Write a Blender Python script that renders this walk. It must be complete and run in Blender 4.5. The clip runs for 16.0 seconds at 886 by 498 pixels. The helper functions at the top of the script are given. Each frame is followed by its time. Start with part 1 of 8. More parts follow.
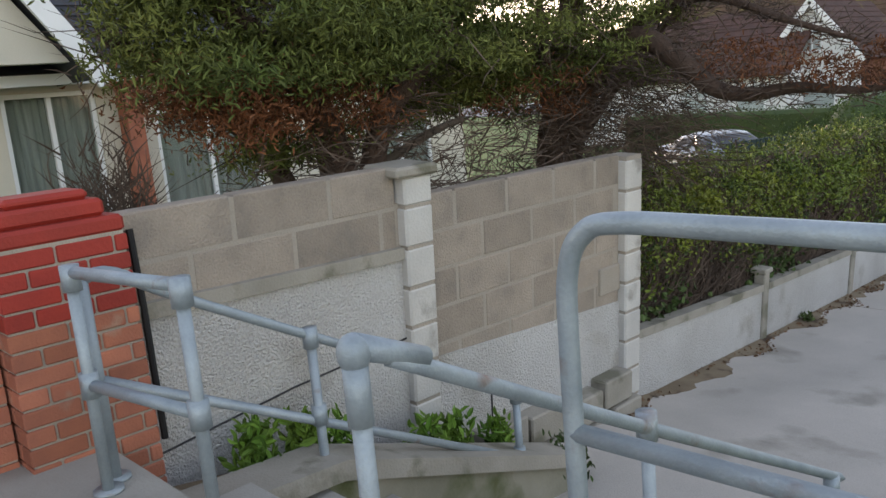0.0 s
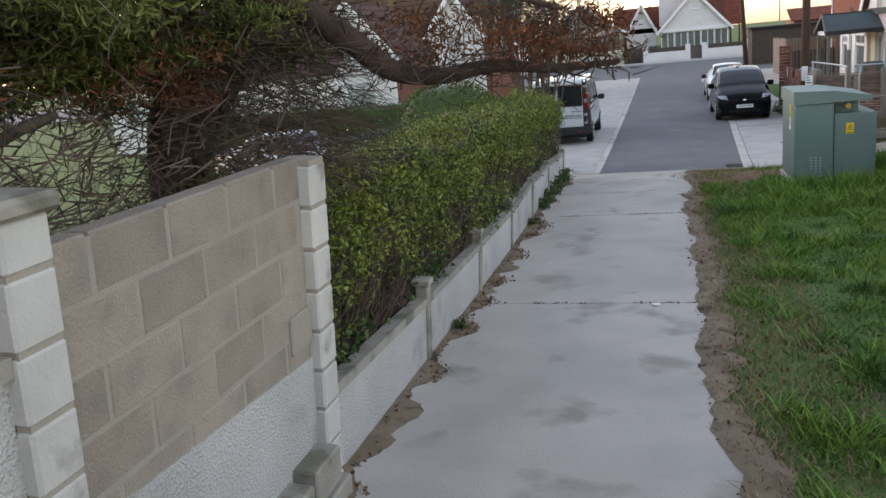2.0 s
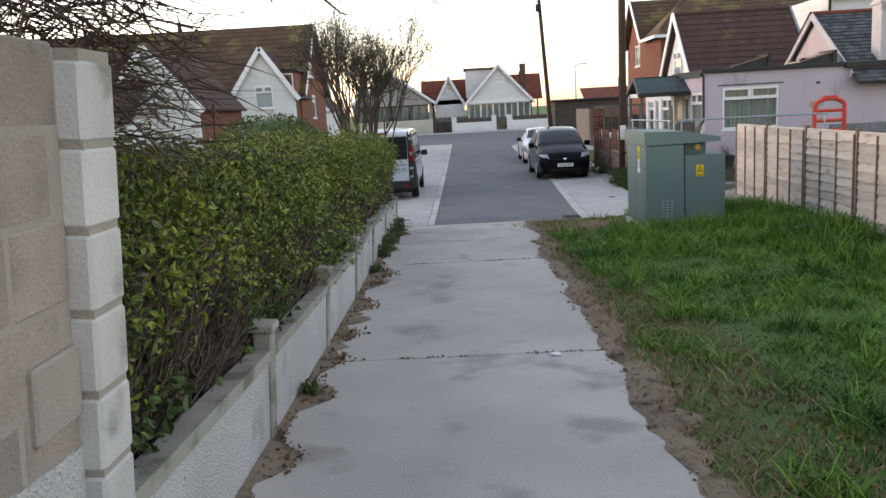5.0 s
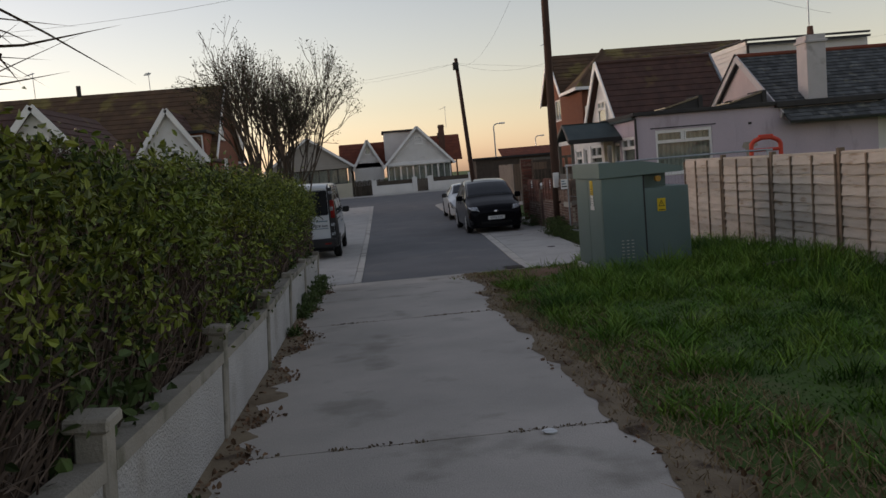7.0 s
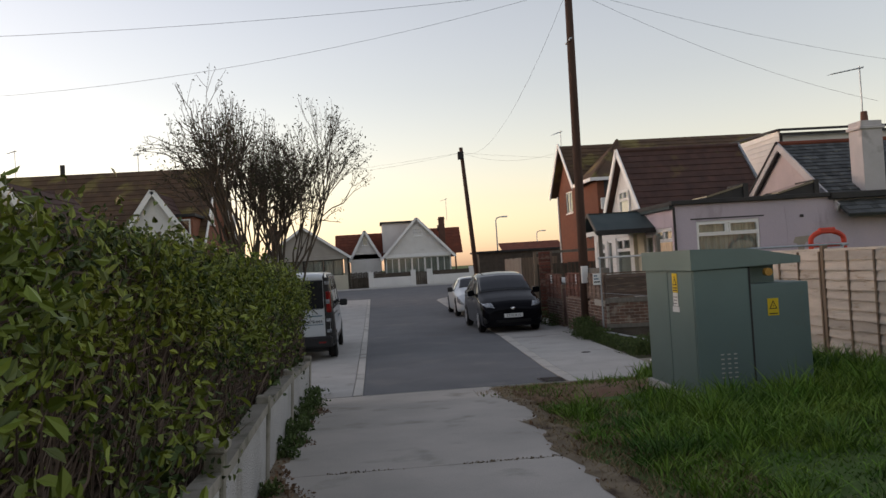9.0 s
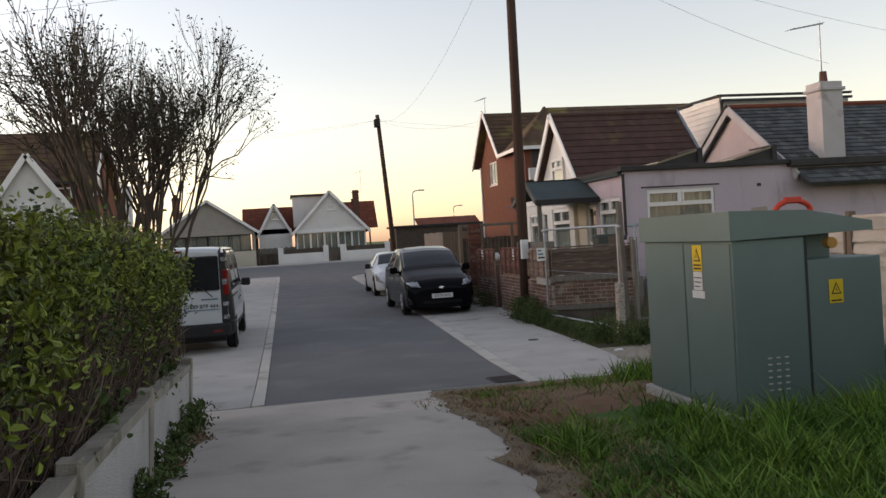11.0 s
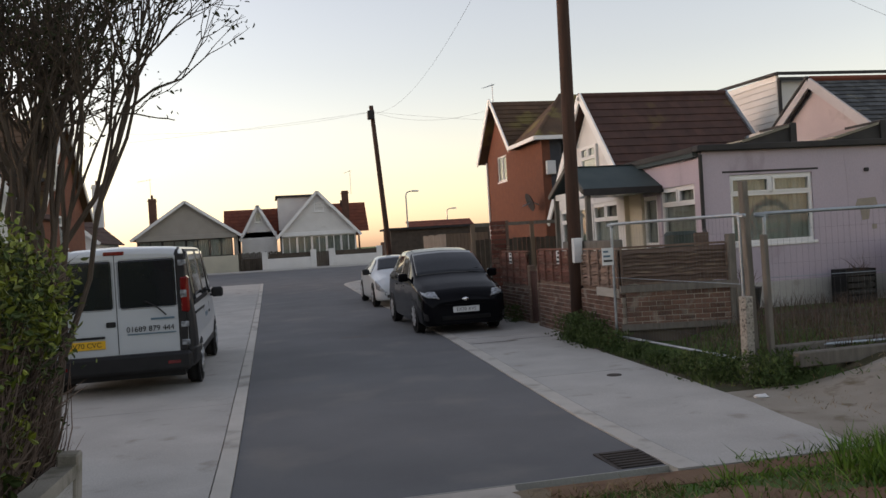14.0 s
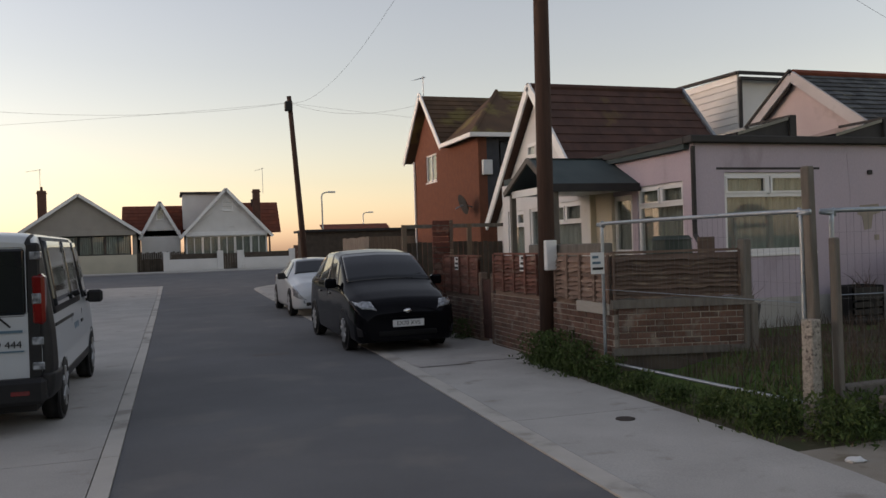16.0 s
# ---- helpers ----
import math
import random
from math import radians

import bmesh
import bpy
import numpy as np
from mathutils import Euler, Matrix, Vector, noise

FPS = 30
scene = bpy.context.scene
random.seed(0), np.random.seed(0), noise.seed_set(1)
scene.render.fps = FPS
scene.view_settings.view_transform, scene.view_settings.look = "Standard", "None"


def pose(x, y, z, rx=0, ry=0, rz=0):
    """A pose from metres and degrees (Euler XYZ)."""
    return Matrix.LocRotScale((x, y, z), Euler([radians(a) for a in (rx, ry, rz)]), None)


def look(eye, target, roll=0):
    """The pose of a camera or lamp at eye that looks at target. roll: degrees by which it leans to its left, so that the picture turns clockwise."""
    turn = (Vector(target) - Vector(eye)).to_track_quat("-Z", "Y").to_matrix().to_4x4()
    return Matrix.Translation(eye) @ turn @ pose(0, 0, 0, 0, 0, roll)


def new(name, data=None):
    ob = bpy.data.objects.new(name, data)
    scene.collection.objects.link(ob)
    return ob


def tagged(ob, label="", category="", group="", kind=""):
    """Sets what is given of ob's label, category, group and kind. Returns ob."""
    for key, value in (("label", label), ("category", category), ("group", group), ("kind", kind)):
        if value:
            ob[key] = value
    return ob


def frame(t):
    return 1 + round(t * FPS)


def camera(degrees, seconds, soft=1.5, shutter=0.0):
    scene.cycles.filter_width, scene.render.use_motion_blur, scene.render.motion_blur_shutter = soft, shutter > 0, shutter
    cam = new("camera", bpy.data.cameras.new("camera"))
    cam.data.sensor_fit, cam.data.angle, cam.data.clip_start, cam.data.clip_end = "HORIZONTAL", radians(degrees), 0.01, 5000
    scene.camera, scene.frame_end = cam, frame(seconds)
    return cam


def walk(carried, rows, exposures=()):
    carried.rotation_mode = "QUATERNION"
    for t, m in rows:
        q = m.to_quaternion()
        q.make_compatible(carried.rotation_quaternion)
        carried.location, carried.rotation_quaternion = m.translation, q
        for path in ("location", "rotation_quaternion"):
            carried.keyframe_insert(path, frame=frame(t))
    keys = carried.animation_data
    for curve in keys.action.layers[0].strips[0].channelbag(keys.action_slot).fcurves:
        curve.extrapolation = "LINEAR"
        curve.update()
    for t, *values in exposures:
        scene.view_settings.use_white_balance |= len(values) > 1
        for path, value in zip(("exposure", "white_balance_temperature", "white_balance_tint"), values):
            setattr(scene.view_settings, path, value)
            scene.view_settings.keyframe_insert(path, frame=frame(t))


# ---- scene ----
cam = camera(56.5, 16.0)
PATH = [
    (0, (1.33, -1.134, 3.246), (-0.108, 0.202, 2.862), -5.2),
    (0.5, (0.823, -0.952, 3.232), (-0.489, 0.504, 2.835), -7.6),
    (1, (0.375, -0.717, 3.21), (-0.676, 0.93, 2.782), -5.8),
    (1.5, (0.036, -0.455, 3.191), (-0.843, 1.286, 2.747), -6.4),
    (2, (-0.22, -0.103, 3.147), (-0.747, 1.769, 2.677), -5.2),
    (2.5, (-0.403, 0.229, 3.092), (-0.473, 2.161, 2.581), -2.0),
    (3, (-0.545, 0.546, 2.978), (-0.598, 2.491, 2.514), -2.7),
    (3.5, (-0.697, 0.81, 2.863), (-0.725, 2.773, 2.481), 0.1),
    (4, (-0.785, 1.05, 2.729), (-0.843, 3.024, 2.419), -1.3),
    (4.2, (-0.807, 1.146, 2.698), (-0.881, 3.117, 2.364), -1.7),
    (6.3, (-1.30, 2.75, 2.046), (-1.30, 4.726, 1.732), -5.2),
    (6.5, (-1.268, 2.95, 2.033), (-1.233, 4.939, 1.825), -3.5),
    (7, (-1.185, 3.474, 2.003), (-1.047, 5.46, 1.817), -4.8),
    (7.5, (-1.279, 4.284, 1.999), (-1.124, 6.276, 1.926), -0.6),
    (8, (-1.348, 4.989, 1.962), (-1.191, 6.982, 1.905), -1.8),
    (8.5, (-1.396, 5.743, 1.956), (-1.231, 7.736, 1.943), -3.0),
    (9, (-1.433, 6.448, 1.929), (-1.262, 8.44, 1.97), -3.5),
    (9.5, (-1.418, 7.142, 1.92), (-1.233, 9.134, 1.905), -6.1),
    (10, (-1.401, 7.835, 1.906), (-1.046, 9.803, 1.876), -4.8),
    (10.2, (-1.403, 8.117, 1.906), (-1.039, 10.083, 1.877), -3.8),
    (12.3, (-1.272, 11.027, 1.822), (-0.885, 12.989, 1.792), -3.5),
    (12.5, (-1.27, 11.321, 1.826), (-0.878, 13.282, 1.805), -3.8),
    (13, (-1.303, 12.027, 1.809), (-0.902, 13.986, 1.788), -3.7),
    (13.5, (-1.327, 12.69, 1.791), (-0.917, 14.647, 1.77), -4.5),
    (14, (-1.326, 13.365, 1.785), (-0.914, 15.322, 1.767), -3.4),
    (14.5, (-1.311, 14.021, 1.758), (-0.798, 15.954, 1.724), -2.7),
    (15, (-1.289, 14.722, 1.745), (-0.759, 16.651, 1.706), -1.8),
    (15.5, (-1.279, 15.416, 1.716), (-0.669, 17.321, 1.692), -2.3),
    (16, (-1.221, 16.117, 1.692), (-0.599, 18.018, 1.682), -1.8),
]
# the clip's camera closes its iris as the bright sky comes in, then settles
EXPOSE = [(0, 3.05, 6500, 22), (1.0, 3.05, 6500, 22), (2.5, 3.03, 6450, 22), (4.2, 3.0, 6450, 22), (5.4, 3.0, 6550, 22), (6.3, 2.8, 6750, 24), (6.6, 2.35, 6750, 24), (7.1, 1.4, 6750, 24), (7.6, 1.58, 6750, 24), (8.2, 1.79, 6750, 24), (9.0, 1.89, 6950, 24), (10.2, 2.24, 6950, 24), (12.5, 1.86, 6950, 24), (14.0, 2.06, 6950, 24), (16.0, 1.73, 6950, 24)]
walk(cam, [(t, look(eye, target, roll)) for t, eye, target, roll in PATH], EXPOSE)

# ---- world and light: clear dusk sky, the sun just under the roofs ahead ----
SUN_EL, SUN_ROT = radians(3.0), radians(-66)
world = bpy.data.worlds.new("dusk")
scene.world = world
world.use_nodes = True
wn = world.node_tree
sky = wn.nodes.new("ShaderNodeTexSky")
sky.sky_type = 'NISHITA'
sky.sun_disc = False
sky.sun_elevation, sky.sun_rotation = SUN_EL, SUN_ROT
sky.altitude, sky.air_density, sky.dust_density, sky.ozone_density = 5, 1.0, 0.8, 1.4
pale = wn.nodes.new("ShaderNodeHueSaturation")      # less saturation, to pale the sky's colour
pale.inputs["Saturation"].default_value = 0.62
wn.links.new(sky.outputs[0], pale.inputs["Color"])
wn.links.new(pale.outputs[0], wn.nodes["Background"].inputs[0])
wn.nodes["Background"].inputs[1].default_value = 0.15
sun_data = bpy.data.lights.new("sun", 'SUN')
sun_data.energy, sun_data.angle, sun_data.color = 0.12, radians(30), (1.0, 0.86, 0.76)
sun = new("sun", sun_data)
sun.matrix_world = look((0, 0, 0), (math.sin(SUN_ROT) * -math.cos(SUN_EL), -math.cos(SUN_ROT) * math.cos(SUN_EL), -math.sin(SUN_EL)))

# ---- materials ----
RAND = random.Random(7)


def mat(name, a, b=None, scale=3.0, rough=0.8, grain=60.0, bump=0.25, metal=0.0, spec=0.3, vary=0.0, island=0.0, dirt=None, dirt_scale=1.2, dirt_cut=0.55, fine=0.25, coat=0.0, stretch=(1, 1, 1), dist=0.01):
    """Two colours blended by broad noise, fine grain on top, optional stains and per-piece change of tone."""
    b = b or tuple(c * 0.75 for c in a)
    m = bpy.data.materials.new(name)
    m.use_nodes = True
    nt = m.node_tree
    N, L = nt.nodes, nt.links
    bs = N["Principled BSDF"]
    pos = N.new("ShaderNodeNewGeometry")
    mp = N.new("ShaderNodeMapping")
    mp.inputs["Scale"].default_value = stretch
    L.new(pos.outputs["Position"], mp.inputs[0])

    def noise_at(s, detail=4.0):
        n = N.new("ShaderNodeTexNoise")
        n.inputs["Scale"].default_value, n.inputs["Detail"].default_value = s, detail
        L.new(mp.outputs[0], n.inputs["Vector"])
        return n.outputs["Fac"]

    def mix(fac, c1, c2, mode='MIX'):
        x = N.new("ShaderNodeMix")
        x.data_type, x.blend_type = 'RGBA', mode
        for sock, v in ((x.inputs["Factor"], fac), (x.inputs["A"], c1), (x.inputs["B"], c2)):
            if isinstance(v, (int, float)):
                sock.default_value = v
            elif isinstance(v, tuple):
                sock.default_value = (*v, 1)
            else:
                L.new(v, sock)
        return x.outputs["Result"]

    def ramp(v, lo, hi):
        r = N.new("ShaderNodeMapRange")
        r.inputs["From Min"].default_value, r.inputs["From Max"].default_value = lo, hi
        L.new(v, r.inputs["Value"])
        return r.outputs["Result"]

    colour = mix(ramp(noise_at(scale), 0.3, 0.7), a, b)
    if dirt:
        colour = mix(ramp(noise_at(dirt_scale, 7.0), dirt_cut, dirt_cut + 0.12), colour, dirt)
    g = noise_at(grain, 3.0)
    if fine:
        colour = mix(fine, colour, mix(g, (0.35, 0.35, 0.35), (0.65, 0.65, 0.65)), 'OVERLAY')
    if vary or island:
        src = N.new("ShaderNodeObjectInfo").outputs["Random"] if vary else pos.outputs["Random Per Island"]
        amount = vary or island
        h = N.new("ShaderNodeHueSaturation")
        r = N.new("ShaderNodeMapRange")
        r.inputs["To Min"].default_value, r.inputs["To Max"].default_value = 1 - amount, 1 + amount
        L.new(src, r.inputs["Value"])
        L.new(r.outputs["Result"], h.inputs["Value"])
        L.new(colour, h.inputs["Color"])
        colour = h.outputs["Color"]
    L.new(colour, bs.inputs["Base Color"])
    bs.inputs["Roughness"].default_value, bs.inputs["Metallic"].default_value = rough, metal
    bs.inputs["Specular IOR Level"].default_value = spec
    bs.inputs["Coat Weight"].default_value = coat
    if bump:
        bn = N.new("ShaderNodeBump")
        bn.inputs["Strength"].default_value, bn.inputs["Distance"].default_value = bump, dist
        L.new(g, bn.inputs["Height"])
        L.new(bn.outputs[0], bs.inputs["Normal"])
    return m


def glass_mat(name, tint, rough=0.02):
    """Clear pane: see-through, with mirror gloss by Fresnel."""
    m = bpy.data.materials.new(name)
    m.use_nodes = True
    nt = m.node_tree
    N, L = nt.nodes, nt.links
    N.remove(N["Principled BSDF"])
    tr, gl, lw, pw, fr, mx = N.new("ShaderNodeBsdfTransparent"), N.new("ShaderNodeBsdfGlossy"), N.new("ShaderNodeLayerWeight"), N.new("ShaderNodeMath"), N.new("ShaderNodeMath"), N.new("ShaderNodeMixShader")
    tr.inputs[0].default_value = (*tint, 1)
    gl.inputs["Roughness"].default_value = rough
    lw.inputs["Blend"].default_value = 0.5
    pw.operation, fr.operation = 'POWER', 'MULTIPLY_ADD'
    pw.inputs[1].default_value = 5.0
    fr.inputs[1].default_value, fr.inputs[2].default_value = 0.8, 0.04
    L.new(lw.outputs["Facing"], pw.inputs[0])
    L.new(pw.outputs[0], fr.inputs[0])
    L.new(fr.outputs[0], mx.inputs[0])
    L.new(tr.outputs[0], mx.inputs[1])
    L.new(gl.outputs[0], mx.inputs[2])
    L.new(mx.outputs[0], N["Material Output"].inputs[0])
    return m


CONCRETE = mat("pale_concrete", (0.45, 0.435, 0.405), (0.37, 0.355, 0.33), 1.3, 0.92, 75, 0.5, fine=0.8, dirt=(0.30, 0.28, 0.245), dirt_scale=2.4, dirt_cut=0.6)
PATH_CONCRETE = mat("worn_path_concrete", (0.49, 0.445, 0.395), (0.38, 0.35, 0.31), 1.1, 0.92, 110, 0.5, fine=0.6, dirt=(0.30, 0.275, 0.235), dirt_scale=1.6, dirt_cut=0.57)
STEP_CONCRETE = mat("stair_concrete", (0.36, 0.34, 0.30), (0.25, 0.235, 0.20), 1.6, 0.95, 80, 0.35, dirt=(0.13, 0.13, 0.08), dirt_scale=1.5, dirt_cut=0.56)
PLANTER_RENDER = mat("mossy_render", (0.30, 0.28, 0.22), (0.20, 0.19, 0.14), 2.5, 0.95, 60, 0.4, dirt=(0.10, 0.11, 0.05), dirt_scale=2.0)
ASPHALT = mat("asphalt", (0.155, 0.157, 0.160), (0.128, 0.130, 0.133), 0.8, 0.9, 150, 0.6, fine=0.9, dirt=(0.175, 0.171, 0.165), dirt_scale=0.9, dirt_cut=0.55)
SAND = mat("pale_sandy_soil", (0.31, 0.28, 0.235), (0.23, 0.205, 0.165), 2.0, 1.0, 80, 0.8, dirt=(0.15, 0.12, 0.08), dirt_scale=3, dirt_cut=0.58)
SOIL = mat("sandy_soil", (0.23, 0.18, 0.12), (0.15, 0.11, 0.07), 3.0, 1.0, 70, 0.6, dirt=(0.07, 0.045, 0.03), dirt_scale=4)
RED_SOIL = mat("reddish_bare_soil", (0.17, 0.085, 0.05), (0.20, 0.135, 0.085), 2.2, 1.0, 70, 0.8, fine=0.6, dirt=(0.09, 0.055, 0.035), dirt_scale=3, dirt_cut=0.56)
TRENCH = mat("worn_asphalt_patch", (0.17, 0.155, 0.145), (0.13, 0.12, 0.115), 6, 0.95, 90, 0.8, fine=0.8)
TURF = mat("turf_ground", (0.055, 0.12, 0.02), (0.075, 0.11, 0.03), 1.1, 1.0, 60, 0.6, dirt=(0.14, 0.11, 0.065), dirt_scale=1.3, dirt_cut=0.62)
# the dirt colour here is a darker green for scattered clumps
GRASS = mat("grass_blades", (0.066, 0.172, 0.015), (0.157, 0.24, 0.033), 3.0, 0.7, 30, 0, island=0.5, fine=0, dirt=(0.045, 0.11, 0.014), dirt_scale=1.3, dirt_cut=0.5)
DRY_GRASS = mat("dry_grass", (0.30, 0.22, 0.12), (0.20, 0.14, 0.075), 2, 0.9, 30, 0, island=0.35, fine=0)
WING_WHITE = mat("weathered_white_paint", (0.50, 0.475, 0.48), (0.42, 0.40, 0.40), 1.5, 0.85, 60, 0.3, dirt=(0.33, 0.31, 0.30), dirt_scale=2, dirt_cut=0.6)
LITTER = mat("dead_leaves", (0.20, 0.12, 0.07), (0.13, 0.075, 0.045), 3, 0.95, 40, 0, island=0.5, fine=0)
BLOCK = mat("buff_concrete_block", (0.335, 0.28, 0.225), (0.26, 0.22, 0.18), 5.0, 0.95, 90, 0.9, vary=0.14, fine=0.65, dirt=(0.245, 0.21, 0.175), dirt_scale=5, dirt_cut=0.57)
BLOCK_GREY = mat("grey_concrete_block", (0.20, 0.20, 0.20), (0.15, 0.15, 0.15), 4, 0.95, 90, 0.8, vary=0.12, fine=0.6)
MORTAR = mat("grey_mortar", (0.365, 0.32, 0.265), (0.30, 0.265, 0.22), 3, 0.95, 100, 0.6, fine=0.5)
WHITE_POST = mat("flaking_white_paint", (0.55, 0.53, 0.49), (0.45, 0.43, 0.40), 3, 0.85, 70, 0.4, vary=0.08, dirt=(0.27, 0.25, 0.22), dirt_scale=3.5, dirt_cut=0.6)
CAPSTONE = mat("weathered_coping", (0.34, 0.31, 0.26), (0.25, 0.23, 0.19), 3, 0.95, 80, 0.5, dirt=(0.16, 0.15, 0.11), dirt_scale=4)
PEBBLEDASH = mat("white_pebbledash", (0.62, 0.60, 0.57), (0.50, 0.48, 0.45), 1.5, 0.9, 80, 1.0, fine=1.0, dist=0.03, dirt=(0.38, 0.35, 0.30), dirt_scale=1.6, dirt_cut=0.6)
RED_BRICK = mat("orange_red_brick", (0.36, 0.13, 0.075), (0.27, 0.10, 0.065), 6, 0.9, 90, 0.4, vary=0.25, dirt=(0.33, 0.22, 0.16), dirt_scale=5, dirt_cut=0.62)
RED_PAINT = mat("red_painted_brick", (0.33, 0.035, 0.022), (0.25, 0.03, 0.02), 5, 0.6, 70, 0.3, vary=0.12)
DEEP_RED = mat("dark_red_slats", (0.17, 0.06, 0.042), (0.11, 0.045, 0.035), 6, 0.9, 60, 0.5, vary=0.25, dirt=(0.22, 0.13, 0.10), dirt_scale=6)
STUB = mat("pebble_faced_concrete", (0.42, 0.39, 0.34), (0.24, 0.22, 0.19), 45, 0.95, 60, 1.0, fine=0.8, dist=0.02, dirt=(0.10, 0.09, 0.08), dirt_scale=30, dirt_cut=0.55)
GREEN_BOARD = mat("dark_green_fence_paint", (0.03, 0.05, 0.045), (0.022, 0.038, 0.034), 4, 0.8, 50, 0.3, vary=0.2)
KERB_AND_GLINT = mat("pale_kerb_and_vent_glint", (0.50, 0.475, 0.43), (0.42, 0.40, 0.36), 2, 0.9, 90, 0.3, dirt=(0.30, 0.28, 0.25), dirt_scale=2)
HOUSE_BRICK = mat("house_brick", (0.205, 0.08, 0.046), (0.155, 0.062, 0.04), 5, 0.9, 80, 0.35, vary=0.2)
DARK_BRICK = mat("brown_brick", (0.16, 0.085, 0.06), (0.11, 0.065, 0.05), 6, 0.9, 80, 0.4, vary=0.3, dirt=(0.20, 0.16, 0.13), dirt_scale=5)
GALV = mat("galvanised_steel", (0.36, 0.40, 0.43), (0.27, 0.31, 0.34), 9, 0.42, 120, 0.12, metal=0.65, spec=0.5, dirt=(0.20, 0.19, 0.18), dirt_scale=7, dirt_cut=0.64)
CAB_GREEN = mat("green_grey_cabinet_paint", (0.13, 0.19, 0.172), (0.112, 0.165, 0.152), 1.5, 0.5, 150, 0.05, spec=0.4, dirt=(0.13, 0.16, 0.13), dirt_scale=2.5, dirt_cut=0.62)
RAIL = mat("worn_blue_grey_rail", (0.31, 0.355, 0.38), (0.23, 0.27, 0.295), 9, 0.5, 90, 0.25, metal=0.35, spec=0.5, fine=0.4, dirt=(0.19, 0.11, 0.07), dirt_scale=6, dirt_cut=0.64)
DULL_WIRE = mat("dull_wire", (0.16, 0.165, 0.165), (0.12, 0.12, 0.12), 9, 0.7, 60, 0, metal=0.3)
PLOT_EARTH = mat("rough_plot_earth", (0.075, 0.06, 0.036), (0.045, 0.05, 0.022), 2.5, 1.0, 50, 0.8, dirt=(0.13, 0.105, 0.07), dirt_scale=3, dirt_cut=0.6)
FENCE_WOOD = mat("sun_bleached_fence_wood", (0.47, 0.43, 0.375), (0.39, 0.355, 0.305), 2.5, 0.9, 45, 0.4, vary=0.16, stretch=(1, 1, 6), dirt=(0.26, 0.20, 0.14), dirt_scale=2.5, dirt_cut=0.6)
FENCE_POST = mat("fence_post_wood", (0.22, 0.165, 0.12), (0.16, 0.118, 0.085), 3, 0.9, 50, 0.4, vary=0.12, stretch=(4, 4, 0.6))
LAP_RED = mat("red_brown_lap_wood", (0.20, 0.085, 0.06), (0.13, 0.06, 0.045), 3, 0.9, 45, 0.5, vary=0.25, stretch=(1, 1, 6), dirt=(0.24, 0.15, 0.11), dirt_scale=3)
LAP_PALE = mat("faded_lap_wood", (0.25, 0.17, 0.13), (0.18, 0.12, 0.09), 3, 0.9, 45, 0.5, vary=0.25, stretch=(1, 1, 6), dirt=(0.32, 0.24, 0.19), dirt_scale=3)
DARK_RED_WOOD = mat("dark_red_gate_wood", (0.10, 0.045, 0.035), (0.07, 0.035, 0.028), 3, 0.85, 45, 0.4, vary=0.2, stretch=(6, 6, 1))
BROWN_FENCE = mat("brown_lap_wood", (0.16, 0.11, 0.085), (0.105, 0.072, 0.056), 3, 0.9, 45, 0.5, vary=0.25, stretch=(1, 1, 6), dirt=(0.24, 0.18, 0.13), dirt_scale=3)
GREY_WOOD = mat("silvered_wood", (0.18, 0.165, 0.142), (0.12, 0.108, 0.093), 4, 0.9, 60, 0.5, vary=0.12, stretch=(5, 5, 0.7))
DARK_FENCE = mat("dark_brown_boards", (0.10, 0.08, 0.062), (0.065, 0.052, 0.042), 4, 0.9, 50, 0.4, vary=0.25)
POLE_WOOD = mat("creosoted_pole", (0.07, 0.038, 0.027), (0.045, 0.026, 0.019), 4, 0.85, 60, 0.4, stretch=(6, 6, 0.4))
BARK = mat("brown_bark", (0.115, 0.075, 0.055), (0.07, 0.045, 0.034), 7, 0.95, 50, 0.7, stretch=(3, 3, 0.7), dist=0.03)
GREY_BARK = mat("grey_bark", (0.10, 0.08, 0.062), (0.065, 0.05, 0.04), 6, 0.95, 50, 0.6, stretch=(3, 3, 0.7))
TWIG = mat("brown_twigs", (0.125, 0.09, 0.068), (0.075, 0.053, 0.041), 3, 0.95, 40, 0, island=0.35, fine=0)
CYPRESS = mat("cypress_sprays", (0.06, 0.085, 0.018), (0.14, 0.15, 0.034), 1.3, 0.75, 20, 0, island=0.5, fine=0)
RUST_SPRAY = mat("dead_rust_sprays", (0.20, 0.075, 0.03), (0.11, 0.05, 0.026), 2.5, 0.9, 20, 0, island=0.4, fine=0)
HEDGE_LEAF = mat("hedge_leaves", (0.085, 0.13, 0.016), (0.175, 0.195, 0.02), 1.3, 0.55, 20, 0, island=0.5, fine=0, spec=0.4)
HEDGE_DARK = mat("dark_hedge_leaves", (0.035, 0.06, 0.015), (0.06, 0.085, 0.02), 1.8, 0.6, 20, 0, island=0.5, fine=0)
CONIFER_HEDGE = mat("clipped_bush_leaves", (0.05, 0.085, 0.02), (0.08, 0.12, 0.028), 3, 0.8, 20, 0, island=0.4, fine=0)
WEED = mat("weed_leaves", (0.045, 0.08, 0.02), (0.075, 0.105, 0.03), 2, 0.7, 20, 0, island=0.4, fine=0)
TREE_LEAF = mat("young_tree_leaves", (0.05, 0.055, 0.022), (0.03, 0.035, 0.016), 2, 0.8, 20, 0, island=0.4, fine=0)
PINK = mat("pink_masonry_paint", (0.50, 0.425, 0.475), (0.43, 0.375, 0.425), 1.1, 0.85, 60, 0.3, fine=0.35, stretch=(1, 1, 0.35), dirt=(0.36, 0.30, 0.33), dirt_scale=2.2, dirt_cut=0.6)
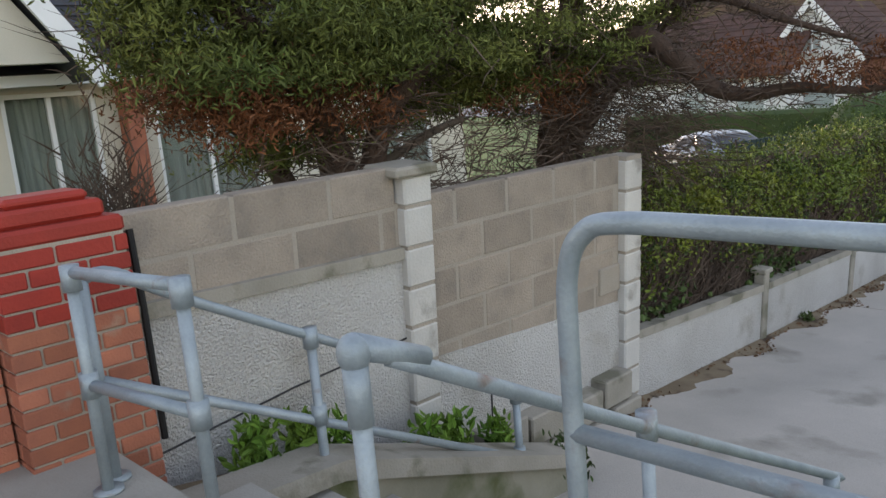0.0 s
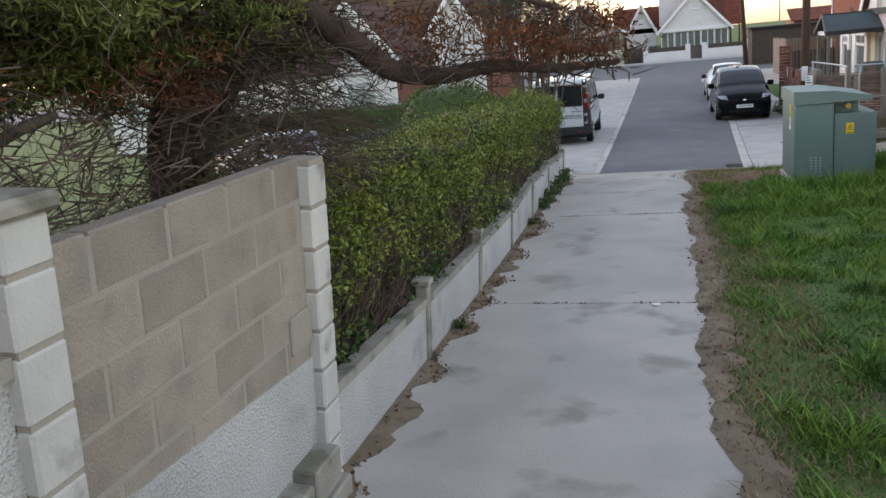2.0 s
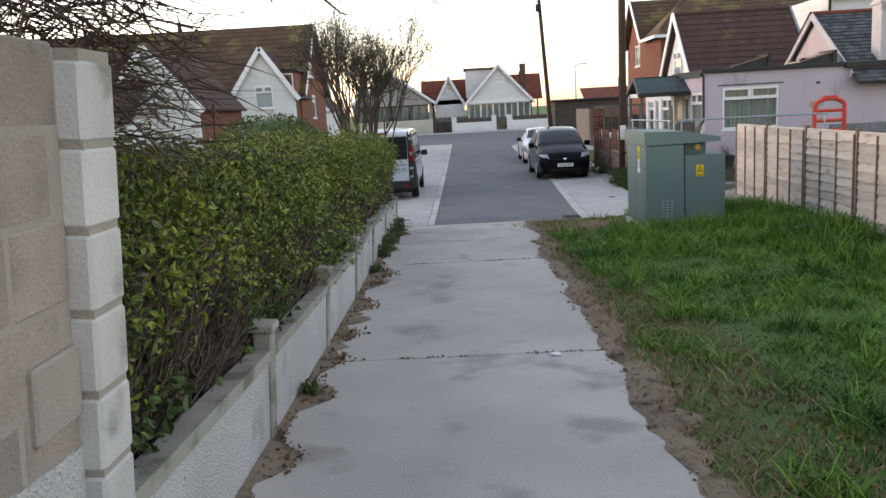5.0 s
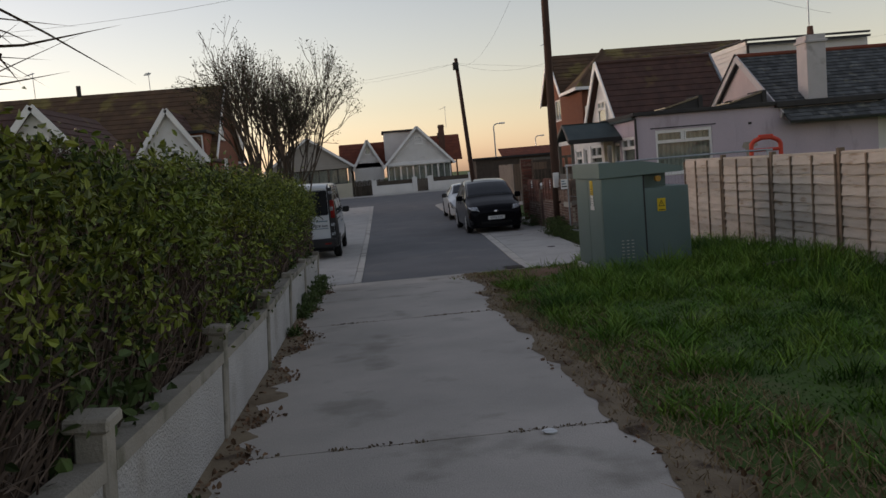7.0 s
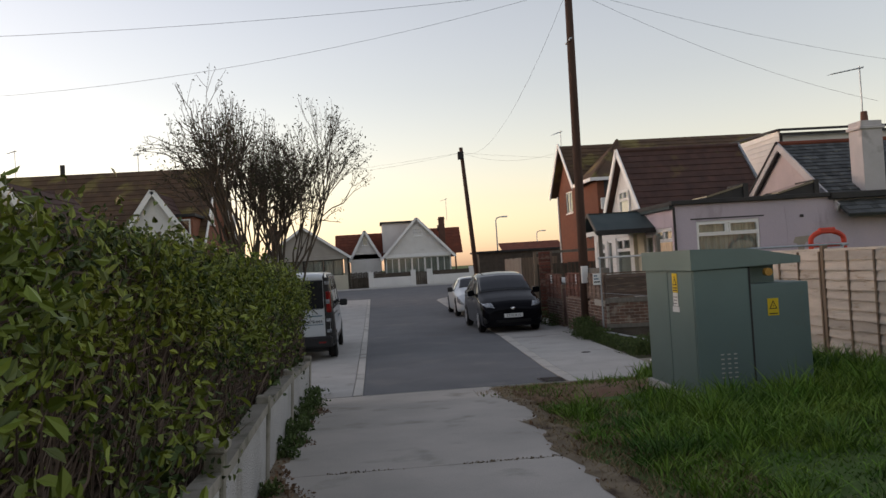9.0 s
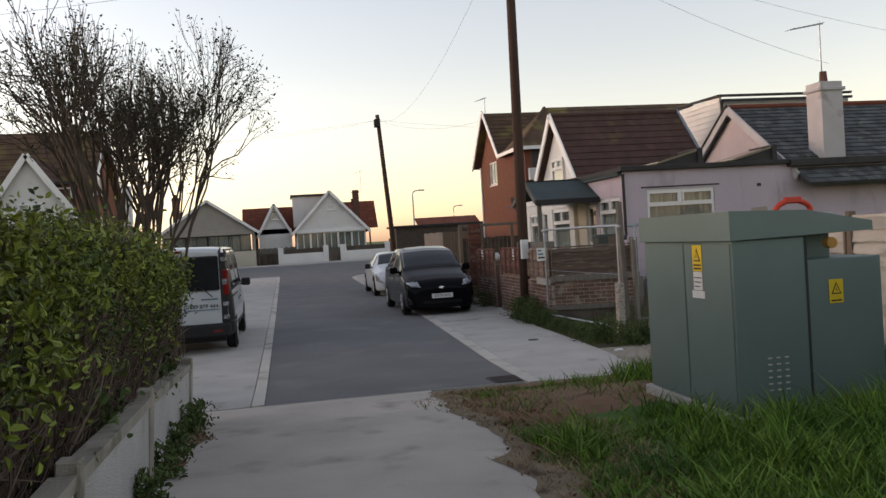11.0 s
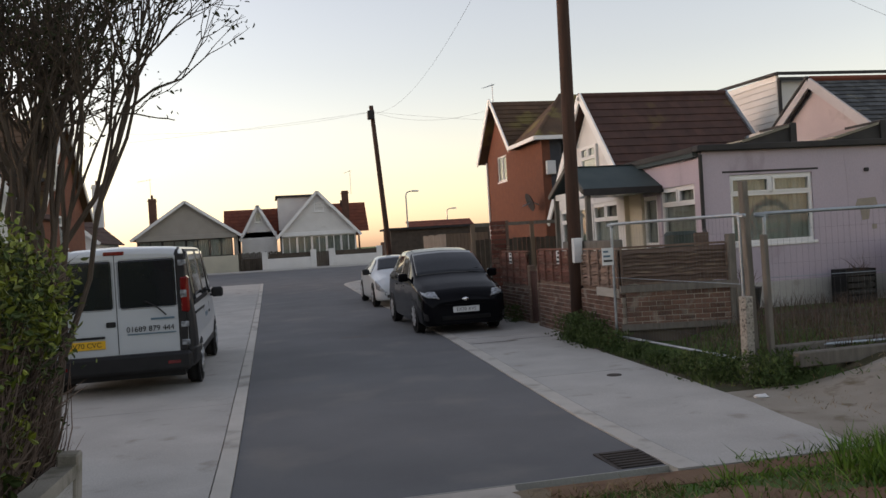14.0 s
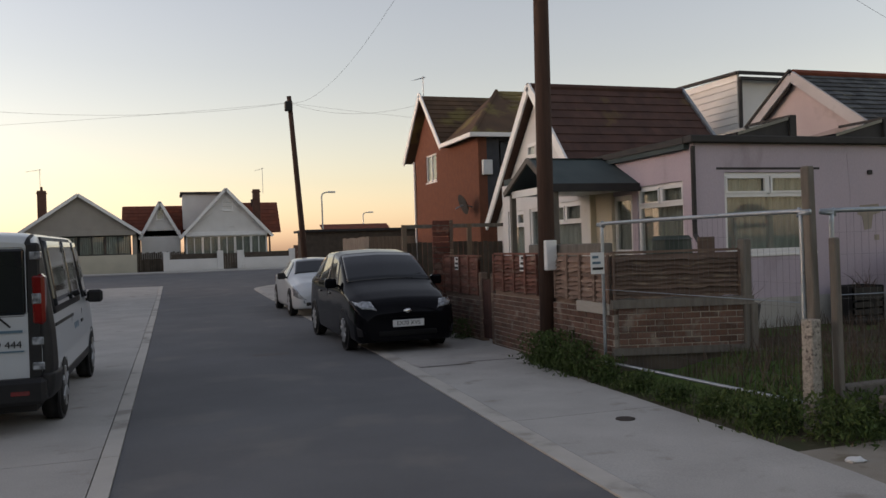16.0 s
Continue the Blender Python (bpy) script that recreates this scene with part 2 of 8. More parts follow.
PALE_PINK = mat("weathered_pale_pink_paint", (0.50, 0.42, 0.42), (0.43, 0.36, 0.365), 1.2, 0.85, 60, 0.3, dirt=(0.36, 0.31, 0.30), dirt_scale=1.6, dirt_cut=0.58)
WHITE_RENDER = mat("white_render", (0.72, 0.71, 0.69), (0.64, 0.63, 0.61), 1.2, 0.85, 60, 0.25, dirt=(0.52, 0.50, 0.47), dirt_scale=1.1, dirt_cut=0.64)
GREY_DASH = mat("grey_beige_dash", (0.36, 0.33, 0.29), (0.31, 0.285, 0.25), 1.2, 0.9, 60, 0.4)
CREAM = mat("cream_render", (0.60, 0.55, 0.45), (0.53, 0.49, 0.40), 1.2, 0.85, 60, 0.25)
UPVC = mat("white_upvc", (0.78, 0.78, 0.77), (0.72, 0.72, 0.71), 2, 0.4, 60, 0.0, spec=0.5, fine=0.05)
BLACK_TRIM = mat("black_fascia", (0.028, 0.027, 0.028), (0.045, 0.042, 0.04), 3, 0.7, 60, 0.2)
FELT = mat("green_grey_roof_felt", (0.055, 0.075, 0.078), (0.075, 0.095, 0.095), 2, 0.95, 120, 0.4)
BROWN_TILE = mat("brown_roof_tiles", (0.09, 0.046, 0.036), (0.062, 0.035, 0.029), 3, 0.85, 50, 0.4, island=0.12, dirt=(0.12, 0.085, 0.035), dirt_scale=1.2, dirt_cut=0.62)
MOSS_TILE = mat("mossy_brown_tiles", (0.105, 0.062, 0.036), (0.075, 0.046, 0.029), 1.5, 0.9, 50, 0.4, island=0.12, dirt=(0.16, 0.125, 0.045), dirt_scale=0.9, dirt_cut=0.52)
RED_TILE = mat("red_clay_tiles", (0.19, 0.055, 0.03), (0.14, 0.045, 0.028), 2, 0.85, 50, 0.4, island=0.12)
SLATE = mat("lichened_slate", (0.085, 0.092, 0.095), (0.06, 0.065, 0.068), 4, 0.8, 40, 0.4, island=0.4, dirt=(0.17, 0.17, 0.14), dirt_scale=5, dirt_cut=0.6)
DARK_SLATE = mat("dark_slate", (0.05, 0.052, 0.058), (0.035, 0.037, 0.042), 4, 0.7, 40, 0.3, island=0.25)
CURTAIN = mat("net_curtain", (0.42, 0.42, 0.37), (0.26, 0.27, 0.23), 3, 0.95, 40, 0.2, stretch=(5, 5, 0.4))
ROOM_SHADE = mat("room_shade", (0.02, 0.02, 0.022), (0.03, 0.028, 0.026), 2, 0.9, 40, 0)
GLASS = glass_mat("window_glass", (0.85, 0.88, 0.88))
# opaque panes: the near-black colour stands in for unlit car interiors
CAR_GLASS = mat("opaque_dark_glass", (0.012, 0.014, 0.016), (0.016, 0.018, 0.02), 2, 0.04, 40, 0, spec=0.6, fine=0)
BLACK_PAINT = mat("black_car_paint", (0.007, 0.007, 0.009), (0.005, 0.005, 0.006), 3, 0.07, 60, 0, spec=0.09, fine=0)
VOID = mat("dark_grille", (0.004, 0.004, 0.0045), (0.006, 0.006, 0.006), 8, 0.5, 60, 0, fine=0, spec=0.2)
WHITE_PAINT = mat("white_van_paint", (0.49, 0.52, 0.54), (0.45, 0.48, 0.50), 0.8, 0.3, 60, 0, spec=0.5, coat=0.5, fine=0.05)
SILVER_PAINT = mat("silver_car_paint", (0.27, 0.30, 0.33), (0.23, 0.26, 0.29), 1, 0.3, 60, 0, metal=0.5, spec=0.5, coat=0.5, fine=0)
BLACK_PLASTIC = mat("black_plastic", (0.012, 0.012, 0.013), (0.018, 0.018, 0.019), 4, 0.55, 80, 0.05)
RUBBER = mat("tyre_rubber", (0.016, 0.016, 0.016), (0.024, 0.023, 0.022), 6, 0.85, 80, 0.15)
ALLOY = mat("alloy_wheel", (0.45, 0.46, 0.47), (0.35, 0.36, 0.37), 4, 0.35, 60, 0, metal=0.8, fine=0)
CHROME = mat("chrome", (0.7, 0.7, 0.7), (0.6, 0.6, 0.6), 4, 0.15, 60, 0, metal=1.0, fine=0)
HEADLAMP = mat("headlamp_glass", (0.40, 0.43, 0.46), (0.06, 0.065, 0.07), 18, 0.08, 60, 0, spec=0.7, fine=0, coat=1.0)
RED_LAMP = mat("red_tail_lamp", (0.20, 0.010, 0.009), (0.12, 0.007, 0.007), 8, 0.15, 60, 0, spec=0.6, coat=0.6, fine=0)
YELLOW = mat("warning_yellow", (0.72, 0.50, 0.02), (0.66, 0.46, 0.02), 4, 0.6, 60, 0, fine=0.05)
PLATE_YELLOW = mat("plate_yellow", (0.72, 0.42, 0.03), (0.70, 0.40, 0.03), 4, 0.4, 60, 0, fine=0)
SIGN_WHITE = mat("sign_white", (0.70, 0.71, 0.70), (0.64, 0.65, 0.64), 4, 0.5, 60, 0, fine=0.05)
INK = mat("black_ink", (0.015, 0.015, 0.015), (0.02, 0.02, 0.02), 4, 0.6, 60, 0, fine=0)
BLUE_INK = mat("blue_grey_lettering", (0.10, 0.17, 0.22), (0.09, 0.15, 0.2), 4, 0.5, 60, 0, fine=0)
IRON = mat("cast_iron", (0.05, 0.042, 0.038), (0.075, 0.06, 0.05), 6, 0.7, 80, 0.4, metal=0.4)
BRASS = mat("orange_brass_lock", (0.42, 0.22, 0.04), (0.35, 0.18, 0.035), 6, 0.5, 60, 0.1)
RED_PLASTIC = mat("orange_red_plastic", (0.55, 0.06, 0.03), (0.48, 0.05, 0.028), 2, 0.5, 60, 0.05)
TANK_GREEN = mat("dark_green_plastic", (0.022, 0.036, 0.03), (0.03, 0.045, 0.038), 3, 0.5, 60, 0.05)
CABLE = mat("black_cable", (0.03, 0.03, 0.032), (0.04, 0.04, 0.042), 3, 0.7, 60, 0, fine=0)
CHIMNEY_BRICK = mat("sooty_chimney_brick", (0.14, 0.075, 0.055), (0.10, 0.055, 0.042), 4, 0.9, 60, 0.4)


# ---- mesh helpers ----
def part(name, bm, material, parent=None, label="", smooth=False):
    """Links a bmesh as one mesh object, under a thing or a part where one is given."""
    me = bpy.data.meshes.new(name)
    bm.to_mesh(me)
    bm.free()
    me.materials.append(material)
    if smooth:
        for p in me.polygons:
            p.use_smooth = True
    ob = new(name, me)
    if parent:
        ob.parent = parent
    if label:
        ob["label"] = label
    return ob


def soup(name, verts, faces, material, parent=None, label="", smooth=False):
    me = bpy.data.meshes.new(name)
    me.from_pydata(verts, [], faces)
    me.materials.append(material)
    if smooth:
        me.polygons.foreach_set("use_smooth", [True] * len(me.polygons))
    ob = new(name, me)
    if parent:
        ob.parent = parent
    if label:
        ob["label"] = label
    return ob


def thing(name, at, label, category, group="", kind=""):
    ob = new(name)
    ob.empty_display_size = 0.2
    ob.matrix_basis = at if isinstance(at, Matrix) else Matrix.Translation(at)
    return tagged(ob, label, category, group, kind)


def box(bm, x0, x1, y0, y1, z0, z1, bevel=0.0, m=None):
    vs = bmesh.ops.create_cube(bm, size=1.0)["verts"]
    k = Matrix.Translation(((x0 + x1) / 2, (y0 + y1) / 2, (z0 + z1) / 2)) @ Matrix.Diagonal((abs(x1 - x0), abs(y1 - y0), abs(z1 - z0), 1))
    bmesh.ops.transform(bm, matrix=k, verts=vs)
    if bevel:
        es = list({e for v in vs for e in v.link_edges})
        r = bmesh.ops.bevel(bm, geom=es, offset=bevel, segments=1, affect='EDGES')
        vs = list({v for v in vs if v.is_valid} | {v for v in r["verts"]})
    if m is not None:
        bmesh.ops.transform(bm, matrix=m, verts=vs)
    return bm


def cube(*a, bevel=0.0, m=None):
    return box(bmesh.new(), *a, bevel=bevel, m=m)


def tube(bm, pts, radius, seg=8, taper=None):
    """A round bar along a line of points."""
    rings, pts = [], [Vector(p) for p in pts]
    s = None
    for i, p in enumerate(pts):
        d = (pts[min(i + 1, len(pts) - 1)] - pts[max(i - 1, 0)]).normalized()
        if s is None:
            s = d.cross(Vector((0, 0, 1)) if abs(d.z) < 0.9 else Vector((1, 0, 0)))
        s = (s - d * s.dot(d)).normalized()
        u = s.cross(d)
        r = radius if taper is None else radius + (taper - radius) * i / (len(pts) - 1)
        rings.append([bm.verts.new(p + r * (math.cos(a) * s + math.sin(a) * u)) for a in (2 * math.pi * k / seg for k in range(seg))])
    for a, b in zip(rings, rings[1:]):
        for k in range(seg):
            bm.faces.new((a[k], a[(k + 1) % seg], b[(k + 1) % seg], b[k]))
    bm.faces.new(rings[0][::-1])
    bm.faces.new(rings[-1])
    return bm


def prism(bm, outline, y0, y1, axis='y'):
    """Outline of (u, z) pairs pushed along an axis."""
    def at(u, z, w):
        return (u, w, z) if axis == 'y' else ((w, u, z) if axis == 'x' else (u, z, w))
    a = [bm.verts.new(at(u, z, y0)) for u, z in outline]
    b = [bm.verts.new(at(u, z, y1)) for u, z in outline]
    n = len(a)
    for k in range(n):
        bm.faces.new((a[k], a[(k + 1) % n], b[(k + 1) % n], b[k]))
    bm.faces.new(a[::-1])
    bm.faces.new(b)
    bmesh.ops.recalc_face_normals(bm, faces=bm.faces)
    return bm


def bend(points, n=6):
    """A smooth line through the given points."""
    pts, out = [Vector(p) for p in points], []
    for i in range(len(pts) - 1):
        p0, p1, p2, p3 = pts[max(i - 1, 0)], pts[i], pts[i + 1], pts[min(i + 2, len(pts) - 1)]
        for k in range(n):
            t = k / n
            out.append(0.5 * (2 * p1 + (p2 - p0) * t + (2 * p0 - 5 * p1 + 4 * p2 - p3) * t * t + (3 * p1 - p0 - 3 * p2 + p3) * t ** 3))
    return out + [pts[-1]]


def words(name, text, size, at, material, parent, depth=0.002):
    """Raised lettering in the built-in font, centred at a pose."""
    cu = bpy.data.curves.new(name, 'FONT')
    cu.body, cu.size, cu.extrude, cu.align_x, cu.align_y = text, size, depth, 'CENTER', 'CENTER'
    tmp = bpy.data.objects.new(name, cu)
    me = bpy.data.meshes.new_from_object(tmp)
    bpy.data.objects.remove(tmp)
    me.materials.clear()
    me.materials.append(material)
    ob = new(name, me)
    ob.parent = parent
    ob.matrix_basis = at
    return ob


def gz(y):
    """Height of the path and street along their length."""
    return float(np.interp(y, [-50, -3, 1.0, 2.2, 3.2, 4.3, 6.2, 8.5, 11, 13, 15, 17, 19, 21, 32, 45, 55, 73, 120, 900], [1.0, 1.0, 0.95, 0.9, 0.84, 0.68, 0.56, 0.45, 0.35, 0.31, 0.27, 0.19, 0.05, 0.0, -0.02, 0.06, 0.2, 0.5, 0.9, 1.0]))


def land(x, y):
    """Height of the open ground: the street's level, a little mounded on the grass."""
    z = gz(y)
    mound = max(0.0, min(1.0, (x - 0.4) / 2.0)) * max(0.0, min(1.0, (18.6 - y) / 2.0)) * 0.14
    yard = max(0.0, min(1.0, (x - 4.2) / 1.0)) * max(0.0, min(1.0, (y - 17) / 4)) * max(0.0, min(1.0, (40 - y) / 5)) * 0.28
    return z + mound * max(0.0, min(1.0, (y - 1) / 3)) + yard

# ---- ground, path, street ----
xs = sorted({*np.arange(-30, -6, 3.0), *np.arange(-6, 12, 0.5), *np.arange(12, 40, 3.0), -900, -400, -150, -70, -45, 60, 100, 200, 400, 900})
ys = sorted({*np.arange(-30, -2, 4.0), *np.arange(-2, 30, 0.5), *np.arange(30, 90, 2.5), -600, -200, -60, 110, 140, 200, 300, 500, 900})
gv, gf = [], []
for j, yy in enumerate(ys):
    for i, xx in enumerate(xs):
        soft = 0.02 * noise.noise(Vector((xx * 0.9, yy * 0.9, 0))) if xx > 0.5 and 2 < yy < 18 else 0
        paved = (-2.6 < xx < 0.3 and yy < 19) or (yy >= 19.0 and -5.6 < xx < 2.9) or (19.0 <= yy <= 21.0 and 2.9 <= xx < 10) or (yy >= 21.0 and -5.6 < xx < 3.2) or (yy >= 28.5 and -5.6 < xx < 4.1) or yy > 50
        gv.append((xx, yy, land(xx, yy) - (0.07 if paved else 0.015) + soft))
nx = len(xs)
gf = [(j * nx + i, j * nx + i + 1, (j + 1) * nx + i + 1, (j + 1) * nx + i) for j in range(len(ys) - 1) for i in range(nx - 1)]
tagged(soup("ground", gv, gf, TURF, smooth=True), "rough grassy ground with bare sandy patches", "ground", kind="structure")


def strip(name, x_left, x_right, y0, y1, material, parent=None, lift=0.0, thick=0.1, step=0.4):
    """A slab that follows the ground's fall; its edges are functions of y."""
    n = max(2, int((y1 - y0) / step))
    v, f = [], []
    for k in range(n + 1):
        y = y0 + (y1 - y0) * k / n
        z = gz(y) + lift
        a, b = x_left(y), x_right(y)
        v += [(a, y, z), (b, y, z), (b, y, z - thick), (a, y, z - thick)]
    for k in range(n):
        i, j = 4 * k, 4 * k + 4
        f += [(i, i + 1, j + 1, j), (i + 1, i + 2, j + 2, j + 1), (i + 3, i, j, j + 3), (i + 2, i + 3, j + 3, j + 2)]
    f += [(0, 3, 2, 1), (4 * n, 4 * n + 1, 4 * n + 2, 4 * n + 3)]
    return soup(name, v, f, material, parent)


def ragged(y):
    return 0.12 + 0.13 * noise.noise(Vector((0.3, y * 1.1, 4.0))) + 0.07 * noise.noise(Vector((2.3, y * 4.5, 1.0))) + (0.12 if y > 15 else 0)


path = thing("path", (0, 0, 0), "worn pale concrete footpath with a ragged grassy edge", "path", kind="structure")
for y0, y1 in ((2.1, 3.0), (3.015, 8.1), (8.115, 13.18), (13.195, 18.9)):
    strip("slab", lambda y: -2.5, ragged, y0, y1, PATH_CONCRETE, path, step=0.12)
road_left, road_right = (lambda y: -1.70), (lambda y: 1.42 + min(0.4, (y - 19) * 0.04))
road = thing("road", (0, 0, 0), "smooth dark asphalt side street meeting a cross street", "road", kind="structure")
strip("carriageway", road_left, road_right, 18.92, 56.0, ASPHALT, road, step=1.0)
strip("junction_flare", lambda y: road_right(y) - 0.05, lambda y: road_right(y) + 0.02 + max(0.0, y - 50.0) ** 2 * 0.14, 50.0, 56.0, ASPHALT, road, lift=-0.003, step=0.5)
strip("junction", lambda y: -70, lambda y: 70, 56.0, 70.5, ASPHALT, road, lift=-0.004, step=1.0)
pavement = thing("pavement", (0, 0, 0), "pale concrete pavement slabs with flush kerbs", "pavement", kind="structure")
yy = 18.95
while yy < 55.5:
    y1 = min(yy + 4.6, 55.9)
    strip("kerb", lambda y: -1.85, lambda y: -1.705, yy, min(y1, 55.9) - 0.012, KERB_AND_GLINT, pavement, lift=0.012, step=1.0)
    strip("slab", lambda y: -5.2, lambda y: -1.862, yy, y1 - 0.015, CONCRETE, pavement, lift=0.005, step=1.0)
    yy = y1
verge = lambda y: float(np.interp(y, [18.7, 21.0, 24.0, 27.0, 28.2, 31.0], [2.9, 3.32, 3.43, 3.58, 3.95, 4.25])) + 0.04 * noise.noise(Vector((1.0, y * 2.3, 0)))
far_flare = lambda y: max(0.0, y - 50.0) ** 2 * 0.14
yy = 18.75
while yy < 55.5:
    y1 = min(yy + 4.6, 55.9)
    strip("kerb", lambda y: road_right(y) + 0.005 + far_flare(y), lambda y: road_right(y) + 0.2 + far_flare(y), yy, y1 - 0.012, KERB_AND_GLINT, pavement, lift=0.012, step=0.6)
    strip("slab", lambda y: road_right(y) + 0.215 + far_flare(y), lambda y: max(verge(y), road_right(y) + 0.4 + far_flare(y)), yy, y1 - 0.015, CONCRETE, pavement, lift=0.005, step=0.6)
    yy = y1
strip("corner_slab", lambda y: max(4.2, road_right(y) + 0.35 + far_flare(y)), lambda y: 13.0, 44.0, 55.9, CONCRETE, pavement, lift=0.003, step=0.6)
strip("footway", lambda y: -70, lambda y: 70, 70.52, 72.8, CONCRETE, pavement, lift=0.03, step=1.0)
strip("edge_strip", lambda y: -1.70, lambda y: 1.5, 18.905, 18.918, CONCRETE, pavement, lift=0.004, step=0.01)


def patch(name, cx, cy, rx, ry, material, label, lift=0.006, seed=1):
    """A flat, uneven patch of ground that follows the fall."""
    v = [(cx, cy, land(cx, cy) + lift)]
    for ring in (0.35, 0.7, 1.0):
        for k in range(48):
            a = 2 * math.pi * k / 48
            r = ring * (0.8 + 0.35 * noise.noise(Vector((math.cos(a) * 2, math.sin(a) * 2, seed))) + 0.12 * noise.noise(Vector((math.cos(a) * 7, math.sin(a) * 7, seed))))
            x, y = cx + rx * r * math.cos(a), cy + ry * r * math.sin(a)
            v.append((x, y, land(x, y) + lift - (0.05 if ring == 1.0 else 0)))
    f = [(0, 1 + k, 1 + (k + 1) % 48) for k in range(48)]
    for q in (0, 1):
        f += [(1 + q * 48 + k, 1 + q * 48 + 48 + k, 1 + q * 48 + 48 + (k + 1) % 48, 1 + q * 48 + (k + 1) % 48) for k in range(48)]
    return tagged(soup(name, v, f, material, smooth=True), label, "soil", kind="structure")


patch("bare_soil", 1.25, 17.0, 1.5, 1.6, RED_SOIL, "bare brown soil beside the path", 0.004, 3)
patch("bare_soil", 6.3, 20.1, 4.1, 1.7, SAND, "sandy trodden soil beside the pavement", 0.003, 5)
patch("plot_earth", 5.5, 21.75, 1.5, 0.75, PLOT_EARTH, "rough dark earth at the plot's edge", 0.01, 4)
patch("plot_earth", 7.6, 23.9, 3.6, 2.9, PLOT_EARTH, "rough dark earth of the vacant plot", 0.012, 9)
verge_soil = thing("verge_soil", (0, 0, 0), "bare trodden soil along the pavement's edge", "soil", kind="structure")
strip("soil", lambda y: ragged(y) - 0.02, lambda y: 4.6, 18.38, 18.742, RED_SOIL, verge_soil, lift=-0.003, step=0.1)
strip("soil", lambda y: verge(y) - 0.02, lambda y: 4.35, 18.742, 21.35, SAND, verge_soil, lift=0.002, step=0.3)
strip("soil", lambda y: verge(y) - 0.02, lambda y: 4.35, 21.35, 28.1, PLOT_EARTH, verge_soil, lift=0.003, step=0.3)
v, f = [], []
for k in range(161):
    y = 2.3 + 16.4 * k / 160
    x0 = ragged(y) - 0.06
    x1 = x0 + 0.30 + 0.2 * noise.noise(Vector((3.0, y * 0.8, 0))) + 0.12 * noise.noise(Vector((9.0, y * 3.5, 0)))
    v += [(x0, y, gz(y) + 0.003), ((x0 + x1) / 2, y, land((x0 + x1) / 2, y) + 0.012), (x1, y, land(x1, y) - 0.03)]
    if k:
        i = 3 * k
        f += [(i - 3, i - 2, i + 1, i), (i - 2, i - 1, i + 2, i + 1)]
tagged(soup("soil_edge", v, f, SOIL, smooth=True), "trodden bare soil between path and grass", "soil", kind="structure")


def inlay(name, x0, x1, y0, y1, material, label, lift):
    v = [(x0, y0, gz(y0) + lift), (x1, y0, gz(y0) + lift), (x1, y1, gz(y1) + lift), (x0, y1, gz(y1) + lift)]
    return tagged(soup(name, v, [(0, 1, 2, 3)], material), label, name.replace("_", " "), kind="structure")


# road gully with bars, a round cover, old trench seams
gully = thing("drain_grate", (1.25, 19.2, gz(19.2) + 0.006), "rectangular cast iron road gully with slots", "drain")
part("frame", cube(-0.19, 0.19, -0.26, 0.26, -0.05, 0.003), IRON, gully)
for k in range(7):
    part("bar", cube(-0.16, 0.16, -0.22 + k * 0.066, -0.185 + k * 0.066, 0, 0.014, bevel=0.003), IRON, gully)
bm = bmesh.new()
bmesh.ops.create_cone(bm, cap_ends=True, segments=24, radius1=0.095, radius2=0.09, depth=0.012)
cover = part("manhole_cover", bm, IRON)
cover.location = (2.77, 22.96, gz(23) + 0.007)
tagged(cover, "small round iron service cover in the pavement", "manhole cover")
inlay("patched_seam", 1.98, 2.75, 27.1, 27.14, BLACK_TRIM, "dark tar seam across the pavement slab", 0.011)
inlay("patched_seam", 2.75, 3.5, 27.28, 27.31, BLACK_TRIM, "dark tar seam across the pavement slab", 0.011)
inlay("patched_seam", -0.05, 0.55, 29.7, 29.95, TRENCH, "worn square patch in the asphalt", 0.004)

# ---- platform, stairs and handrails ----
platform = thing("platform", (0, 0, 0), "concrete landing at the top of the steps", "platform", kind="structure")
part("landing", cube(-6.0, 8.0, -6.0, -0.02, 0.9, 1.95, bevel=0.02), STEP_CONCRETE, platform)
part("landing_side", cube(0.06, 8.0, 0.0, 0.62, 0.5, 1.95, bevel=0.02), STEP_CONCRETE, platform)
stair = thing("staircase", (0, 0, 0), "worn concrete steps down to the footpath", "stairs", kind="structure")
for k in range(6):
    top = 1.95 - 0.175 * (k + 1)
    part("step", cube(-1.5, 0.04, -0.02 + k * 0.35, 0.34 + k * 0.35, 0.5, top, bevel=0.012), STEP_CONCRETE, stair)
# planted strip between the steps and the wall, kept up by a low kerb wall that falls with the steps
bm = bmesh.new()
prism(bm, [(0.12, 0.4), (2.35, 0.4), (2.35, 1.02), (0.75, 1.62), (0.12, 1.66)], -1.66, -1.5, 'x')
tagged(part("retaining_wall", bm, PLANTER_RENDER), "low mossy rendered wall beside the steps", "wall", kind="structure")
bm = bmesh.new()
prism(bm, [(0.08, 1.66), (0.75, 1.62), (2.4, 1.02), (2.4, 1.1), (0.77, 1.71), (0.08, 1.75)], -1.72, -1.44, 'x')
tagged(part("coping", bm, CAPSTONE), "worn concrete coping on the low wall", "coping", kind="structure")
bm = bmesh.new()
prism(bm, [(0.0, 0.4), (2.6, 0.4), (2.6, 0.9), (2.2, 1.05), (0.6, 1.6), (0.0, 1.7)], -1.95, -1.66, 'x')
tagged(part("planting_bed", bm, SOIL), "narrow strip of weedy soil under the wall", "soil", kind="structure")


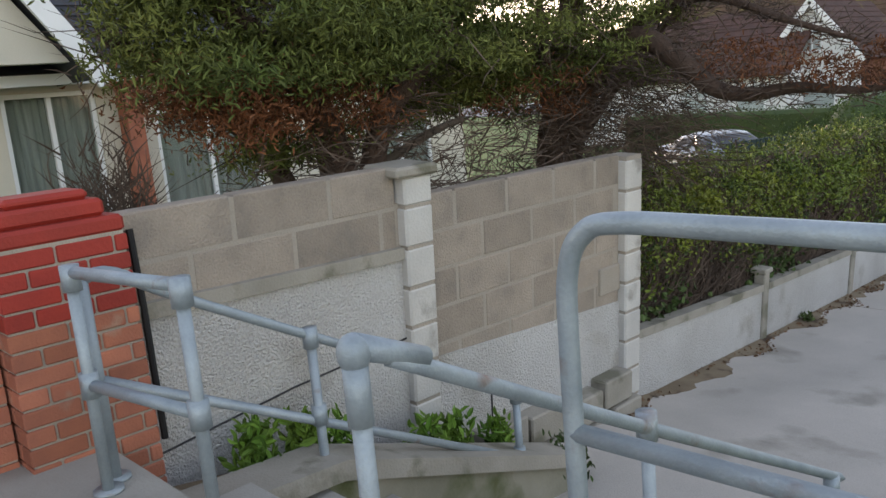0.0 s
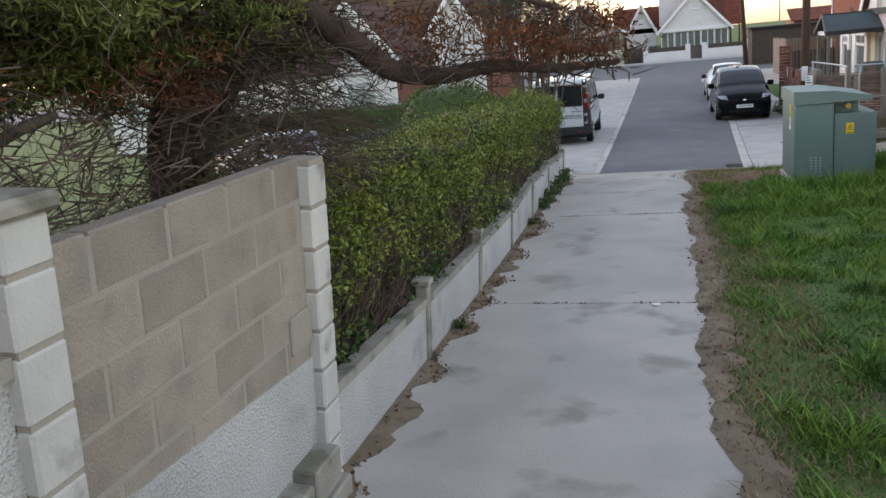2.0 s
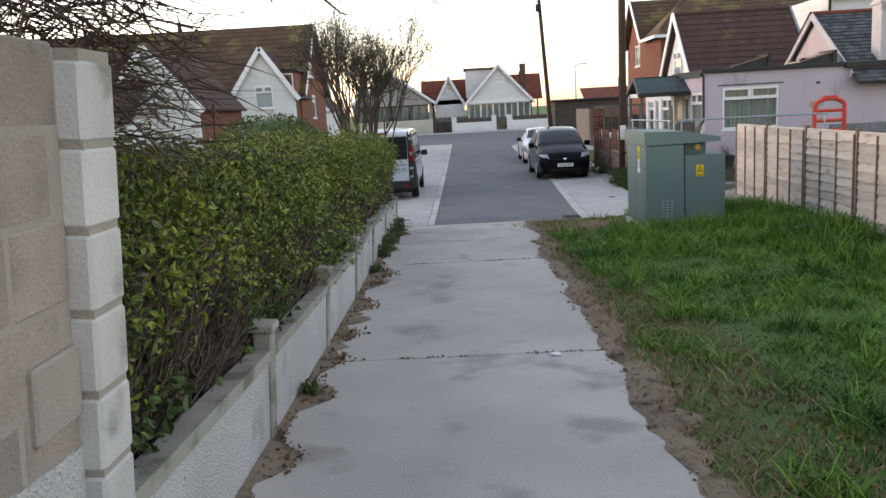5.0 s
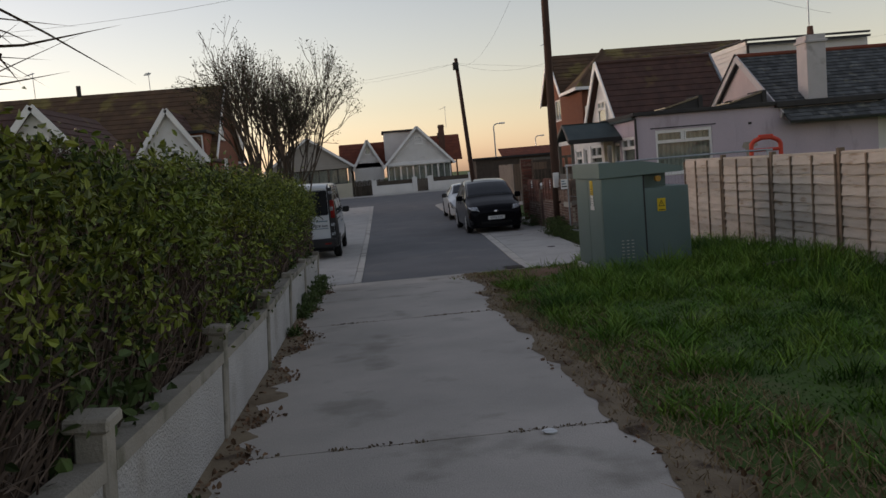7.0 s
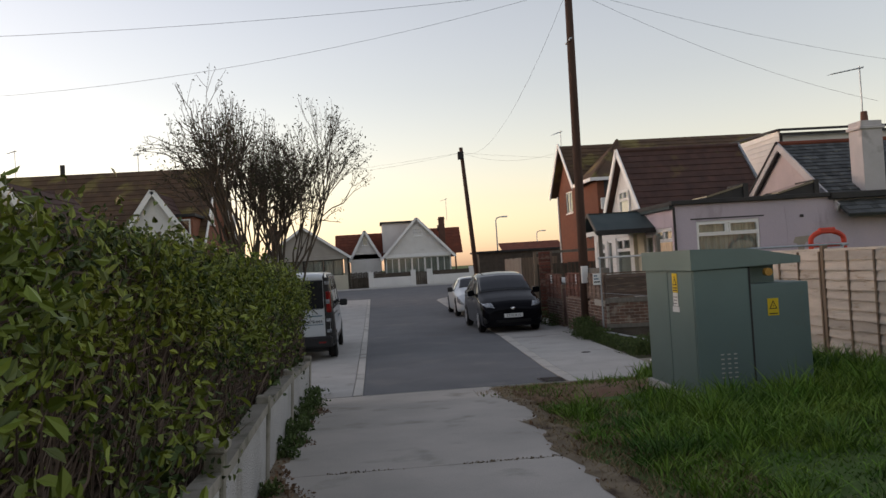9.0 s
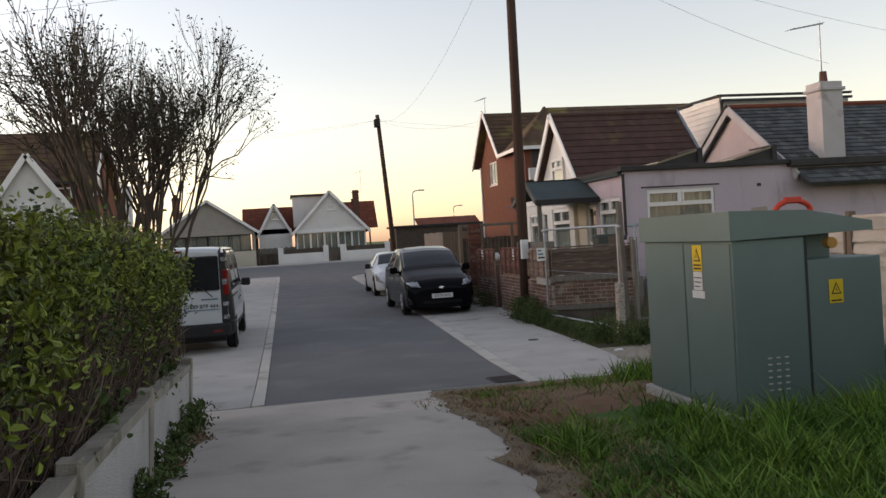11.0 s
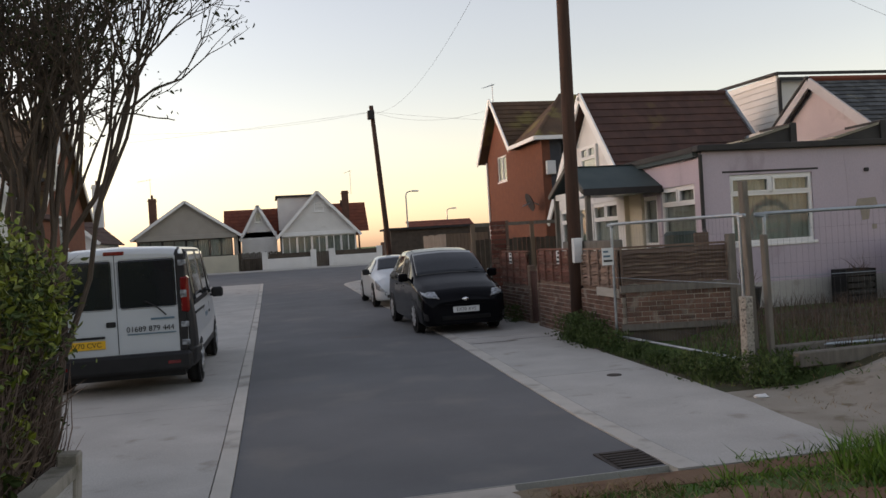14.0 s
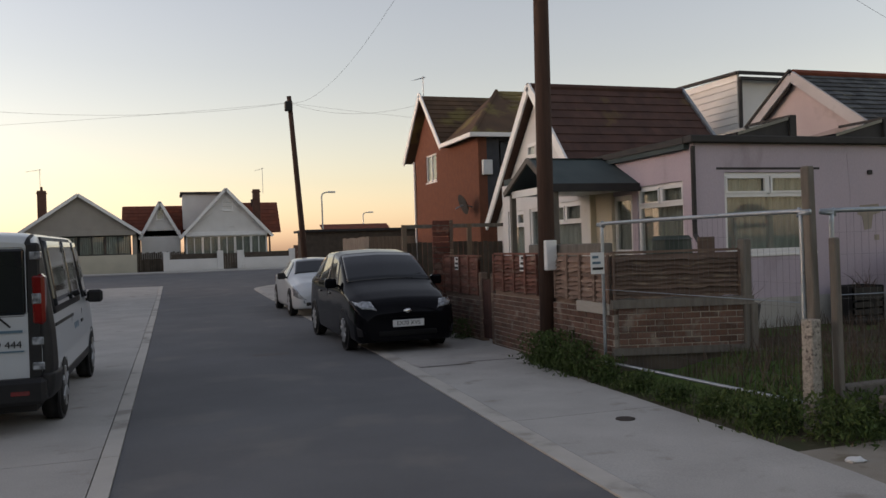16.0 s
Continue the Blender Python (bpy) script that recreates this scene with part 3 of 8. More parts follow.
def rail_post(parent, x, y, z0, z1):
    bm = bmesh.new()
    tube(bm, [(x, y, z0), (x, y, z1)], 0.0215, 10)
    tube(bm, [(x, y, z0), (x, y, z0 + 0.012)], 0.055, 10)
    return part("post", bm, RAIL, parent, smooth=True)


def clamp(parent, p, d=(0, 0, 1)):
    bm = bmesh.new()
    d = Vector(d).normalized() * 0.045
    tube(bm, [Vector(p) - d, Vector(p) + d], 0.034, 10)
    return part("clamp", bm, RAIL, parent, smooth=True)


def bar(parent, pts, r=0.0215):
    return part("bar", tube(bmesh.new(), pts, r, 10), RAIL, parent, smooth=True)


rail = thing("handrail", (0, 0, 0), "galvanised tube handrail beside the wall with a short return", "handrail")
slope = -0.54
A, B = (-1.52, -0.2), (-0.92, -0.1)
for (x, y) in (A, B):
    rail_post(rail, x, y, 1.95, 2.75)
rail_post(rail, -1.6, -0.14, 1.95, 2.73)
for z in (2.75, 2.35):
    bar(rail, [(A[0], A[1], z), (B[0], B[1], z)])
bar(rail, bend([(-1.6, -0.14, 2.70), (-1.6, -0.02, 2.70), (-1.58, 0.3, 2.5), (-1.56, 2.0, 1.57)], 5))
bar(rail, [(-1.6, -0.14, 2.33), (-1.56, 2.0, 1.2)])
for y in (0.74, 2.0):
    z = 2.75 + slope * (y + 0.15)
    rail_post(rail, -1.57, y, max(0.95, z - 1.15), z - 0.01)
    clamp(rail, (-1.57, y, z - 0.02))
    clamp(rail, (-1.57, y, z - 0.37))
for p in ((A[0], A[1], 2.73), (B[0], B[1], 2.73), (A[0], A[1], 2.35), (B[0], B[1], 2.35)):
    clamp(rail, p)
rail = thing("handrail", (0, 0, 0), "galvanised tube handrail with a worn swivel elbow", "handrail")
rail_post(rail, 0.02, -0.19, 1.95, 2.68)
bm = bmesh.new()
bmesh.ops.create_uvsphere(bm, u_segments=16, v_segments=10, radius=0.036)
bmesh.ops.scale(bm, vec=(1, 1, 1.2), verts=bm.verts)
bmesh.ops.translate(bm, vec=(0.02, -0.19, 2.735), verts=bm.verts)
tube(bm, [(0.02, -0.19, 2.58), (0.02, -0.19, 2.71)], 0.028, 12)
tube(bm, [(0.02, -0.19, 2.75), (0.02, 0.0, 2.67)], 0.029, 12, 0.025)
part("elbow", bm, RAIL, rail, smooth=True)
bar(rail, bend([(0.02, -0.1, 2.70), (0.02, 0.8, 2.22), (0.0, 2.25, 1.46), (0.0, 2.3, 1.43), (0.0, 2.31, 1.36)], 5))
for y in (0.86, 2.27):
    z = 2.66 + slope * y
    rail_post(rail, 0.01, y, max(0.92, z - 1.15), z)
clamp(rail, (0.01, 0.86, 2.66 + slope * 0.86))
clamp(rail, (0.0, 2.27, 1.40))
hoop = thing("barrier_rail", (0, 0, 0), "hooped galvanised guard rail at the landing's edge", "guard rail")
bar(hoop, bend([(0.19, 0.29, 1.95), (0.19, 0.29, 2.6), (0.2, 0.29, 2.82), (0.25, 0.29, 2.91), (0.34, 0.295, 2.935), (0.6, 0.31, 2.935), (1.2, 0.34, 2.93), (2.6, 0.42, 2.92)], 6), 0.025)
bar(hoop, [(0.19, 0.29, 2.43), (2.6, 0.42, 2.42)], 0.024)
for x in (1.35, 2.6):
    rail_post(hoop, x, 0.29 + 0.054 * (x - 0.19), 1.95, 2.92)

# ---- block garden wall ----
WX = -1.98            # face towards the path
BP = (1.78, 3.84)     # the two white block pillars
LEAN = Matrix.Translation((WX, 0, 3.3)) @ Matrix.Rotation(radians(3.6), 4, 'Y') @ Matrix.Translation((-WX, 0, -3.3))   # the old wall leans out over the path
wall_blocks = thing("wall_blocks", LEAN, "buff concrete block garden wall over white pebbledash", "wall", kind="structure")
block_mesh = {}


def block(parent, x, y, z, lx, ly, lz, material=BLOCK):
    """One block; alike blocks share a mesh."""
    key = (round(lx, 3), round(ly, 3), round(lz, 3), material.name)
    if key not in block_mesh:
        bm = cube(-lx / 2, lx / 2, -ly / 2, ly / 2, -lz / 2, lz / 2, bevel=min(lx, ly, lz) * 0.07)
        me = bpy.data.meshes.new("block")
        bm.to_mesh(me)
        bm.free()
        me.materials.append(material)
        block_mesh[key] = me
    ob = new("block", block_mesh[key])
    ob.parent = parent
    ob.location = (x, y, z)
    return ob


def courses(parent, y0, y1, z_top, rows, length=0.44, height=0.215, off=0.0):
    """Courses of blocks hung down from a top line, broken in bond."""
    for r in range(rows):
        y = y0 - (0.225 if (r + off) % 2 else 0.0)
        z = z_top - 0.1125 - r * 0.225
        while y < y1 - 0.02:
            a, b = max(y, y0), min(y + length, y1)
            if b - a > 0.05:
                block(parent, WX - 0.055 + RAND.uniform(-0.003, 0.003), (a + b) / 2, z, 0.10, b - a - 0.006, height - 0.003)
            y += length + 0.01


part("mortar_bed", cube(WX - 0.095, WX - 0.008, 0.16, BP[1] - 0.1, 0.4, 2.66), MORTAR, wall_blocks)
part("mortar_bed", cube(WX - 0.094, WX - 0.009, 0.18, BP[0] - 0.12, 2.66, 2.845), MORTAR, wall_blocks)
courses(wall_blocks, 0.17, BP[0] - 0.11, 2.86, 2, 0.53)
courses(wall_blocks, BP[0] + 0.11, BP[1] - 0.1, 2.68, 5, 0.44, off=1)
bm = bmesh.new()
prism(bm, [(0.12, 1.3), (BP[0] - 0.1, 1.0), (BP[0] - 0.1, 2.36), (0.12, 2.40)], WX - 0.09, WX + 0.006, 'x')
part("pebbledash_panel", bm, PEBBLEDASH, wall_blocks, "white pebbledash panel")
bm = bmesh.new()
prism(bm, [(BP[0] + 0.1, 0.6), (BP[1] - 0.1, 0.6), (BP[1] - 0.1, 1.6), (BP[0] + 0.1, 1.72)], WX - 0.09, WX + 0.004, 'x')
part("pebbledash_panel", bm, PEBBLEDASH, wall_blocks, "white pebbledash panel")
bm = bmesh.new()
prism(bm, [(0.14, 2.40), (BP[0] - 0.1, 2.355), (BP[0] - 0.1, 2.42), (0.14, 2.47)], WX - 0.05, WX + 0.035, 'x')
part("ledge", bm, CAPSTONE, wall_blocks)
for (ya, za, yb, zb) in ((0.2, 1.77, BP[0] - 0.1, 1.90), (2.35, 1.40, 2.36, 0.7)):
    part("crack", tube(bmesh.new(), [(WX + 0.006, ya, za), (WX + 0.006, (ya + yb) / 2, (za + zb) / 2 + 0.02), (WX + 0.006, yb, zb)], 0.006, 5), BLACK_TRIM, wall_blocks, "dark crack line")
# stepped footing blocks
for k, (ya, yb, zb) in enumerate(((2.15, 2.55, 1.16), (2.58, 2.95, 1.12), (2.98, 3.36, 1.06), (3.39, 3.72, 1.1))):
    block(wall_blocks, WX + 0.06, (ya + yb) / 2, zb - 0.10, 0.16, yb - ya, 0.21, CAPSTONE)
    block(wall_blocks, WX + 0.07, (ya + yb) / 2 + 0.1, zb - 0.33, 0.18, yb - ya, 0.22, CAPSTONE)
block(wall_blocks, WX - 0.045, 3.62, 1.79, 0.115, 0.24, 0.2, MORTAR)
for i, y in enumerate(BP):
    pillar = thing("pillar", LEAN @ Matrix.Translation((WX - 0.04, y, 0.62)), "white painted block pillar with flaking joints" + (" and a cap" if i == 0 else ""), "pillar", "wall pillars", "structure")
    top = (2.80, 2.68)[i]
    k = 0
    while 0.62 + 0.225 * (k + 1) < top + 0.12:
        z1 = min(0.62 + 0.225 * (k + 1) - 0.012, top)
        zb = 0.62 + 0.225 * k
        part("block", cube(-0.1, 0.1, -0.1, 0.1, zb - 0.62, z1 - 0.62, bevel=0.012), WHITE_POST, pillar)
        k += 1
    part("joint_core", cube(-0.092, 0.092, -0.092, 0.092, 0, top - 0.64), MORTAR, pillar)
    if i == 0:
        part("cap", cube(-0.16, 0.13, -0.17, 0.13, top - 0.62, top - 0.62 + 0.06, bevel=0.015), CAPSTONE, pillar)

# brick pier and painted wall beside the landing
pier = thing("brick_pier", (-2.11, -0.08, 1.67), "brick gate pier with a red painted top", "pier", kind="structure")
part("mortar_core", cube(-0.19, 0.19, -0.24, 0.24, 0, 1.14), MORTAR, pier)
for r in range(15):
    red = r >= 11
    z = 0.005 + r * 0.075
    for side in (0, 1):
        for k in range(3):
            o = 0.11 if r % 2 else 0.0
            y0, y1 = max(-0.25, -0.25 + k * 0.225 - o), min(0.25, -0.25 + k * 0.225 - o + 0.215)
            if y1 - y0 > 0.03:
                b = cube(0.10, 0.2, y0, y1, z, z + 0.065, bevel=0.005) if side else cube(-0.2, -0.10, y0, y1, z, z + 0.065, bevel=0.005)
                part("brick", b, RED_PAINT if red else RED_BRICK, pier)
    for k in range(2):
        o = 0.1 if r % 2 else 0.0
        for ys_ in (-0.25, 0.15):
            part("brick", cube(-0.098 + k * 0.1 - o * 0.0, -0.004 + k * 0.1, ys_, ys_ + 0.1, z, z + 0.065, bevel=0.004), RED_PAINT if red else RED_BRICK, pier)
for k, (w, z0, z1) in enumerate(((0.2, 1.13, 1.2), (0.15, 1.2, 1.27), (0.11, 1.27, 1.31))):
    part("cap_course", cube(-w, w, -w - 0.05, w + 0.05, z0, z1, bevel=0.015), RED_PAINT, pier)
dwarf = thing("brick_wall", (-2.14, -0.34, 1.67), "weathered orange brick wall with a painted red rail", "wall", kind="structure")
part("mortar_core", cube(-0.09, 0.09, -3.0, 0.0, 0, 0.93), MORTAR, dwarf)
bmk = bmesh.new()
for r in range(12):
    y = -3.0 - (0.11 if r % 2 else 0)
    while y < -0.02:
        box(bmk, 0.07, 0.1, max(-3.0, y), min(0.0, y + 0.215), r * 0.077 + 0.005, r * 0.077 + 0.07)
        y += 0.225
tagged(part("bricks", bmk, RED_BRICK, dwarf), kind="stuff")
for k in range(14):
    part("red_pale", cube(-0.02, 0.03, -0.16 - k * 0.14, -0.06 - k * 0.14, 0.95, 1.26, bevel=0.006), RED_PAINT, dwarf)
# black bar stands in for the shaded gap between pier and wall
part("drainpipe", tube(bmesh.new(), [(0.14, 0.565, 0.2), (0.14, 0.565, 0.80), (0.135, 0.56, 1.12)], 0.016, 8), BLACK_PLASTIC, dwarf, "dark bar in place of the gap between pier and wall")

# ---- low pebbledashed wall under the hedge ----
low = thing("low_wall", (0, 0, 0), "low white pebbledash garden wall with concrete posts", "wall", kind="structure")
PY = [6.33, 8.62, 10.92, 13.15, 15.35, 18.0]
line = lambda y: float(np.interp(y, [4.0, 6.3, 8.5, 11.0, 13.5, 18.0], [-2.22, -2.29, -2.33, -2.38, -2.43, -2.47]))
ends = [3.95] + PY
for a, b in zip(ends, ends[1:]):
    m0, m1 = a + 0.06, b - 0.06
    for (name, z0, z1, w, material) in (("panel", -0.25, 0.50, 0.045, PEBBLEDASH), ("coping", 0.5, 0.57, 0.06, CAPSTONE)):
        bm = bmesh.new()
        q = []
        for y in (m0, m1):
            lift = 0.05 if z1 > 0.4 and y > 12 else 0
            q.append([bm.verts.new((line(y) + s * w + 0.07 * z, y, gz(y) + z + (lift if z > 0 else 0))) for s, z in ((-1, z0), (1, z0), (1, z1), (-1, z1))])
        for k in range(4):
            bm.faces.new((q[0][k], q[0][(k + 1) % 4], q[1][(k + 1) % 4], q[1][k]))
        bm.faces.new(q[0][::-1])
        bm.faces.new(q[1])
        bmesh.ops.recalc_face_normals(bm, faces=bm.faces)
        part(name, bm, material, low)
for i, y in enumerate(PY):
    bm = cube(-0.055, 0.055, -0.055, 0.055, -0.3, 0.68, bevel=0.01)
    ob = part("post", bm, CAPSTONE, low)
    ob.matrix_basis = pose(line(y) + 0.01, y, gz(y), (1, -2, 1.5, -1, 2, 0)[i], 4, 0)
    if i in (0, 1, 2):
        ob = part("cap", cube(-0.085, 0.075, -0.08, 0.08, 0.68, 0.73, bevel=0.01), CAPSTONE, low)
        ob.matrix_basis = pose(line(y) + 0.01, y, gz(y), (1, -2, 1.5, -1, 2, 0)[i], 4, 0)

# ---- electricity cabinet ----
CX, CY, CZ = 1.88, 14.8, 0.36
cab = thing("utility_cabinet", (CX, CY, CZ), "large green-grey steel electricity cabinet on a concrete base", "utility cabinet")
part("plinth", cube(-0.04, 1.24, -0.05, 1.56, -0.4, 0.05, bevel=0.01), CONCRETE, cab)
part("body", cube(0, 0.6, 0, 1.5, 0.05, 1.36, bevel=0.008), CAB_GREEN, cab)
bm = bmesh.new()
prism(bm, [(-0.03, 1.36), (1.16, 1.38), (1.16, 1.45), (0.6, 1.56), (-0.03, 1.58)], -0.03, 1.53, 'y')
part("lid", bm, CAB_GREEN, cab)
part("annex", cube(0.6, 1.24, 0.0, 1.4, 0.05, 1.18, bevel=0.008), CAB_GREEN, cab)
part("annex_back", cube(0.602, 1.02, 0.3, 1.4, 1.18, 1.38), CAB_GREEN, cab)
part("annex_seam", cube(0.592, 0.61, -0.006, 0.002, 0.06, 1.36), BLACK_TRIM, cab)
part("door_seam", cube(-0.004, 0.002, 0.748, 0.752, 0.12, 1.34), CAB_GREEN, cab)
part("door_panel", cube(-0.006, 0.0, 0.03, 0.74, 0.1, 1.34, bevel=0.002), CAB_GREEN, cab)
part("door_panel", cube(-0.006, 0.0, 0.76, 1.47, 0.1, 1.34, bevel=0.002), CAB_GREEN, cab)
# pale colour puts the highlights of the vent slots into them
for r in range(6):
    for c in range(3):
        part("vent_slot", cube(0.24 + c * 0.07, 0.275 + c * 0.07, -0.007, 0.001, 0.22 + r * 0.048, 0.232 + r * 0.048, bevel=0.002), KERB_AND_GLINT, cab)
bm = tube(bmesh.new(), [(0.8, 0.02, 1.30), (0.8, -0.045, 1.30)], 0.042, 12)
part("padlock", bm, BRASS, cab, "orange brass padlock")


def warning(parent, m, w, h, words_below):
    """Yellow danger label: triangle mark, lettering bars and a white strip."""
    lab = part("warning_label", cube(-w / 2, w / 2, -0.003, 0, 0, h, bevel=0.001), YELLOW, parent, "yellow danger label")
    lab.matrix_basis = m
    bm = bmesh.new()
    prism(bm, [(-w * 0.36, h * 0.38), (w * 0.36, h * 0.38), (0, h * 0.88)], -0.005, -0.003, 'y')
    part("triangle", bm, INK, lab)
    bm = bmesh.new()
    prism(bm, [(-w * 0.25, h * 0.43), (w * 0.25, h * 0.43), (0, h * 0.78)], -0.007, -0.005, 'y')
    part("triangle_field", bm, YELLOW, lab)
    bm = bmesh.new()
    prism(bm, [(0.0, h * 0.46), (w * 0.05, h * 0.58), (-w * 0.02, h * 0.57), (w * 0.03, h * 0.7), (-w * 0.07, h * 0.56), (0.0, h * 0.57)], -0.009, -0.007, 'y')
    part("bolt", bm, INK, lab)
    for k in range(words_below):
        part("text_bar", cube(-w * 0.38, w * 0.38, -0.005, -0.003, h * (0.08 + 0.13 * k), h * (0.14 + 0.13 * k)), INK, lab)


lab_m = Matrix.Translation((-0.008, 0.52, 1.12)) @ Matrix.Rotation(radians(-90), 4, 'Z')
warning(cab, lab_m, 0.15, 0.21, 2)
strip_w = part("white_label", cube(-0.07, 0.07, -0.003, 0, -0.15, -0.004), SIGN_WHITE, cab, "white notice strip")
strip_w.matrix_basis = lab_m
foot = part("white_label", cube(-0.1, 0.1, -0.004, 0, -0.215, -0.155), SIGN_WHITE, cab, "white foot strip of the notice")
foot.matrix_basis = lab_m
for k in range(3):
    tb = part("text_bar", cube(-0.055, 0.03 + 0.015 * k, -0.004, -0.003, -0.125 + k * 0.035, -0.117 + k * 0.035), INK, strip_w)
warning(cab, Matrix.Translation((0.84, -0.003, 0.84)), 0.12, 0.18, 1)

# ---- pale lap-board fence ----
fence_line = lambda y: 4.5 + (y - 13.35) * 0.035
fence = thing("fence", (0, 0, 0), "sun-bleached waney lap fence with battens and posts", "fence", kind="structure")
slat_mesh = []
for s in range(4):
    v, f = [], []
    for k in range(13):
        y = k * 1.8 / 12
        w = 0.02 * noise.noise(Vector((s * 3.1, y * 3, 0)))
        v += [(-0.012, y, 0.0 + w), (-0.04, y, 0.0 + w), (-0.006, y, 0.155), (0.006, y, 0.155)]
    for k in range(12):
        i, j = 4 * k, 4 * k + 4
        f += [(i, i + 1, j + 1, j), (i + 1, i + 2, j + 2, j + 1), (i + 2, i + 3, j + 3, j + 2), (i + 3, i, j, j + 3)]
    me = bpy.data.meshes.new("slat")
    me.from_pydata(v, [], f)
    me.materials.append(FENCE_WOOD)
    slat_mesh.append(me)


def lap_fence(parent, x_at, y0, n, base_at, rows=11, step=0.128, batten_gap=0.6, material=FENCE_WOOD):
    for p in range(n):
        ya = y0 + p * 1.9
        xa, xb = x_at(ya), x_at(ya + 1.8)
        z = base_at(ya + 0.9)
        turn = Matrix.Translation((xa, ya, z)) @ Matrix.Rotation(-math.atan2(xb - xa, 1.8), 4, 'Z')
        for r in range(rows):
            ob = new("slat", slat_mesh[(p + r) % 4])
            ob.parent = parent
            ob.matrix_basis = turn @ pose(-0.012, 0, 0.03 + r * step, 0, RAND.uniform(-1.5, 1.5), 0)
        k = 0.0
        while k <= 1.801:
            ob = part("batten", cube(-0.062, -0.04, k - 0.018, k + 0.018, 0.0, rows * step + 0.02, bevel=0.004), FENCE_POST, parent)
            ob.matrix_basis = turn
            k += batten_gap
        ob = part("top_rail", cube(-0.03, 0.02, 0, 1.8, rows * step + 0.02, rows * step + 0.05, bevel=0.005), FENCE_WOOD, parent)
        ob.matrix_basis = turn
        ob = part("post", cube(-0.045, 0.035, -0.09, -0.01, -0.3, rows * step + 0.1, bevel=0.008), FENCE_POST, parent)
        ob.matrix_basis = turn


lap_fence(fence, fence_line, 5.75, 7, lambda y: 0.385)

# ---- planting ----
rng = np.random.default_rng(5)


def leaf_soup(name, centres, size, material, parent, squash=0.55, up=0.3, label=""):
    """Many small leaves, each two halves folded along its rib, at the given centres."""
    c = np.asarray(centres, float)
    n = len(c)
    d = rng.normal(size=(n, 3))
    d[:, 2] += up
    d /= np.linalg.norm(d, axis=1)[:, None]
    s = np.cross(d, rng.normal(size=(n, 3)))
    s /= np.linalg.norm(s, axis=1)[:, None] + 1e-9
    nrm = np.cross(d, s)
    ln = size * rng.uniform(0.6, 1.35, (n, 1))
    w1, w2 = s * ln * squash * 0.45, s * ln * squash * 0.36
    lift = nrm * ln * 0.1
    v = np.stack([c, c + d * ln * 0.32 + w1 + lift, c + d * ln * 0.7 + w2 + lift, c + d * ln - lift * 0.6, c + d * ln * 0.7 - w2 + lift, c + d * ln * 0.32 - w1 + lift], 1).reshape(-1, 3)
    f = np.arange(6 * n).reshape(-1, 6)[:, [0, 1, 2, 3, 0, 3, 4, 5]].reshape(-1, 4)
    return tagged(soup(name, v.tolist(), f.tolist(), material, parent, label), kind="stuff")


def twig_soup(name, starts, ends, width, material, parent, label=""):
    """Thin bent twigs, each a slim three-sided sliver."""
    a, b = np.asarray(starts, float), np.asarray(ends, float)
    n = len(a)
    d = b - a
    s = np.cross(d, rng.normal(size=(n, 3)))
    s /= np.linalg.norm(s, axis=1)[:, None] + 1e-9
    t = np.cross(d, s)
    t /= np.linalg.norm(t, axis=1)[:, None] + 1e-9
    w = width * rng.uniform(0.5, 1.3, (n, 1))
    mid = (a + b) / 2 + s * np.linalg.norm(d, axis=1)[:, None] * rng.uniform(-0.12, 0.12, (n, 1))
    v = np.stack([a + s * w, a - s * w * 0.5 + t * w, a - s * w * 0.5 - t * w, mid + s * w * 0.7, mid - s * w * 0.35 + t * w * 0.7, mid - s * w * 0.35 - t * w * 0.7, b], 1).reshape(-1, 3)
    base = np.array([[0, 1, 4, 3], [1, 2, 5, 4], [2, 0, 3, 5]])
    tip = np.array([[3, 4, 6], [4, 5, 6], [5, 3, 6]])
    k = np.arange(n)[:, None, None] * 7
    f = (base[None] + k).reshape(-1, 4).tolist() + (tip[None] + k).reshape(-1, 3).tolist()
    return tagged(soup(name, v.tolist(), f, material, parent, label), kind="stuff")


def wander(x, y, z, s=1.0):
    return noise.noise(Vector((x * s, y * s, z * s)))


# the long hedge: bare brown stems below, yellow-green young leaves on top and in tufts
hedge = thing("hedge", (-2.9, 12, gz(12)), "overgrown garden hedge with brown stems and young leaves", "hedge")
off = np.array([-2.9, 12, gz(12)])


def hedge_top(y):
    return 2.30 - 0.055 * min(4.0, max(0.0, y - 5.0)) - 0.012 * max(0.0, y - 9.0) + 0.10 * wander(0, y, 1.0, 0.7) + 0.07 * wander(0, y, 5.0, 2.5) - 0.25 * max(0.0, (y - 16.6) / 1.5)


def hedge_face(y, z):
    return line(y) - 0.07 + 0.10 * wander(1, y, z, 0.9) + 0.05 * wander(2, y, z, 3.0) - 1.2 * max(0.0, (z - 1.75)) ** 2


leaf_a, leaf_b, tw_a, tw_b = [], [], [], []


def hedge_spot(face):
    """A point on the hedge's skin: its face to the path, its top or its far end."""
    y = rng.uniform(4.15, 18.1)
    if face:
        z = gz(y) + 0.45 + (hedge_top(y) - gz(y) - 0.45) * rng.random() ** 0.5
        return np.array([hedge_face(y, z) + rng.normal(0.01, 0.04), y, z])
    if rng.random() < 0.12:
        return np.array([rng.uniform(-3.5, -2.5), 18.1 + rng.normal(0, 0.1), rng.uniform(0.5, 2.2)])
    x = rng.uniform(-3.6, -2.35)
    return np.array([x, y, hedge_top(y) + rng.normal(0, 0.05) - 0.10 * abs(x + 2.95) - 0.6 * max(0.0, x + 2.8)])


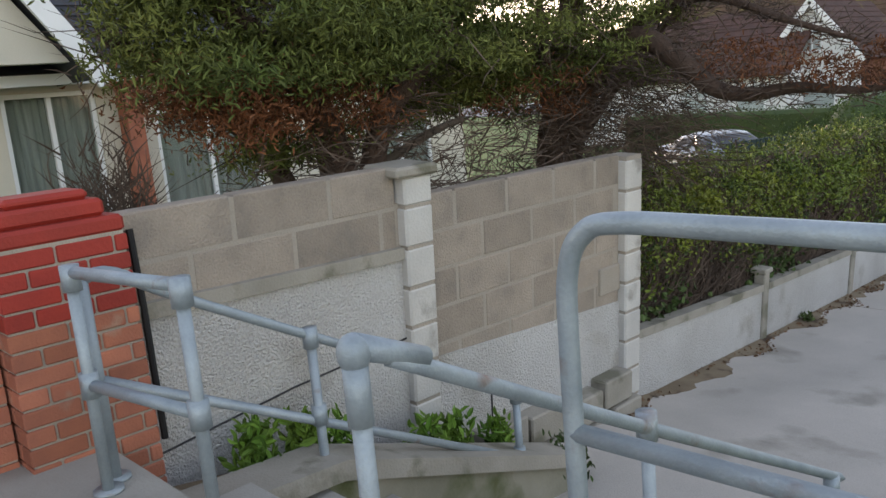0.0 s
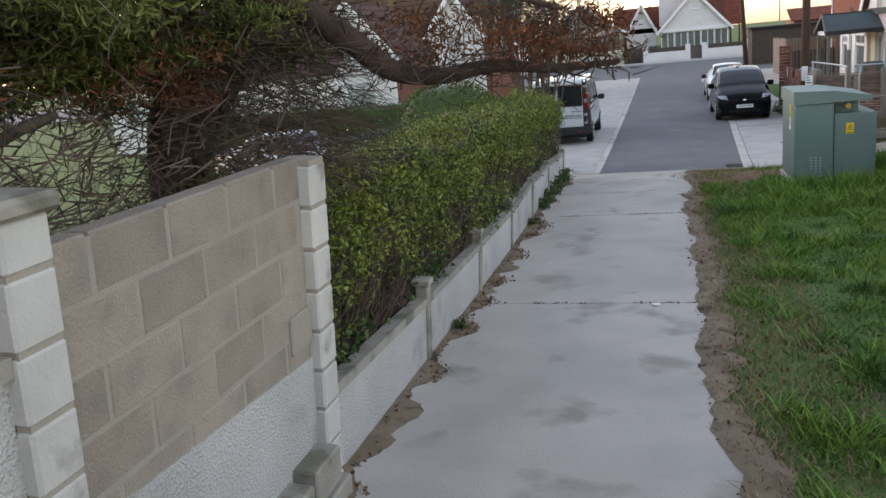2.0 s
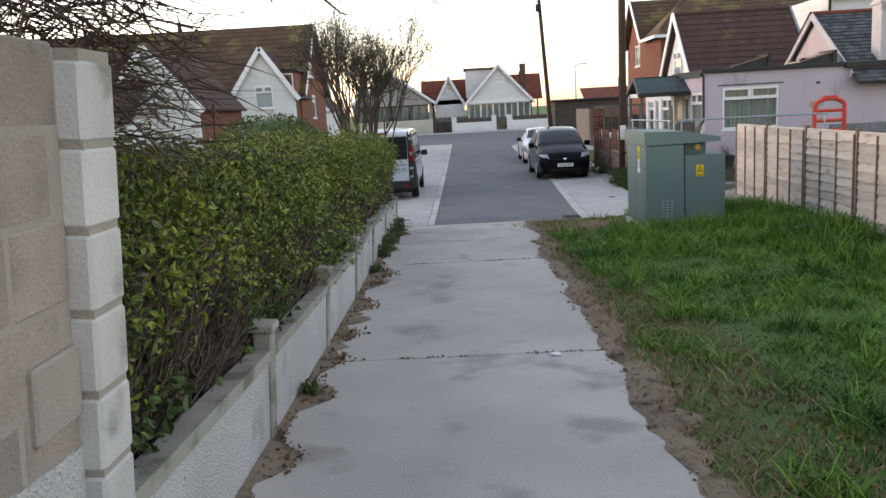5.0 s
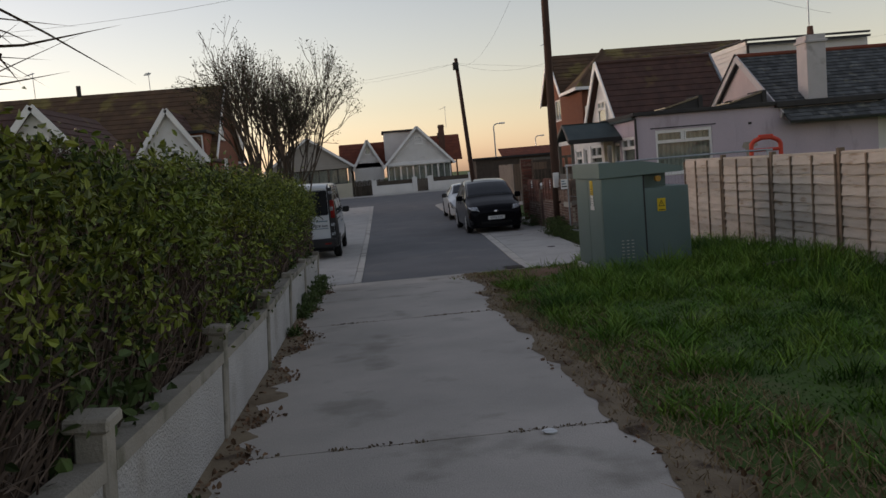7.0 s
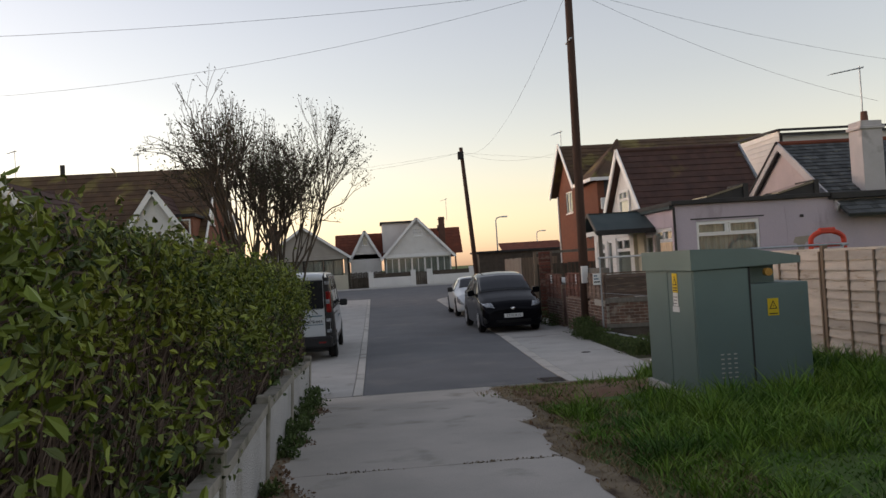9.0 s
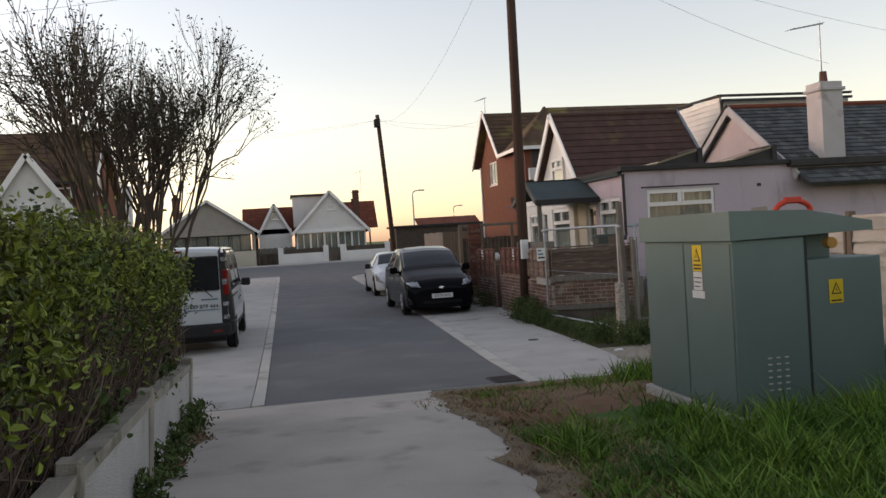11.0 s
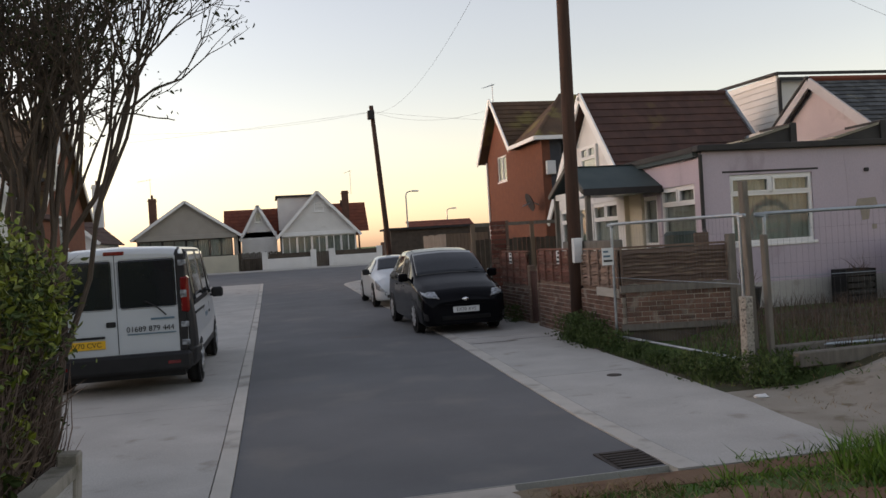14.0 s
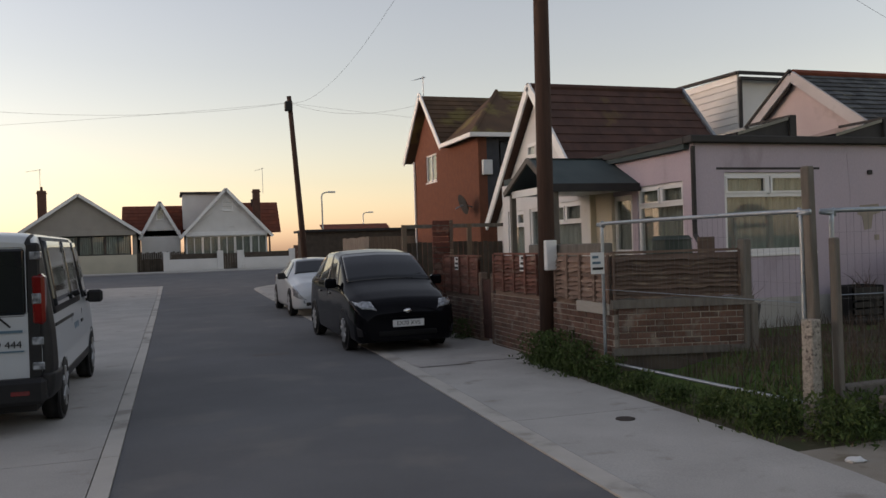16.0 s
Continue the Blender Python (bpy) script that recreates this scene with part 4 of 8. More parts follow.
for k in range(3000):
    c = hedge_spot(k % 5 < 3)
    share = 0.06 + 0.85 * min(1.0, max(0.0, (c[2] - 1.25 - 0.3 * wander(c[0], c[1], 3.0, 1.2)) / 0.55)) + 0.12 * min(1.0, max(0.0, (c[1] - 6.0) / 4.0))
    if rng.random() > share * (0.75 + 0.9 * wander(c[0], c[1], c[2], 2.2)):
        continue
    spread = rng.uniform(0.035, 0.095)
    pts = c + (0.02, 0, 0.015) + rng.normal(0, spread, (int(14 + 360 * spread * rng.uniform(0.6, 1.3)), 3)) * (0.8, 1.0, 1.1)
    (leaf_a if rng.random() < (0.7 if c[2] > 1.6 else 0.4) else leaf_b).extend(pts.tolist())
# darker leaves just behind the skin put shade into the hedge's gaps
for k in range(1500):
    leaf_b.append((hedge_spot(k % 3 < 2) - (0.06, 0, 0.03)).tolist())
for k in range(24000):
    y = rng.uniform(4.1, 18.2)
    z = gz(y) + 0.35 + rng.random() * (hedge_top(y) - gz(y) - 0.4)
    a = np.array([hedge_face(y, z) - abs(rng.normal(0, 0.10)), y, z])
    ln = rng.uniform(0.15, 0.6)
    b = a + ln * np.array([rng.normal(0.10, 0.28), rng.normal(0.1, 0.6), rng.normal(0.7, 0.45)])
    b[2] = min(b[2], hedge_top(y) + 0.06)
    b[0] = min(b[0], hedge_face(y, min(b[2], 2.3)) + 0.1)
    tw_a.append(a)
    tw_b.append(b)
leaf_soup("young_leaves", np.array(leaf_a) - off, 0.043, HEDGE_LEAF, hedge)
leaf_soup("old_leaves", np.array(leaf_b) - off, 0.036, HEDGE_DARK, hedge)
twig_soup("stem_thicket", np.array(tw_a) - off, np.array(tw_b) - off, 0.006, TWIG, hedge)
v, f = [], []
NY = 66
for i in range(NY + 1):
    y = 4.1 + 13.9 * i / NY
    t, g = hedge_top(y) - 0.12, gz(y) + 0.1
    for x, z in ((-2.52, g), (hedge_face(y, 1.2) - 0.16, 1.0), (hedge_face(y, 1.9) - 0.2, t - 0.34), (-2.9, t - 0.06), (-3.3, t - 0.05), (-3.62, t - 0.4), (-3.65, g)):
        v.append((x + 0.05 * wander(x, y, z, 4) + 2.9, y - 12, z + 0.05 * wander(z, x, y, 5) - off[2]))
for i in range(NY):
    for k in range(6):
        f.append((7 * i + k, 7 * i + k + 1, 7 * i + k + 8, 7 * i + k + 7))
f += [tuple(range(7)), tuple(range(7 * NY, 7 * NY + 7))]
soup("inner_thicket", v, f, TWIG, hedge)
# leafy sucker growth standing out of the hedge near the path
leaf_soup("leafy_growth", (np.concatenate([np.array(c) + rng.normal(0, 0.10, (170, 3)) for c in ((-2.17, 8.35, 1.35), (-2.12, 9.3, 1.45), (-2.2, 8.0, 1.75), (-2.2, 10.5, 1.7), (-2.25, 7.0, 1.5), (-2.2, 12.0, 1.5))]) - off), 0.046, HEDGE_LEAF, hedge, 0.55)
for k, yk in enumerate((4.6, 6.45, 7.0, 9.9, 14.4, 16.8)):
    leaf_soup("ivy_growth", rng.normal(0, 1, (110, 3)) * (0.05, 0.22, 0.10) + np.array([line(yk) - 0.03, yk, gz(yk) + 0.66]) - off, 0.06, WEED, hedge, 0.8)

# wind-bent cypress behind the block wall
cyp = thing("cypress_tree", (-3.3, 3.4, 0.9), "old wind-bent cypress with rust-brown dead sprays", "tree")
co = np.array([-3.3, 3.4, 0.9])


def limb(bm, pts, r0, r1, n=5, seg=7):
    p = bend(pts, n)
    tube(bm, [q - Vector(co) for q in p], r0, seg, r1)
    return p


bm = bmesh.new()
limbs = []
for pts, r0, r1 in (
        ([(-3.25, 2.3, 0.9), (-3.2, 2.2, 2.4), (-3.15, 2.1, 3.0), (-3.0, 1.7, 3.5), (-2.9, 1.0, 4.0)], 0.17, 0.06),
        ([(-3.2, 2.3, 1.6), (-3.05, 2.4, 2.9), (-2.8, 2.75, 3.5), (-2.6, 3.0, 4.2)], 0.11, 0.04),
        ([(-3.3, 2.2, 1.6), (-3.5, 1.9, 2.8), (-3.5, 1.3, 3.4), (-3.4, 0.8, 3.7)], 0.10, 0.03),
        ([(-3.4, 4.7, 0.9), (-3.35, 4.65, 2.6), (-3.2, 4.75, 3.3), (-3.0, 4.6, 4.4), (-2.9, 4.2, 5.2)], 0.19, 0.06),
        ([(-3.3, 4.8, 2.5), (-2.95, 4.75, 3.3), (-2.45, 4.66, 3.5), (-2.04, 4.64, 3.27), (-1.8, 4.64, 3.07), (-1.5, 4.63, 3.0), (-1.15, 4.62, 3.03), (-0.8, 4.6, 2.99), (-0.45, 4.58, 3.0)], 0.12, 0.014),
        ([(-3.2, 4.9, 2.9), (-2.7, 5.0, 3.6), (-2.0, 4.9, 3.75), (-1.3, 4.75, 3.5), (-0.75, 4.65, 3.3)], 0.07, 0.012),
        ([(-3.3, 4.9, 2.6), (-2.95, 5.2, 3.2), (-2.5, 5.4, 3.7), (-1.9, 5.3, 3.9)], 0.06, 0.012),
        ([(-3.3, 4.6, 2.4), (-3.0, 4.2, 3.2), (-2.7, 3.8, 3.8)], 0.08, 0.03),
        ([(-3.4, 4.9, 2.6), (-3.8, 5.8, 3.3), (-3.7, 7.2, 3.8)], 0.09, 0.03)):
    limbs.append(limb(bm, pts, r0, r1))
part("trunk", bm, BARK, cyp, smooth=True)
part("snag", tube(bmesh.new(), [Vector(p) - Vector(co) for p in bend([(-3.1, 2.35, 2.72), (-2.85, 2.75, 2.95), (-2.75, 2.95, 3.02)], 4)], 0.035, 7, 0.02), GREY_BARK, cyp, "bleached broken branch stub", smooth=True)
ta, tb = [], []
for p in limbs:
    for k in range(300):
        i = rng.integers(len(p) // 3, len(p))
        a = np.array(p[i]) + rng.normal(0, 0.05, 3)
        b = a + rng.normal(0, 1, 3) * (0.22, 0.30, 0.16) + (0.04, 0.06, 0.02)
        if a[0] > -2.3:
            b[2] = max(b[2], a[2] - 0.1)
            b = a + (b - a) * (0.7 if a[0] < -1.3 else 0.45)
        ta.append(a)
        tb.append(b)
        if k % 2:
            ta.append(b)
            tb.append(b + rng.normal(0, 0.14 if a[0] < -1.3 else 0.07, 3))
for k in range(2300):
    a = np.array([rng.uniform(-3.7, -2.3), rng.uniform(4.2, 6.2), rng.uniform(2.35, 3.5)])
    ta.append(a)
    tb.append(a + rng.normal(0, 1, 3) * (0.2, 0.28, 0.12) + (0.14, 0.05, -0.08))
for k in range(1500):
    a = np.array([rng.uniform(-3.6, -2.2), rng.uniform(1.3, 4.4), 2.3 + 0.75 * rng.random() ** 1.6])
    ta.append(a)
    tb.append(a + rng.normal(0, 1, 3) * (0.12, 0.25, 0.12))
twig_soup("twig_mass", np.array(ta) - co, np.array(tb) - co, 0.0048, TWIG, cyp)


def plates(n, lo, hi, per, rx, rz):
    """Flat-topped layers of spray."""
    out = []
    for k in range(n):
        c = rng.uniform(lo, hi)
        out.append(c + rng.normal(0, 1, (per, 3)) * (rx, rx, rz))
    return np.concatenate(out)


green = np.concatenate([
    plates(105, (-3.5, 0.75, 3.35), (-2.3, 3.6, 4.3), 300, 0.15, 0.05),
    plates(40, (-3.6, 1.2, 4.0), (-2.4, 5.0, 5.4), 240, 0.18, 0.06),
    plates(42, (-3.4, 3.4, 3.2), (-2.4, 5.0, 4.4), 270, 0.14, 0.05),
    plates(34, (-4.6, 1.7, 2.9), (-3.3, 4.6, 3.7), 260, 0.16, 0.06),
    plates(16, (-3.5, 3.01, 3.17), (-3.1, 4.25, 3.29), 220, 0.15, 0.06),
    plates(7, (-3.4, 1.5, 2.85), (-3.0, 2.2, 3.0), 120, 0.14, 0.05)])
leaf_soup("green_sprays", np.concatenate([green, green + rng.normal(0, 0.03, green.shape)]) - co, 0.05, CYPRESS, cyp, 0.26, 0.6)
rust = np.concatenate([
    plates(26, (-3.3, 0.75, 3.1), (-2.5, 2.2, 3.4), 200, 0.13, 0.06),
    plates(9, (-2.0, 4.4, 3.1), (-1.1, 5.2, 3.4), 110, 0.11, 0.04),
    plates(12, (-1.3, 4.35, 3.02), (-0.5, 4.9, 3.3), 110, 0.09, 0.035),
    plates(8, (-3.3, 3.4, 3.0), (-2.6, 4.4, 3.3), 120, 0.12, 0.05)])
leaf_soup("rust_sprays", rust - co, 0.045, RUST_SPRAY, cyp, 0.25, -0.2, "dead rust-brown sprays")

# small multi-stemmed tree at the end of the hedge
TX, TY = -3.1, 19.5
tree = thing("tree", (TX, TY, gz(TY)), "multi-stemmed bare tree with first small leaves", "tree")
bm = bmesh.new()
tips = []
trng = np.random.default_rng(21)


def grow(p, d, length, r, level):
    mid = p + d * length * 0.5 + Vector(trng.normal(0, 0.06, 3)) * length
    q = p + d * length + Vector(trng.normal(0, 0.04, 3)) * length
    tube(bm, [p, mid, q], r, 6 if r > 0.02 else 4, r * 0.7)
    if level == 0 or r < 0.004:
        tips.extend((q, mid))
        return
    for k in range(2 if trng.random() < 0.35 else 3):
        nd = (d + Vector(trng.normal(0, 0.2 if level > 4 else 0.36, 3)) + Vector((0, 0, 0.04 if level > 4 else 0.10))).normalized()
        grow(q if k else mid.lerp(q, 0.7), nd, length * trng.uniform(0.66, 0.86), r * 0.63, level - 1)
    if level < 4:
        tips.append(mid)


for k in range(6):
    a = 2 * math.pi * k / 6 + trng.uniform(-0.2, 0.2)
    lean = trng.uniform(0.02, 0.55)
    d = Vector((math.cos(a) * lean, math.sin(a) * lean, 1)).normalized()
    grow(Vector((math.cos(a) * 0.16, math.sin(a) * 0.16, 0)), d, trng.uniform(1.0, 1.25), trng.uniform(0.05, 0.08), 6)
for a, lean in ((0.2, 0.16), (3.3, 0.12)):
    grow(Vector((math.cos(a) * 0.06, math.sin(a) * 0.06, 0)), Vector((math.cos(a) * lean, math.sin(a) * lean, 1)).normalized(), 1.1, 0.06, 6)
tp = np.array([tuple(t) for t in tips])
crown = np.array([1.6 / np.percentile(np.abs(tp[:, 0]), 99), 1.5 / np.percentile(np.abs(tp[:, 1]), 99), 5.15 / tp[:, 2].max()])
bmesh.ops.scale(bm, vec=crown, verts=bm.verts)


def sweep(x, y, z):
    """How far the outer, lower boughs are lifted, and how the crown rounds off above."""
    r = math.hypot(x, y)
    return max(0.0, r - 0.45) * 1.3 * max(0.0, 1 - z / 4.0) - 0.28 * max(0.0, r - 0.6) ** 2 * max(0.0, z - 3.4)


for w in bm.verts:
    w.co.z += sweep(*w.co)
part("trunk", bm, GREY_BARK, tree)
tp = tp * crown
tp[:, 2] += [sweep(*q) for q in tp]
tp = tp[tp[:, 2] > 1.5]
leaf_soup("small_leaves", tp + rng.normal(0, 0.035, tp.shape), 0.04, TREE_LEAF, tree, 0.5)

# clipped round bush and dark garden hedge beyond the wall
bush = thing("clipped_bush", (-4.25, 15.5, gz(15.5)), "clipped rounded green garden bush", "bush")
q = rng.normal(size=(9000, 3))
q /= np.linalg.norm(q, axis=1)[:, None]
q[:, 2] = np.abs(q[:, 2])
leaf_soup("leaves", np.sign(q) * np.abs(q) ** 0.7 * (1.15, 1.3, 2.3) * rng.uniform(0.93, 1.0, (9000, 1)), 0.05, CONIFER_HEDGE, bush, 0.6)
# solid core, darker than the leaves, stands in for shade inside the bush
bm = bmesh.new()
bmesh.ops.create_icosphere(bm, subdivisions=3, radius=1.0)
for w in bm.verts:
    w.co = Vector([math.copysign(abs(a) ** 0.7, a) * s for a, s in zip(w.co, (1.08, 1.22, 2.2))]) * (1 + 0.03 * noise.noise(w.co * 4))
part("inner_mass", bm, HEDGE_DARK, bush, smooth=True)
back = thing("garden_hedge", (-9.5, 21.6, gz(21)), "dark clipped hedge between gardens", "hedge")
n = 14000
pts = np.stack([rng.uniform(-4.5, 4.5, n), rng.normal(0, 0.35, n), rng.uniform(0.1, 1.9, n)], 1)
leaf_soup("leaves", pts, 0.07, HEDGE_DARK, back, 0.6)
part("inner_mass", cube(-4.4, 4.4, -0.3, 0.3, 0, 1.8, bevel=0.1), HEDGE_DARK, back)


dead = thing("dry_shrub", (-3.45, 0.72, 1.95), "dry grey-brown spiky shrub behind the wall", "shrub")
a_ = rng.normal(0, 1, (900, 3)) * (0.10, 0.12, 0.22) + (0, 0, 0.6)
twig_soup("twig_mass", a_, a_ + rng.normal(0, 1, (900, 3)) * (0.10, 0.12, 0.05) + (0.0, 0.0, 0.14), 0.005, TWIG, dead)
part("stem", tube(bmesh.new(), [(0, 0, -0.6), (0.02, 0.03, 0.4), (0, 0.02, 0.8)], 0.03, 6, 0.012), GREY_BARK, dead)
gf_ = thing("garden_fence", (-4.6, 10.2, gz(11)), "dark green slatted garden fence behind the hedge", "fence")
for k in range(26):
    part("slat", cube(-0.012, 0.012, k * 0.155, k * 0.155 + 0.13, 0.02, 1.72 - 0.006 * k, bevel=0.004), GREEN_BOARD, gf_)
for z in (0.35, 1.35):
    part("rail", cube(-0.045, -0.012, 0, 4.0, z, z + 0.07), GREEN_BOARD, gf_)

# ---- grass, weeds, litter ----
v, f = [], []
for k in range(321):
    y = 4.2 + 13.8 * k / 320
    w = 0.16 + 0.34 * wander(1, y, 3, 0.9) + 0.22 * wander(4, y, 8, 2.6) + 0.08 * wander(6, y, 1, 9.0)
    w = max(0.03, min(0.6, w))
    x0 = line(y) - 0.03
    lump = 0.014 + 0.012 * wander(2, y, 5, 4.0)
    v += [(x0, y, gz(y) + lump + 0.01), (x0 + 0.03 + w * 0.5, y, gz(y) + lump), (x0 + 0.03 + w * 0.85, y, gz(y) + 0.006), (x0 + 0.03 + w, y, gz(y) - 0.006)]
    if k:
        i = 4 * k
        f += [(i - 4 + q, i - 3 + q, i + 1 + q, i + q) for q in range(3)]
tagged(soup("soil_drift", v, f, SOIL, smooth=True), "dirt washed along the foot of the low wall", "soil", kind="structure")


def blades(name, xy, height, material, label, category, spread=0.35, width=0.007):
    xy = np.asarray(xy)
    n = len(xy)
    z = np.array([land(x, y) for x, y in xy]) - 0.02
    base = np.column_stack([xy, z])
    a = rng.uniform(0, 2 * np.pi, n)
    side = np.column_stack([np.cos(a), np.sin(a), np.zeros(n)]) * width
    h = (height * rng.uniform(0.5, 1.4, n))[:, None]
    lean = rng.normal(0, spread, (n, 3))
    lean[:, 2] = 1
    tip = base + lean * h
    mid = base + lean * (0.5, 0.5, 0.62) * h
    v = np.stack([base + side, base - side, mid - side * 0.7, mid + side * 0.7, tip], 1).reshape(-1, 3)
    k = np.arange(n)[:, None] * 5
    f = (np.array([[0, 1, 2, 3]]) + k).tolist() + (np.array([[3, 2, 4]]) + k).tolist()
    return tagged(soup(name, v.tolist(), f, material), label, category, kind="stuff")


def area(n, x0, x1, y0, y1, keep):
    p = np.column_stack([rng.uniform(x0, x1, n), rng.uniform(y0, y1, n)])
    return p[[keep(x, y) for x, y in p]]


def lawn(x, y):
    if x < 0.46 + 0.22 * wander(3, y, 0, 0.8) + 0.15 * wander(5, y, 2, 3):
        return False
    if ((x - 1.25) / 1.2) ** 2 + ((y - 16.9) / 1.35) ** 2 < 0.9 + 0.7 * wander(x, y, 0, 2.0) and rng.random() < 0.9:
        return False
    return not (1.8 < x < 3.2 and 14.7 < y < 16.4) and wander(x, y, 9, 0.9) > -0.42 * rng.random() - 0.15


near = np.concatenate([area(105000, 0.3, 5.3, 0.8, 18.4, lawn), area(5000, 1.9, 8.5, 17.8, 18.9, lambda x, y: wander(x, y, 3, 1.5) > -0.1)])
hh = np.array([0.025 + 0.10 * max(0.0, wander(x, y, 2, 1.3) + 0.2) + 0.26 * max(0.0, wander(x, y, 7, 3.1))  + (0.07 if x > 3.2 else 0) * rng.random() + (0.10 if y > 12.5 and x > 1.5 else 0.0) * rng.random() for x, y in near])
hh = hh * np.where(near[:, 1] > 17.7, 0.5, 1.0)
blades("grass", near, hh, GRASS, "rough uncut spring grass beside the path", "grass", 0.75)
bare = area(2600, -0.1, 2.9, 16.5, 18.5, lambda x, y: ((x - 1.3) / 1.5) ** 2 + ((y - 17.6) / 0.95) ** 2 < 1.05 and wander(x, y, 8, 1.8) > -0.15)
blades("dry_grass", bare, 0.045, DRY_GRASS, "sparse dry grass on trodden soil", "grass", 0.9, 0.005)
sprig = area(900, -0.1, 2.9, 16.5, 18.5, lambda x, y: ((x - 1.3) / 1.5) ** 2 + ((y - 17.6) / 0.95) ** 2 < 1.1 and wander(x, y, 18, 2.2) > 0.12)
blades("grass", sprig, 0.05, GRASS, "thin young grass on trodden soil", "grass", 0.8)
edge = area(17000, 0.0, 1.1, 2.4, 18.6, lambda x, y: x > ragged(y) - 0.03)
blades("dry_grass", edge, 0.05, DRY_GRASS, "dry straw along the worn path edge", "grass", 0.9, 0.005)
wild = area(19000, 3.3, 9.5, 19.9, 27.2, lambda x, y: y > 21.15 and x > verge(y) + 0.03 + 0.1 * wander(0, y, 1, 1.5) and (y < 24.6 or x < 3.95) and wander(x, y, 1, 0.9) > -0.1 and not (x > 4.6 and y < 21.6))
blades("rough_grass", wild[wild[:, 0] < 4.4], 0.10, WEED, "long rough grass and weeds by the fence", "grass", 0.4)
blades("plot_weeds", wild[wild[:, 0] >= 4.4], 0.09, WEED, "low dull weeds over the vacant plot", "weeds", 0.6)
blades("dry_stalks", area(3200, 4.3, 9.5, 21.7, 26.2, lambda x, y: not (x < 5.7 and y > 24.5)), 0.26, TWIG, "tall dry weed stalks on the vacant plot", "weeds", 0.35, 0.005)
blades("dry_grass", area(1300, 3.6, 9.5, 19.6, 21.4, lambda x, y: wander(x, y, 8, 1.4) > -0.1), 0.05, DRY_GRASS, "thin dry grass on sandy soil", "grass", 0.9, 0.005)
blades("grass", area(900, 4.6, 9.5, 19.6, 21.4, lambda x, y: wander(x, y, 28, 1.2) > 0.12), 0.07, GRASS, "scattered green grass tufts on sandy soil", "grass", 0.8)
tall = np.concatenate([area(2400, 2.2, 4.2, 16.6, 18.35, lambda x, y: wander(x, y, 14, 1.4) > -0.15), area(500, 1.2, 3.2, 14.1, 14.75, lambda x, y: True)])
blades("tall_grass", tall, 0.21, GRASS, "dark tall grass clumps round the cabinet", "grass", 0.5, 0.007)
tall = area(6000, 3.15, 4.5, 9.0, 18.2, lambda x, y: wander(x, y, 4, 0.8) > -0.1)
blades("tall_grass", tall, 0.26, GRASS, "tall grass tufts against the fence", "grass", 0.45, 0.008)


def weed(x, y, z, r, h, n, label="low green weed tuft", size=0.05, material=None):
    w = thing("weed", (x, y, z), label, "weed", "roadside weeds")
    n = int(n * 1.6)
    pts = rng.normal(0, 1, (n, 3)) * (r * 0.6, r * 0.6, 1)
    pts[:, 2] = rng.random(n) ** 1.4 * h
    leaf_soup("leaves", pts, size, material or WEED, w, 0.45, 1.0)
    return w


for y, r, h, n in ((14.0, 0.12, 0.22, 160), (14.7, 0.14, 0.28, 220), (15.5, 0.14, 0.30, 240), (16.3, 0.13, 0.3, 200), (17.2, 0.16, 0.34, 260), (17.8, 0.14, 0.3, 220), (12.6, 0.08, 0.12, 80), (7.2, 0.06, 0.10, 60)):
    weed(line(y) + 0.13, y, gz(y), r * 0.8, h * 0.8, n)
for y, n in ((0.55, 170), (0.8, 150), (1.0, 100), (1.55, 120), (1.75, 170), (2.1, 140)):
    weed(-1.82, y, 1.62 - max(0.0, y - 0.6) * 0.36, 0.07, 0.24, n, "grassy weed at the foot of the wall", 0.07, GRASS)
weed(-1.6, 2.45, 0.9, 0.1, 0.25, 160, "leafy weed at the bottom of the steps")
for x, y, r, h, n in ((3.62, 26.7, 0.2, 0.42, 620), (3.6, 26.1, 0.24, 0.5, 900), (3.62, 25.5, 0.22, 0.42, 760), (3.66, 24.9, 0.18, 0.3, 520), (3.66, 24.2, 0.17, 0.2, 360), (3.64, 23.5, 0.17, 0.18, 320), (3.68, 22.8, 0.2, 0.22, 420), (3.7, 22.1, 0.28, 0.32, 700), (3.95, 21.55, 0.3, 0.34, 760), (4.4, 21.6, 0.26, 0.26, 420), (3.6, 31.0, 0.18, 0.4, 260), (3.7, 30.2, 0.16, 0.35, 220)):
    weed(x, y, land(x, y), r, h, n, "bushy roadside weeds against the fence")
lit = area(11000, -2.4, -1.5, 2.3, 17.5, lambda x, y: x < line(y) + 0.06 + 0.5 * max(0.0, wander(7, y, 0, 1.4) + 0.12) + 0.1 * rng.random())
lz = np.array([gz(y) + 0.006 for x, y in lit])
leaf_soup("leaf_litter", np.column_stack([lit, lz]), 0.035, LITTER, None, 0.8, 0.0)
tagged(bpy.data.objects["leaf_litter"], "brown dead leaves and dirt along the wall", "leaf litter", kind="stuff")

